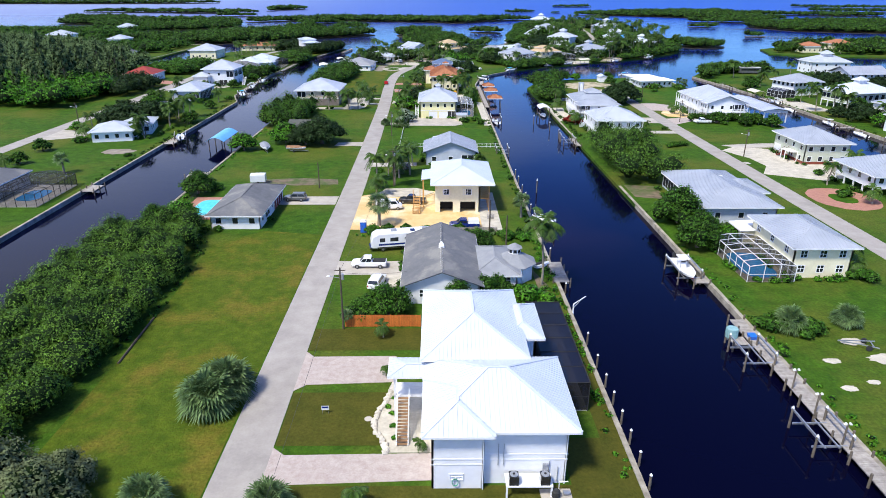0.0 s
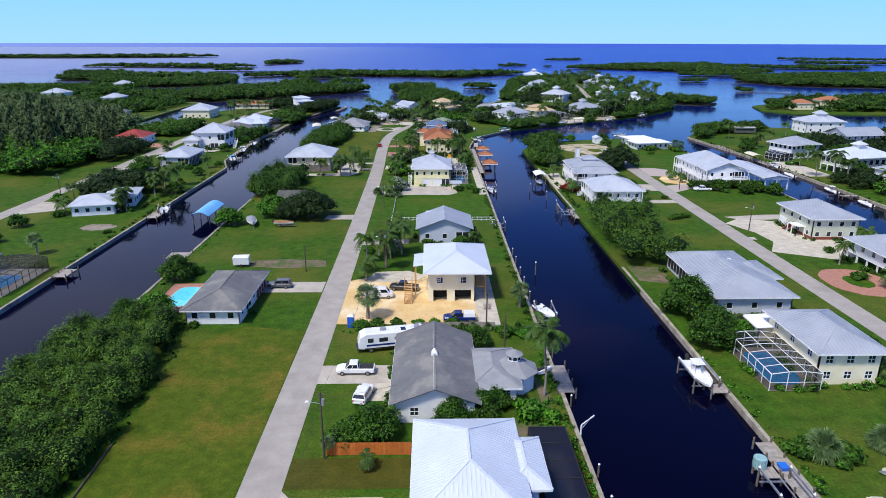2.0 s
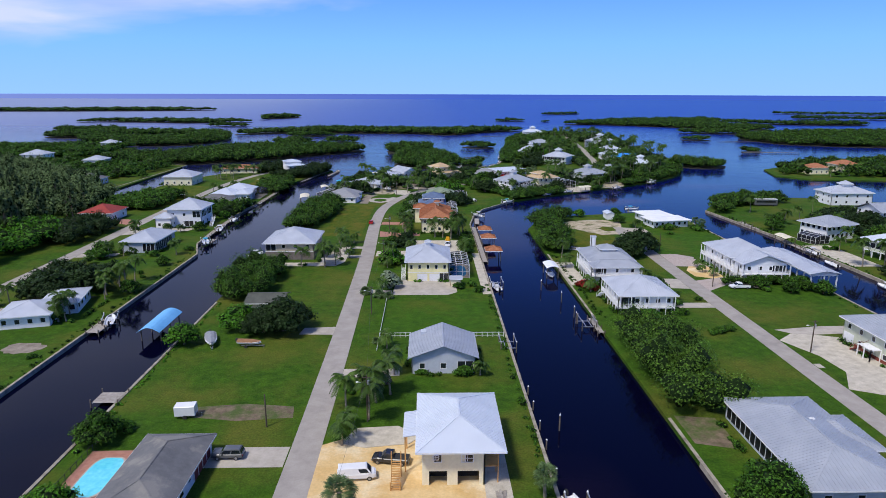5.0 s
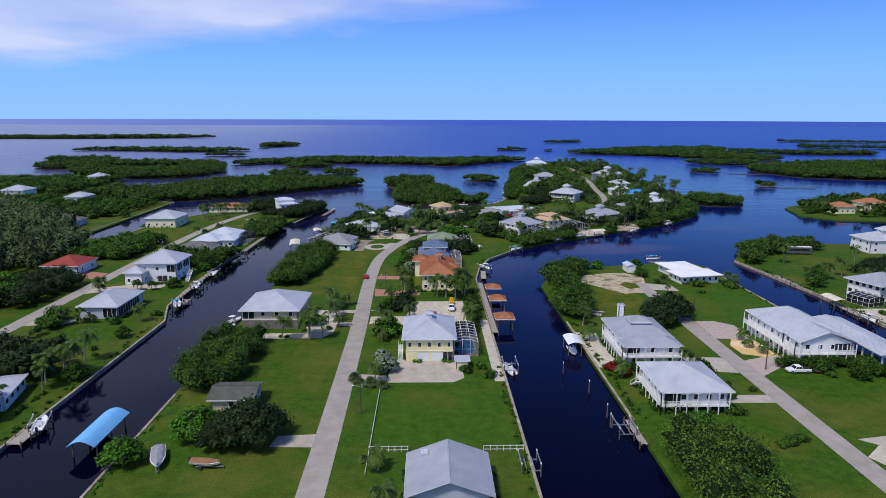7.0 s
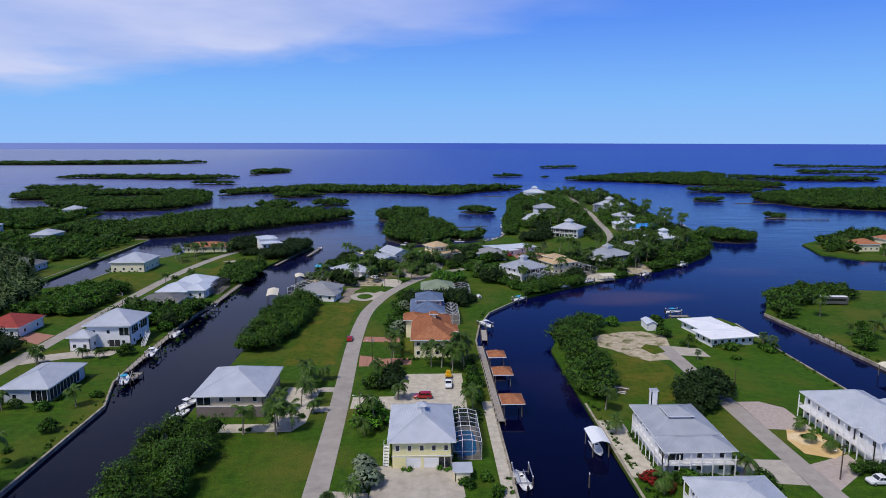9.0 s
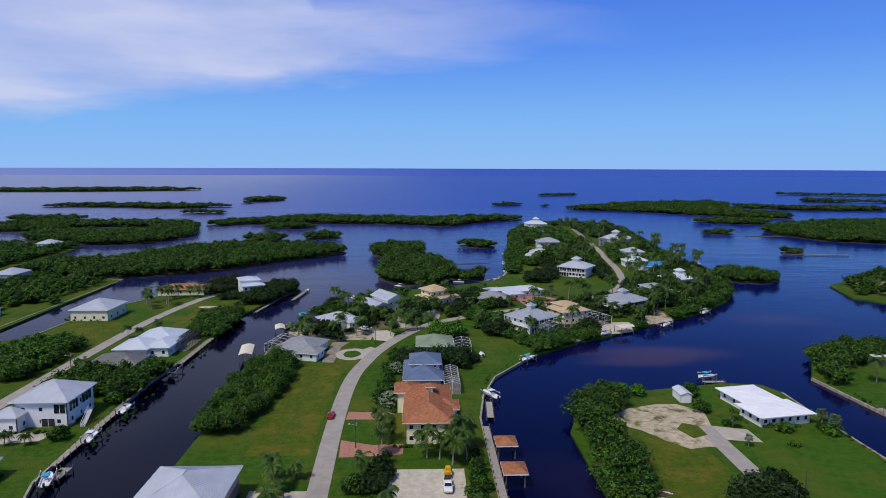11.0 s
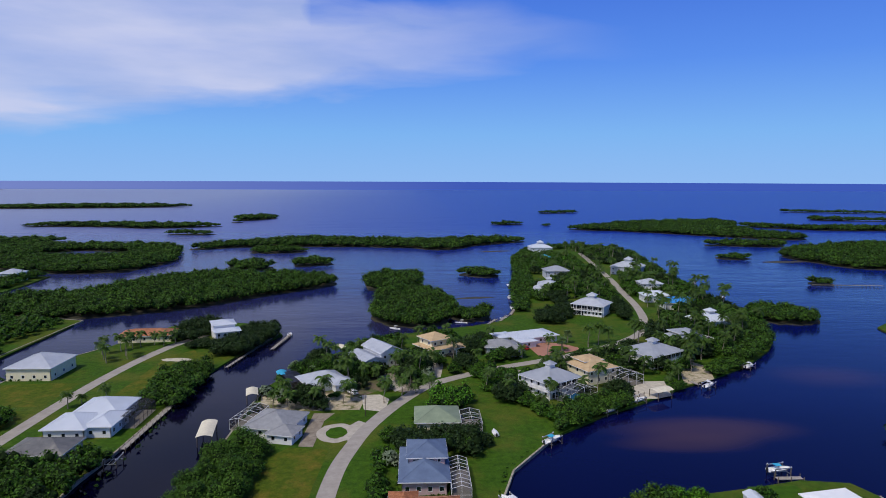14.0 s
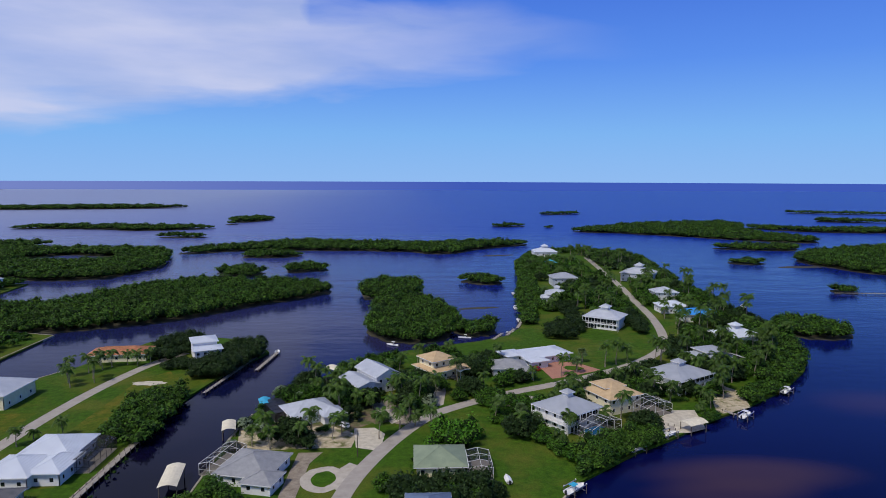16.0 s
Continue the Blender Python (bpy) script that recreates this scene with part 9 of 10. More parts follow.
# ---- verandas, porches and stairs of the houses ----
def house_named(start):
    return next(o for o in bpy.data.objects if o.get("label", "").startswith(start) and o.name.split(".")[0] == "house")


def veranda(h, x0, x1, y0, y1, z, top, edges="S", step=2.4, rail=True):
    """A raised deck with posts, handrail and balusters along its open edges, in world metres."""
    ox, oy = h.location.x, h.location.y
    x0, x1, y0, y1 = x0 - ox, x1 - ox, y0 - oy, y1 - oy
    part("veranda_deck", Geo().box(x0, x1, y0, y1, z - 0.22, z), TRIM, h)
    ends = {"S": ((x0, y0), (x1, y0)), "N": ((x0, y1), (x1, y1)), "W": ((x0, y0), (x0, y1)), "E": ((x1, y0), (x1, y1))}
    for e in edges:
        a, b = Vector(ends[e][0]), Vector(ends[e][1])
        n = max(1, round((b - a).length / step))
        for k in range(n + 1):
            p = a.lerp(b, k / n)
            part("veranda_post", Geo().box(p.x - 0.09, p.x + 0.09, p.y - 0.09, p.y + 0.09, 0, top), TRIM, h)
        if rail:
            part("handrail", Geo().beam((a.x, a.y, z + 1.0), (b.x, b.y, z + 1.0), 0.09), TRIM, h)
            g = Geo()
            m = round((b - a).length / 0.22)
            for k in range(m):
                p = a.lerp(b, (k + 0.5) / m)
                g.beam((p.x, p.y, z), (p.x, p.y, z + 0.98), 0.05)
            tagged(part("baluster", g, TRIM, h), kind="stuff")


def screened(h, side, u0, u1, z0, z1, name="porch_screen", mat=None):
    """A dark screened bay standing just proud of a wall; u along x or y in world metres."""
    ox, oy = h.location.x, h.location.y
    box = {"S": lambda at: (u0 - ox, u1 - ox, at - 0.06 - oy, at - 0.012 - oy), "E": lambda at: (at + 0.012 - ox, at + 0.06 - ox, u0 - oy, u1 - oy), "W": lambda at: (at - 0.06 - ox, at - 0.012 - ox, u0 - oy, u1 - oy)}
    key, at = side
    b = box[key](at)
    pane = part(name, Geo().box(*b, z0, z1), mat or GLASS, h)
    n = max(1, round((u1 - u0) / 1.6))
    for k in range(n + 1):
        u = u0 + (u1 - u0) * k / n
        if key == "S":
            part("screen_post", Geo().box(u - 0.06 - ox, u + 0.06 - ox, at - 0.11 - oy, at - 0.062 - oy, z0, z1), TRIM, h)
        else:
            sgn = 1 if key == "E" else -1
            q = sorted((at + sgn * 0.062 - ox, at + sgn * 0.11 - ox))
            part("screen_post", Geo().box(q[0], q[1], u - 0.06 - oy, u + 0.06 - oy, z0, z1), TRIM, h)


def outside_stair(x, y, yaw, rise, label, mat=None, w=1.1):
    mat = mat or TRIM
    t = thing("staircase", (x, y, 0.02, 0, 0, yaw), label, "stairs")
    n = round(rise / 0.19)
    for k in range(n):
        part("tread", Geo().box(-w / 2, w / 2, k * 0.27, k * 0.27 + 0.28, 0.14 + k * 0.19, 0.19 + k * 0.19), mat, t)
    for sx in (-1, 1):
        part("stringer", Geo().beam((sx * w / 2, 0, 0.08), (sx * w / 2, n * 0.27, rise + 0.02), 0.07, 0.26), mat, t)
        part("handrail", Geo().beam((sx * w / 2, 0, 1.05), (sx * w / 2, n * 0.27, rise + 1.0), 0.08), mat, t)
        part("newel", Geo().beam((sx * w / 2, 0, 0), (sx * w / 2, 0, 1.1), 0.1), mat, t)


h = house_named("white raised house with a pale grey metal hip")
veranda(h, 45.3, 46.3, 238.2, 254.0, 2.0, 4.8, "WS")
veranda(h, 46.3, 59.8, 238.2, 239.1, 2.0, 4.8, "S")
screened(h, ("S", 239.2), 46.6, 49.8, 2.2, 4.5)
outside_stair(44.5, 253.5, 180, 2.0, "white outside stair to the raised veranda")
h = house_named("white two-storey house with a pale grey metal roof and chimney")
veranda(h, 44.8, 46.0, 263.4, 281.5, 2.9, 5.4, "WS")
veranda(h, 46.0, 59.6, 263.4, 264.5, 2.9, 5.0, "S")
screened(h, ("W", 46.0), 265.0, 268.6, 3.2, 5.0)
screened(h, ("S", 264.6), 46.4, 49.5, 3.2, 5.0)
h = house_named("white two-storey house with a pale grey metal hip roof")
for o in [o for o in bpy.data.objects if o.get("label", "") == "white two-storey house with a pale grey metal hip roof"]:
    if o.location.x > 0:
        veranda(o, 88.8, 90.1, 265.0, 291, 2.9, 5.8, "WS")
        veranda(o, 90.1, 104.2, 264.6, 265.9, 2.9, 5.4, "S")
        screened(o, ("S", 266), 99.5, 103.5, 3.2, 5.2)
    else:
        screened(o, ("E", -98), 347, 351.5, 3.9, 6.4)
        screened(o, ("E", -98), 353.5, 358.5, 3.9, 6.4)
        screened(o, ("S", 346), -101.5, -98.4, 3.9, 6.4)
        # near-black panel on the wall, painted shade of a garage mouth
        screened(o, ("S", 346), -105.0, -101.4, 0.2, 2.4, "garage_opening", DARK)
        outside_stair(-93.4, 349, 0, 3.2, "white outside stair down to the lawn")
        o.location += Vector((0.8, 3, 0))
h = house_named("pale grey house with a pale metal hip roof")
screened(h, ("E", -98), 305, 319, 0.5, 3.3, mat=DARKSCREEN)
screened(h, ("S", 304.5), -102.4, -98.3, 0.5, 3.3, mat=DARKSCREEN)
h = house_named("tan two-storey house with a pale grey metal hip roof")
screened(h, ("E", -41.2), 296, 302, 3.2, 5.3)
screened(h, ("S", 294.5), -57.0, -53.7, 3.2, 5.3)
part("band_course", Geo().box(-57.26 - h.location.x, -41.14 - h.location.x, 294.44 - h.location.y, 294.497 - h.location.y, 2.7, 2.95), TRIM, h)
BASE = surf("grey_brown_block", lin(132, 122, 116), lin(112, 102, 98), 0.8, 0.9, fine=4)
part("block_base", Geo().box(-57.24 - h.location.x, -41.16 - h.location.x, 294.45 - h.location.y, 294.496 - h.location.y, 0, 2.7), BASE, h)
part("block_base", Geo().box(-41.196 - h.location.x, -41.15 - h.location.x, 294.5 - h.location.y, 312.6 - h.location.y, 0, 2.7), BASE, h)
h = house_named("sage-green")
BRICK = surf("red_brick_base", lin(140, 72, 56), lin(116, 56, 44), 1.5, 0.9, fine=6)
part("brick_base", Geo().box(92.14 - h.location.x, 92.196 - h.location.x, 205.6 - h.location.y, 217 - h.location.y, 0, 0.75), BRICK, h)
part("brick_base", Geo().box(92.2 - h.location.x, 103.8 - h.location.x, 205.54 - h.location.y, 205.596 - h.location.y, 0, 0.75), BRICK, h)
screened(h, ("W", 92.2), 217.4, 220.6, 0.2, 2.5, "garage_door", TRIM)
outside_stair(90.8, 215.4, 180, 2.6, "dark red timber stair to the upper floor", surf("red_brown_deck", lin(128, 60, 46), lin(104, 46, 36), 1.5, 0.8, fine=4))
veranda(h, 89.9, 92.1, 208.6, 212.6, 2.7, 2.72, "WS", rail=False)
h = house_named("long low white house with a grey metal hip")
screened(h, ("W", 48.9), 168, 185.6, 0.5, 2.9, mat=DARKSCREEN)
part("skylight", Geo().box(1.0, 1.9, 2.0, 2.5, 5.1, 5.5), PVC, h)
h = house_named("pale grey house with a grey metal gable")
screened(h, ("S", 204.9), 3.0, 6.2, 0.9, 2.6)
part("chimney", Geo().box(-4.6, -3.4, 3.6, 5.2, 3.6, 5.2), WALL_GREY, h)
part("skylight", Geo().loft([[(2.0, 1.6, 5.0), (2.9, 1.6, 4.66), (2.9, 2.2, 4.66), (2.0, 2.2, 5.0)], [(2.0, 1.6, 5.26), (2.9, 1.6, 4.92), (2.9, 2.2, 4.92), (2.0, 2.2, 5.26)]]), DARK, h)
h = house_named("pale yellow two-storey")
screened(h, ("S", 269.0), 0.6, 3.2, 0.1, 2.4)
part("string_course", Geo().box(-9.04 - h.location.x, 3.44 - h.location.x, 268.93 - h.location.y, 268.995 - h.location.y, 2.6, 2.75), TRIM, h)
outside_stair(-10.2, 269.6, 0, 2.8, "white outside stair with open rails")
simple_house(3.7, 6.9, 263.4, 266.6, 2.1, "small cream pump house with a flat pale roof", wall=WALL_CREAM, roof=ROOF_PALE, seam=0, kind="flat", over=0.25, win=(0, 0, 0, 0))
h = house_named("low white house with a grey shingle hip roof")
# a dark red panel stands in for the shaded carport wall
screened(h, ("E", -36.8), 169, 176, 0.1, 2.2, "carport_shadow_wall", surf("carport_shade_red", lin(120, 40, 44), lin(96, 32, 36), 1.5, 0.7))
screened(h, ("E", -36.8), 162, 165, 0.9, 2.1)
simple_house(117.6, 127.2, 826, 838, 3.4, "small house with an aqua metal roof", roof=ANTIFOUL["aqua"], seam=0, win=(3, 2, 0, 2))
simple_house(148.6, 170, 595.4, 607.4, 4.2, "house with a bright blue tarpaulin over its roof", roof=surf("blue_tarpaulin", lin(60, 150, 226), lin(44, 130, 210), 0.8, 0.6), seam=0, win=(3, 2, 0, 2))
simple_house(262, 276, 520, 532, 4.4, "cream house with a terracotta roof on the spit", wall=WALL_CREAM, roof=ROOF_TILE, seam=0, win=(4, 2, 0, 2))
simple_house(288, 304, 530, 543, 5.4, "cream house with a terracotta roof on the spit", wall=WALL_CREAM, roof=ROOF_TILE, seam=0, win=(4, 2, 0, 2))
t = thing("motor_coach", (166, 396, 0.02, 0, 0, 85), "dark grey and white motor coach on the far lawn", "motor home")
part("body", Geo().loft([section(-5.5, 2.5, 0.45, 3.4, 0.15), section(5.5, 2.5, 0.45, 3.4, 0.15)]), PAINT["grey"], t)
part("roof", Geo().box(-1.2, 1.2, -5.4, 5.4, 3.4, 3.55), PVC, t)
for sx in (-1, 1):
    part("window_band", Geo().box(min(sx * 1.24, sx * 1.262), max(sx * 1.24, sx * 1.262), -4.5, 4.8, 1.8, 2.7), GLASS, t)
    for yy in (-3.6, 3.4):
        w = part("wheel", tyre_mesh, None, t)
        w.matrix_basis = pose(sx * 1.15, yy, 0.36)
t = thing("fallen_timber", (-42.5, 117.5, 0.05), "long dark weathered timber lying in the grass", "timber")
part("log", Geo().tube([(0.2, -6, 0.06), (0, 0, 0.08), (-0.2, 6, 0.06)], [0.14, 0.15, 0.12], 7), POLEW, t)
for x, y in ((46, 111.4), (51.6, 109.4)):
    t = thing("boat_trailer", (x + 4.6, y + 3.6, 0.02, 0, 0, 75), "empty rusty boat trailer on a bare patch", "trailer")
    part("frame", Geo().beam((-0.9, -2, 0.5), (0, 2.6, 0.5), 0.1).beam((0.9, -2, 0.5), (0, 2.6, 0.5), 0.1).beam((-0.9, -1.4, 0.5), (0.9, -1.4, 0.5), 0.1), METAL, t)
    for sx in (-1, 1):
        w = part("wheel", tyre_mesh, None, t)
        w.matrix_basis = pose(sx * 1.0, -0.8, 0.36)

# garden growth among the far houses
for k, (pts, h, mat) in enumerate((
        ([(-41, 433), (-33, 432), (-32, 440), (-40, 443)], 4.2, LEAF_DARK), ([(-30, 452), (-22, 453), (-20, 462), (-29, 458)], 4.2, LEAF_DARK), ([(-60, 449), (-50, 451), (-48, 455), (-58, 454)], 2.6, LEAF), ([(-52, 476), (-30, 474), (-14, 478), (-20, 481), (-32, 492), (-48, 486)], 4.5, LEAF_DARK),
        ([(-34, 500), (-12, 502), (-8, 526), (-16, 532), (-34, 510)], 4.5, LEAF), ([(-10, 482), (-3, 476), (0, 500), (-10, 500)], 5.0, LEAF_DARK), ([(16, 498), (27, 500), (28, 520), (17, 520)], 5.0, LEAF_DARK),
        ([(24, 452), (38, 446), (46, 470), (34, 466)], 3.0, LEAF), ([(54, 470), (62, 476), (90, 500), (86, 504), (56, 480)], 4.0, LEAF_DARK), ([(78, 470), (92, 476), (90, 494), (78, 486)], 4.0, LEAF),
        ([(134, 500), (160, 530), (146, 556), (128, 540)], 5.0, LEAF), ([(84, 592), (92, 592), (92, 660), (84, 660)], 4.5, LEAF_DARK), ([(110, 600), (126, 600), (134, 660), (112, 664), (102, 640)], 4.5, LEAF),
        ([(100, 690), (132, 690), (142, 736), (106, 736)], 4.5, LEAF_DARK), ([(96, 760), (144, 760), (152, 840), (112, 876)], 4.8, LEAF), ([(160, 580), (188, 580), (192, 616), (176, 634)], 5.0, LEAF_DARK), ([(146, 656), (196, 652), (198, 760), (170, 760), (156, 700)], 4.5, LEAF),
        ([(170, 800), (208, 800), (214, 890), (172, 900)], 4.8, LEAF_DARK), ([(-12, 402), (12, 400), (18, 412), (-3, 410), (-12, 412)], 3.6, LEAF_DARK), ([(-14, 358), (-9.6, 358), (-10, 398), (-14, 398)], 3.4, LEAF),
        ([(20, 453), (26, 446), (40, 456), (36, 470)], 2.2, LEAF), ([(138, 262), (200, 250), (220, 330), (190, 380), (168, 360), (166, 300)], 4.0, LEAF_DARK),
        ([(-120, 258), (-100, 256), (-96, 276), (-118, 280)], 5.0, LEAF_DARK), ([(-119, 372), (-104, 370), (-88, 372), (-88, 396), (-100, 402), (-120, 398)], 5.2, LEAF), ([(3.4, 287), (10, 287), (11, 296), (4, 296)], 2.4, LEAF), ([(9, 300), (13, 300), (13, 330), (9.6, 330)], 2.6, LEAF),
        ([(-18, 286), (-10.8, 286), (-10.8, 296), (-18, 297)], 3.4, LEAF_BRIGHT), ([(-15, 308), (-8, 310), (-8, 326), (-13, 326)], 3.6, LEAF_DARK))):
    thicket(pts, 300 + k, 2.4 if pts[0][1] < 640 else 3.2, 1.9 if pts[0][1] < 640 else 2.6, h, 44, 0.46 if pts[0][1] < 640 else 0.85, "tangled green garden trees and shrubs", mat=mat, ground=False, name="garden_growth")

for k, (pts, h, mat, step) in enumerate((
        ([(-10, 394.5), (14, 394.5), (18, 410), (4, 411), (-8, 409)], 6.0, LEAF_DARK, 2.6), ([(1, 430), (15, 430), (18, 446), (4, 446)], 6.4, LEAF_BRIGHT, 2.4), ([(18, 478), (22, 483), (33, 472), (41, 458), (41, 444), (37, 443), (36, 456), (28, 468)], 3.8, LEAF, 1.9),
        ([(-6, 470), (3, 468), (3, 482), (-8, 488)], 6.6, LEAF_DARK, 2.6), ([(15.5, 498), (28, 499), (28, 516), (16, 517)], 7.0, LEAF_DARK, 2.6), ([(-30, 464), (-18, 466), (-18, 478), (-34, 476)], 5.4, LEAF, 2.2),
        ([(62, 560), (76, 556), (84, 574), (92, 592), (76, 590), (66, 580)], 5.4, LEAF_DARK, 2.6), ([(112, 566), (118, 568), (126, 604), (121, 612), (112, 592)], 5.6, LEAF_DARK, 2.6), ([(84, 622), (96, 624), (96, 674), (82, 672)], 6.0, LEAF_DARK, 3.0), ([(108, 628), (128, 626), (132, 672), (110, 676)], 6.0, LEAF, 3.0),
        ([(78, 484), (92, 500), (88, 506), (74, 490)], 3.0, LEAF, 2.2), ([(114, 514), (124, 522), (126, 548), (118, 544), (110, 524)], 5.4, LEAF_DARK, 2.4), ([(128, 492), (152, 516), (148, 522), (132, 506)], 3.6, LEAF, 2.2), ([(134, 545), (148, 548), (146, 572), (132, 572)], 5.6, LEAF_DARK, 2.6),
        ([(150, 596), (180, 592), (182, 612), (150, 616)], 6.0, LEAF_DARK, 2.8), ([(142, 624), (152, 626), (156, 670), (146, 674)], 5.2, LEAF, 2.8), ([(108, 696), (132, 694), (136, 730), (112, 732)], 6.2, LEAF_DARK, 3.2), ([(-56, 462), (-46, 460), (-40, 476), (-48, 484)], 5.2, LEAF, 2.2))):
    thicket(pts, 400 + k, step, step * 0.86, h, 60, 0.42 if pts[0][1] < 500 else 0.5, "dense dark green trees between the houses", mat=mat, ground=False, name="garden_growth")
for key, x, y, sc in (("palm1", 139, 283, 1.2), ("palm1", 143, 279, 1.3), ("palm0", 146, 276, 1.3), ("round", 168, 318, 1.3), ("oak", 178, 340, 1.4), ("oak", 184, 344, 1.2), ("round", 140, 340, 1.0), ("round", 144, 346, 1.1), ("palm0", 150, 350, 1.1), ("bright", 170, 308, 1.2),
                      ("palm0", 147, 258, 1.2), ("bright", 145, 254, 1.1), ("round", 176, 290, 1.2), ("oak", 180, 280, 1.3), ("palm0", -8, 448, 1.2), ("palm2", -3, 450, 1.1), ("palm0", 2, 449, 1.2), ("palm1", -14, 440, 1.1), ("oak", -20, 470, 1.1), ("sabal0", 64, 505, 1.5), ("sabal0", 70, 520, 1.4), ("palm1", 78, 512, 1.3), ("palm1", 84, 516, 1.3), ("palm0", 90, 520, 1.3),
                      ("palm1", 122, 490, 1.2), ("palm0", 128, 496, 1.3), ("palm1", 131, 512, 1.3), ("palm3", 138, 518, 1.1), ("palm1", 146, 545, 1.3), ("palm0", 160, 590, 1.5), ("palm3", 168, 600, 1.3), ("palm1", 176, 606, 1.4), ("palm3", 182, 616, 1.3),
                      ("palm3", 190, 650, 1.3), ("palm1", 196, 700, 1.4), ("palm3", 200, 720, 1.3), ("palm0", 86, 640, 1.5), ("palm3", 108, 652, 1.2), ("palm1", 126, 650, 1.4), ("sabal0", 26, 462, 1.3), ("sabal0", 32, 454, 1.3), ("sabal0", 36, 447, 1.2), ("palm0", 45, 442, 1.2),
                      ("palm2", 58, 448, 1.4), ("palm0", 55, 480, 1.3), ("oak", 70, 302, 1.5), ("oak", 66, 297, 1.2), ("oak", 74, 306, 1.2), ("palm2", 84, 344, 0.9), ("sabal0", 109.4, 345, 1.0), ("sabal0", 110.4, 341, 1.0), ("round", 82, 368, 0.9), ("bright", 60, 368, 1.0), ("bright", 66, 369, 0.8),
                      ("shrub", 97, 341, 1.8), ("palm0", -12, 330, 1.1), ("palm0", 0, 328, 1.25), ("palm0", 6, 324, 1.2), ("palm1", 9, 332, 1.2), ("palm0", -15, 318, 1.0), ("round", -16, 312, 0.9)):
    plant(key, x, y, sc)


def growth(name, blobs, per, size, mat, label, seed):
    tagged(part(name, foliage(name, np.random.default_rng(seed), blobs, per, size, mat, (5, 2)), None), label, "shrub", kind="stuff")


def border(x0, x1, y0, y1, seed, mat=LEAF, gap=0.4, h=1.0):
    """A broken border of low shrubs round a house."""
    rg = random.Random(seed)
    blobs = []
    for ax, ay, bx, by in ((x0, y0, x1, y0), (x1, y0, x1, y1), (x0, y0, x0, y1)):
        n = int(math.hypot(bx - ax, by - ay) / 0.9)
        for k in range(n):
            if math.sin(k * 0.8 + seed) * 0.5 + 0.5 < gap:
                continue
            t, r = (k + rg.uniform(0, 1)) / n, rg.uniform(0.4, 0.85)
            out = rg.uniform(0.7, 1.4)
            x, y = ax + (bx - ax) * t + (out if ax == bx == x1 else (-out if ax == bx else 0)), ay + (by - ay) * t - (out if ay == by else 0)
            blobs.append((x, y, r * 0.55 * h, r, r * h * rg.uniform(0.7, 1.2)))
    growth("shrub_border", blobs, 50, 0.2, mat, "broken border of low garden shrubs by the house", seed)


def verge(pts, n, seed, mat=LEAF, spread=0.7, h=0.8):
    """Weeds and seedlings along an edge."""
    rg = random.Random(seed)
    line = [Vector(p) for p in pts]
    blobs = []
    for k in range(n):
        i = rg.randrange(len(line) - 1)
        p = line[i].lerp(line[i + 1], rg.random())
        r = rg.uniform(0.12, 0.5)
        if rg.random() < 0.12:
            r *= 1.8
        blobs.append((p.x + rg.uniform(-1, 1) * spread, p.y + rg.uniform(-1, 1) * spread, r * 0.4 * h, r, r * h))
    growth("weeds", blobs, 26, 0.17, mat, "straggling weeds and seedlings along the edge", seed)


for k, (x0, x1, y0, y1, m, gp) in enumerate((
        (-8.2, 2.6, 127.2, 146.6, LEAF, 0.5), (-6.2, 6.6, 204.9, 216.8, LEAF, 0.6), (-9.0, 3.4, 269, 285, LEAF_BRIGHT, 0.7), (-8.4, 8.3, 335, 362, LEAF, 0.2), (-6.4, 5.0, 374.4, 393, LEAF, 0.25), (-2.6, 10.8, 412, 425, LEAF, 0.4),
        (52.4, 61.6, 135.8, 149.8, LEAF_BRIGHT, 0.3), (45.6, 53.0, 135.4, 148.4, LEAF_BRIGHT, 0.5), (47.8, 62.2, 159.6, 184, LEAF, 0.4), (46.2, 60.4, 240.2, 252.6, LEAF, 0.35), (46, 59.6, 264.6, 285, LEAF, 0.2), (90.2, 104.2, 266, 291, LEAF, 0.4), (92.2, 103.8, 205.6, 221.2, LEAF, 0.5),
        (92.5, 108, 178, 192, LEAF, 0.4), (90, 111, 344.5, 354.5, LEAF, 0.5), (-109.5, -98, 304.5, 322, LEAF, 0.3), (-112, -98, 346, 360, LEAF, 0.35), (-115, -98, 419, 436, LEAF, 0.3), (-163, -147, 470, 487, LEAF, 0.3), (-108, -90, 236.5, 252, LEAF, 0.3), (-55, -40, 288, 303, LEAF, 0.6))):
    border(x0, x1, y0, y1, 500 + k, m, gp)
verge([(14.3, 92), (14.3, 160)], 114, 601, LEAF_BRIGHT, 0.6)
verge([(14.2, 160), (14.2, 265)], 102, 602, LEAF, 0.6)
verge([(40.2, 70), (40.2, 150)], 72, 603, LEAF_BRIGHT, 0.6, 0.6)
verge([(41, 236), (40.6, 300)], 72, 604, LEAF, 0.8)
verge([(-58.4, 160), (-58.4, 250)], 78, 605, LEAF_BRIGHT, 0.5, 0.6)
verge([(-84.4, 190), (-84.6, 300), (-85, 436)], 144, 606, LEAF, 1.0)
verge([(-45, 110), (-43.6, 128), (-45, 148), (-48, 160)], 90, 607, LEAF, 1.2)
verge([(-18, 154.6), (-8, 154.2), (4, 154.4), (13, 154)], 72, 608, LEAF_BRIGHT, 0.9, 1.3)
verge([(-6, 155.4), (14, 154.6)], 36, 609, LEAF, 0.8, 1.6)
verge([(11, 120), (12.5, 132), (9, 126)], 48, 610, LEAF_BRIGHT, 1.2, 1.2)
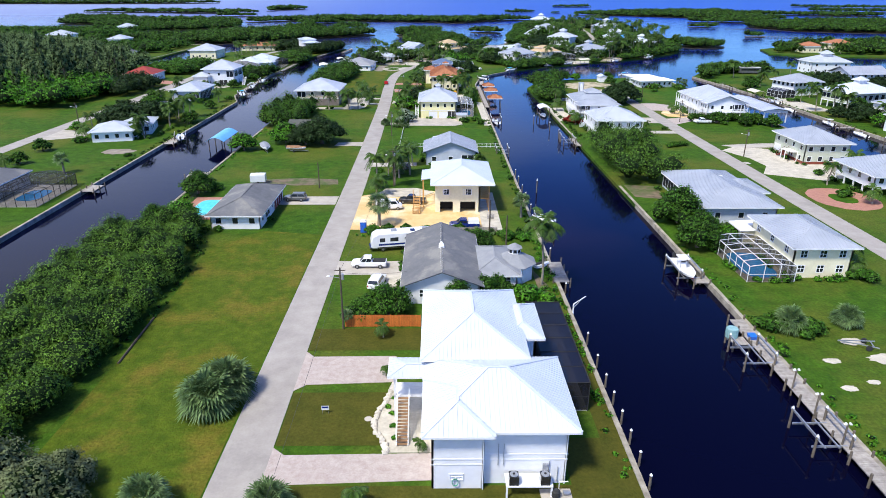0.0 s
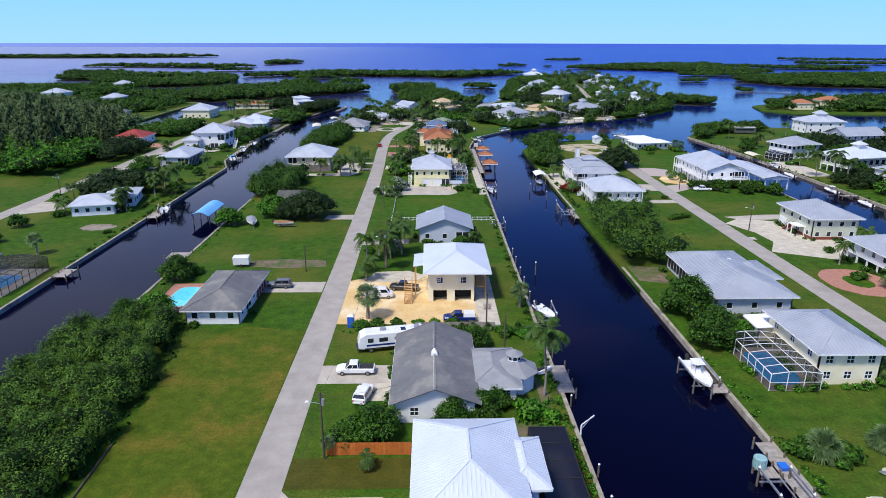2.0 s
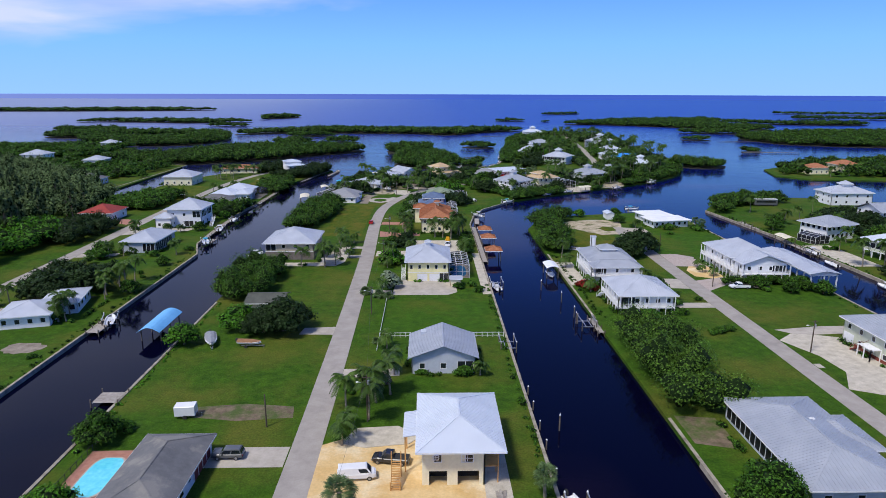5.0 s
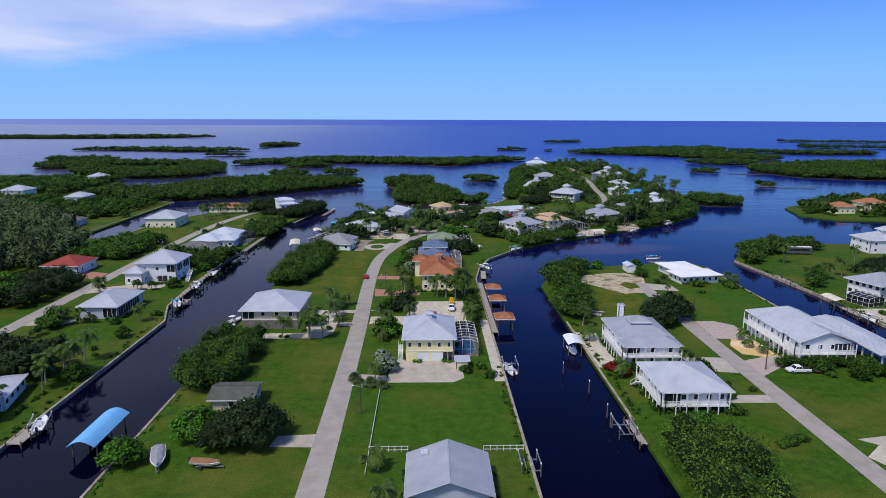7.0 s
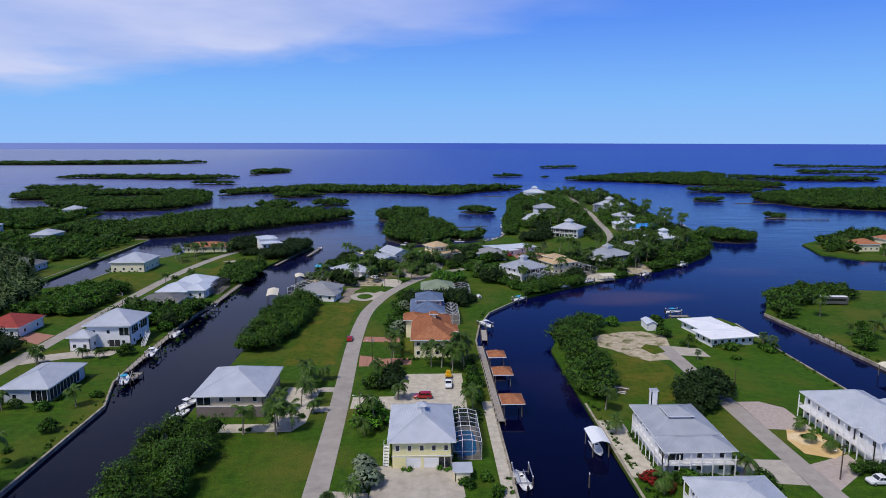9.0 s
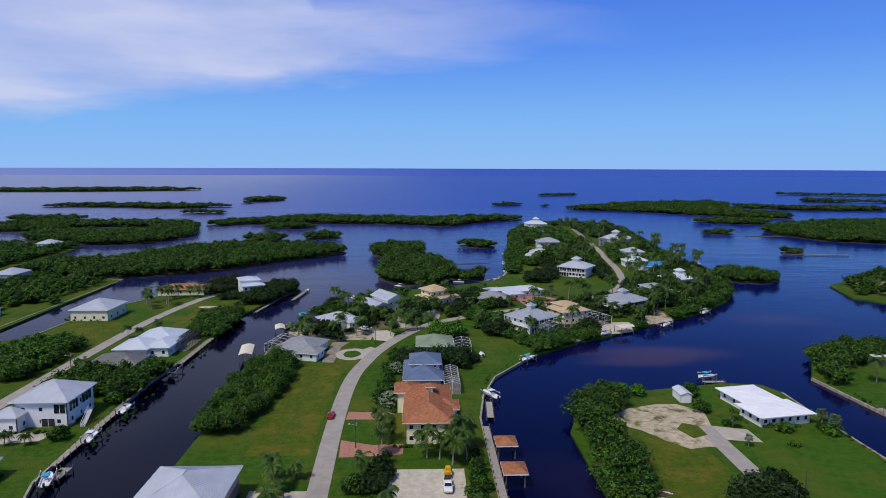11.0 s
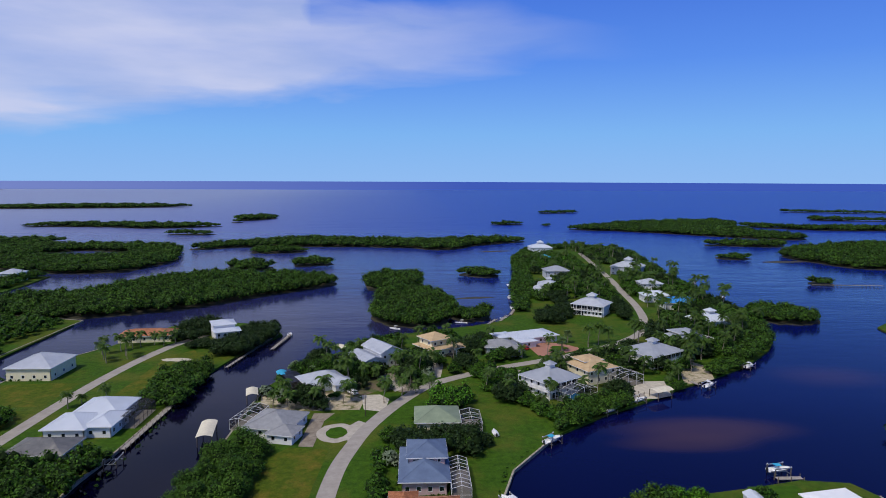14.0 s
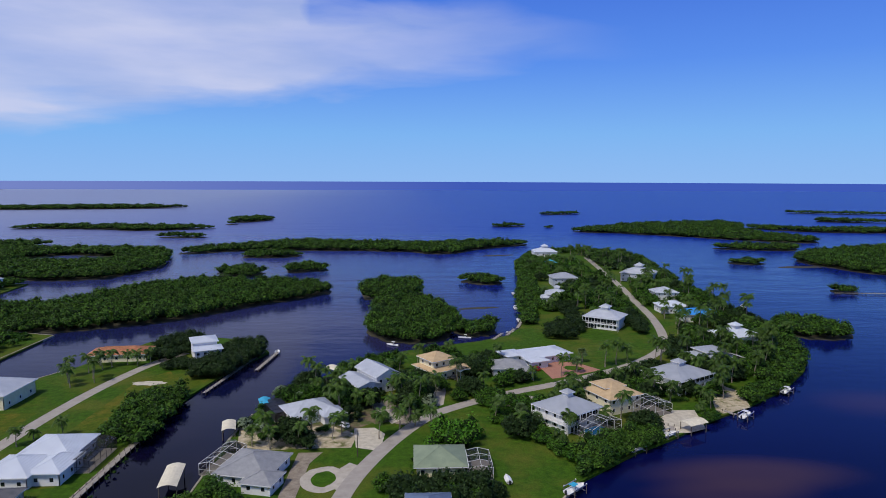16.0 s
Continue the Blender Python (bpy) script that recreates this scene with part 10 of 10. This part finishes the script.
verge([(111, 345), (111, 300), (111, 200)], 72, 611, LEAF, 0.8)
verge([(136, 220), (136, 330), (133, 380)], 78, 612, LEAF, 0.9, 1.2)
verge([(17, 372), (22, 388), (39, 411)], 30, 613, LEAF, 0.5, 0.6)
for pts, m, lab in (([(-46, 191.5), (-36, 192.8), (-27, 191.6), (-26.4, 187.6), (-36, 186.6), (-44, 188)], EARTH, "strip of bare earth and dead leaves"), ([(-94, 256), (-112, 256), (-112, 246), (-95, 253)], EARTH, "bare shaded ground under trees"),
                    ([(3, 124.4), (12, 123.6), (13.6, 133), (11.8, 140), (12, 128), (4, 127)], EARTH, "bare garden ground by the house"), ([(40.2, 178), (47, 176), (47, 186), (40.2, 187)], EARTH, "bare ground under the trees")):
    patch(pts, m, lab, "bare ground", 0.018, "bare_ground")
for key, x, y, sc in (("oak", -106, 256, 1.2), ("oak", -99, 260, 1.3), ("palm0", -92, 257, 1.2), ("palm1", -88.6, 261, 1.1), ("palm0", -90.4, 253, 1.0), ("palm2", -108, 233.6, 1.1), ("palm2", -93.6, 236, 1.2), ("palm0", -43.6, 285.2, 1.1), ("palm0", -36, 285, 1.2), ("palm0", -33, 287.4, 1.1),
                      ("palm0", -12.4, 193, 1.15), ("palm0", -10, 196, 1.2), ("sabal3", -13, 197, 1.2), ("palm2", -16.8, 178.6, 1.1), ("sabal2", -20.4, 256.6, 0.8), ("palm2", 62, 264, 1.2), ("palm2", 43.4, 258, 1.0), ("round", 62.4, 258, 0.9), ("shrub", 61, 238.6, 1.4)):
    plant(key, x, y, sc)
t = dock(-61.6, 193.4, -61.6, 197.8, 4.6, 0.1, label="low dark timber deck at the seawall")


def grove(pts, n, seed, s0, s1):
    """Many palms close together, as one mass."""
    rg = random.Random(seed)
    V, F, I = [], [], []
    xs, ys = [p[0] for p in pts], [p[1] for p in pts]
    src = {}
    for i in range(4):
        for j in (2, 3):
            me = TREES["palm%d" % i][j]
            co = np.empty(len(me.vertices) * 3, dtype=np.float32)
            me.vertices.foreach_get("co", co)
            src[i, j] = (co.reshape(-1, 3), [tuple(p.vertices) for p in me.polygons])
    made = tries = base = 0
    while made < n and tries < 60 * n:
        tries += 1
        x, y = rg.uniform(min(xs), max(xs)), rg.uniform(min(ys), max(ys))
        if not inside(pts, x, y) or any(a < x < b and c < y < d for a, b, c, d in TAKEN) or any((Vector((x, y)) - p).length < 4.5 for p in LANE) or any(inside(q, x, y) for q in lawns):
            continue
        made += 1
        i, s, a = rg.randrange(4), rg.uniform(s0, s1), rg.uniform(0, 6.28)
        R = np.array([[math.cos(a), -math.sin(a), 0], [math.sin(a), math.cos(a), 0], [0, 0, 1]]) * s
        for j in (3, 2):
            co, polys = src[i, j]
            V.append(co @ R.T + np.array([x, y, 0]))
            F += [tuple(v + base for v in p) for p in polys]
            I += [j - 2] * len(polys)
            base += len(co)
    me = bpy.data.meshes.new("palm_grove")
    me.from_pydata(np.concatenate(V).tolist(), [], F)
    me.materials.append(PALMLEAF)
    me.materials.append(PALMBARK)
    me.polygons.foreach_set("material_index", I)
    tagged(part("palm_grove", me, None), "grove of feather palms among the houses", "palm", kind="stuff")


grove([(-58, 430), (-30, 436), (-14, 452), (0, 470), (-12, 505), (-34, 508), (-52, 484)], 26, 1, 0.85, 1.2)
grove([(40, 430), (100, 460), (140, 500), (170, 540), (130, 540), (84, 500), (50, 470)], 46, 2, 0.9, 1.3)
grove([(126, 545), (186, 570), (196, 660), (204, 780), (150, 760), (140, 660)], 60, 3, 1.0, 1.5)
grove([(78, 610), (126, 600), (140, 700), (155, 850), (116, 890), (92, 790)], 50, 4, 1.0, 1.5)
grove([(165, 800), (210, 800), (216, 900), (160, 920)], 26, 5, 1.0, 1.5)
grove([(138, 215), (210, 215), (225, 330), (180, 390), (142, 360)], 26, 6, 0.8, 1.2)
for pts in ([(-160, 392), (-131, 392), (-131, 436), (-158, 438)], [(-96, 440), (-112, 440), (-118, 410), (-96, 412)], [(-45, 330), (-29, 330), (-29.2, 380), (-28, 402), (-40, 404), (-44, 398)], [(-164, 334), (-131, 334), (-130, 350), (-160, 352)], [(-112, 452), (-103, 450), (-92, 490), (-104, 512), (-112, 500)], [(-160, 440), (-131, 440), (-131, 466), (-160, 464)], [(60, 300), (50, 306), (52, 336), (70, 340), (72, 305)]):
    patch(pts, DRYGRASS, "rough olive grass of an empty lot", "grass", 0.015, "rough_grass")
patch([(-46, 438), (-30, 440), (-20, 450), (-12, 458), (-20, 470), (-40, 464), (-50, 452)], EARTH, "bare planted garden between the houses", "garden bed", 0.016, "garden_bed")
patch([(-26, 466), (-16, 452), (-8, 456), (-2, 462), (-12, 476), (-22, 478)], EARTH, "bare planted garden between the houses", "garden bed", 0.02, "garden_bed")
patch([(136, 283), (146, 283), (146, 312), (136, 312)], SHELL, "white shell yard by the canal", "yard", 0.05, "yard")
patch([(12.6, 256), (15, 256), (15, 302), (12.6, 302)], SHELL, "pale gravel path along the seawall", "path", 0.05, "path")


# trailer behind the pickup, clipped hedge and lumber on the lots between the waterways
t = thing("flat_trailer", (93.2, 259.9, 0.02, 0, 0, 90), "low black flat trailer hitched behind the pickup", "trailer")
part("deck", Geo().box(-1.0, 1.0, -1.9, 1.9, 0.52, 0.62), POLEW, t)
part("rail", Geo().beam((-1.0, -1.9, 0.95), (-1.0, 1.9, 0.95), 0.06).beam((1.0, -1.9, 0.95), (1.0, 1.9, 0.95), 0.06), DARK, t)
part("drawbar", Geo().beam((-0.6, 1.9, 0.5), (0, 3.2, 0.5), 0.08).beam((0.6, 1.9, 0.5), (0, 3.2, 0.5), 0.08), DARK, t)
for sx in (-1, 1):
    for yy in (-0.4, 0.4):
        w = part("wheel", tyre_mesh, None, t)
        w.matrix_basis = pose(sx * 1.12, yy, 0.36)
thicket([(84, 263.4), (92, 262.4), (107, 262.2), (110, 265), (108, 266.6), (94, 266), (84.6, 265.6)], 501, 1.2, 1.1, 2.6, 130, 0.2, "dense clipped green hedge before the house", mat=LEAF, ground=False, name="hedge")
rg = random.Random(77)
t = thing("lumber_pile", (50.6, 308.6, 0.03, 0, 0, 68), "loose pile of pale weathered boards on the grass", "lumber")
for k in range(14):
    x, a = rg.uniform(-2.6, 2.6), rg.uniform(-0.5, 0.5)
    part("board", Geo().beam((x - a, -rg.uniform(1.4, 2.6), 0.05 + 0.05 * (k % 4)), (x + a, rg.uniform(1.4, 2.6), 0.06 + 0.05 * (k % 4)), 0.16), PILEW if k % 3 else PVC, t)
# open gallery storeys of the peninsula houses
for start, x0, x1, y0, y1, z, top in (("white house with a broad grey metal hip roof", 89.6, 108.2, 479.6, 495, 2.7, 5.3), ("white two-storey house with a pale grey tiered", 91.6, 109, 579, 594, 3.0, 6.1),
                                      ("white house with a grey metal hip roof and cupola", 39.2, 54.6, 444.6, 459, 2.8, 5.5)):
    h = house_named(start)
    deep = 0.95
    veranda(h, x0 - deep, x1 + deep, y0 - deep, y0 - 0.08, z, top, "S", 3.0)
    screened(h, ("S", y0), x0 + 0.4, x1 - 0.4, z + 0.2, top - 0.5, mat=GLASS)
    screened(h, ("S", y0), x0 + 1.4, x0 + 6.4, 0.2, z - 0.5, mat=GLASS)
    if "tiered" not in start:
        veranda(h, x0 - deep, x0 - 0.08, y0 - 0.06, y1 + 0.4, z, top, "W", 3.0)
        screened(h, ("E", x1), y0 + 0.6, y1 - 0.8, z + 0.4, top - 0.5, mat=GLASS)
# mud flats bared between the islands
for k, pts in enumerate((oval(84, 916, 18, 5, 17), oval(36, 641, 13, 2.6, 11), oval(355, 822, 22, 6, 6), oval(312, 698, 12, 6, 34))):
    flat("mud_flat", pts, -3, WATER_Z + 0.05 + 0.01 * k, MUD, "low brown mud flat just above the water", "ground")
for x, y, sc in ((-137, 521, 1.1), (-131, 519, 1.2), (-126, 522, 1.0), (-121, 520, 1.15), (-117, 524, 1.1)):
    plant("palm0", x, y, sc)
patch([(13.0, 97.4), (15.6, 97.4), (15.6, 121), (13.0, 121)], OLIVELAWN, "thin olive strip beside the seawall", "lawn", 0.02, "lawn")
dock(-81.4, 484, -72.6, 540, 1.3, 0.2, label="long pale timber jetty along the point")
dock(296, 684, 346, 678, 1.2, 0.1, label="long low jetty far out in the bay", planks=False)
plant("bright", 51, 231, 0.9)
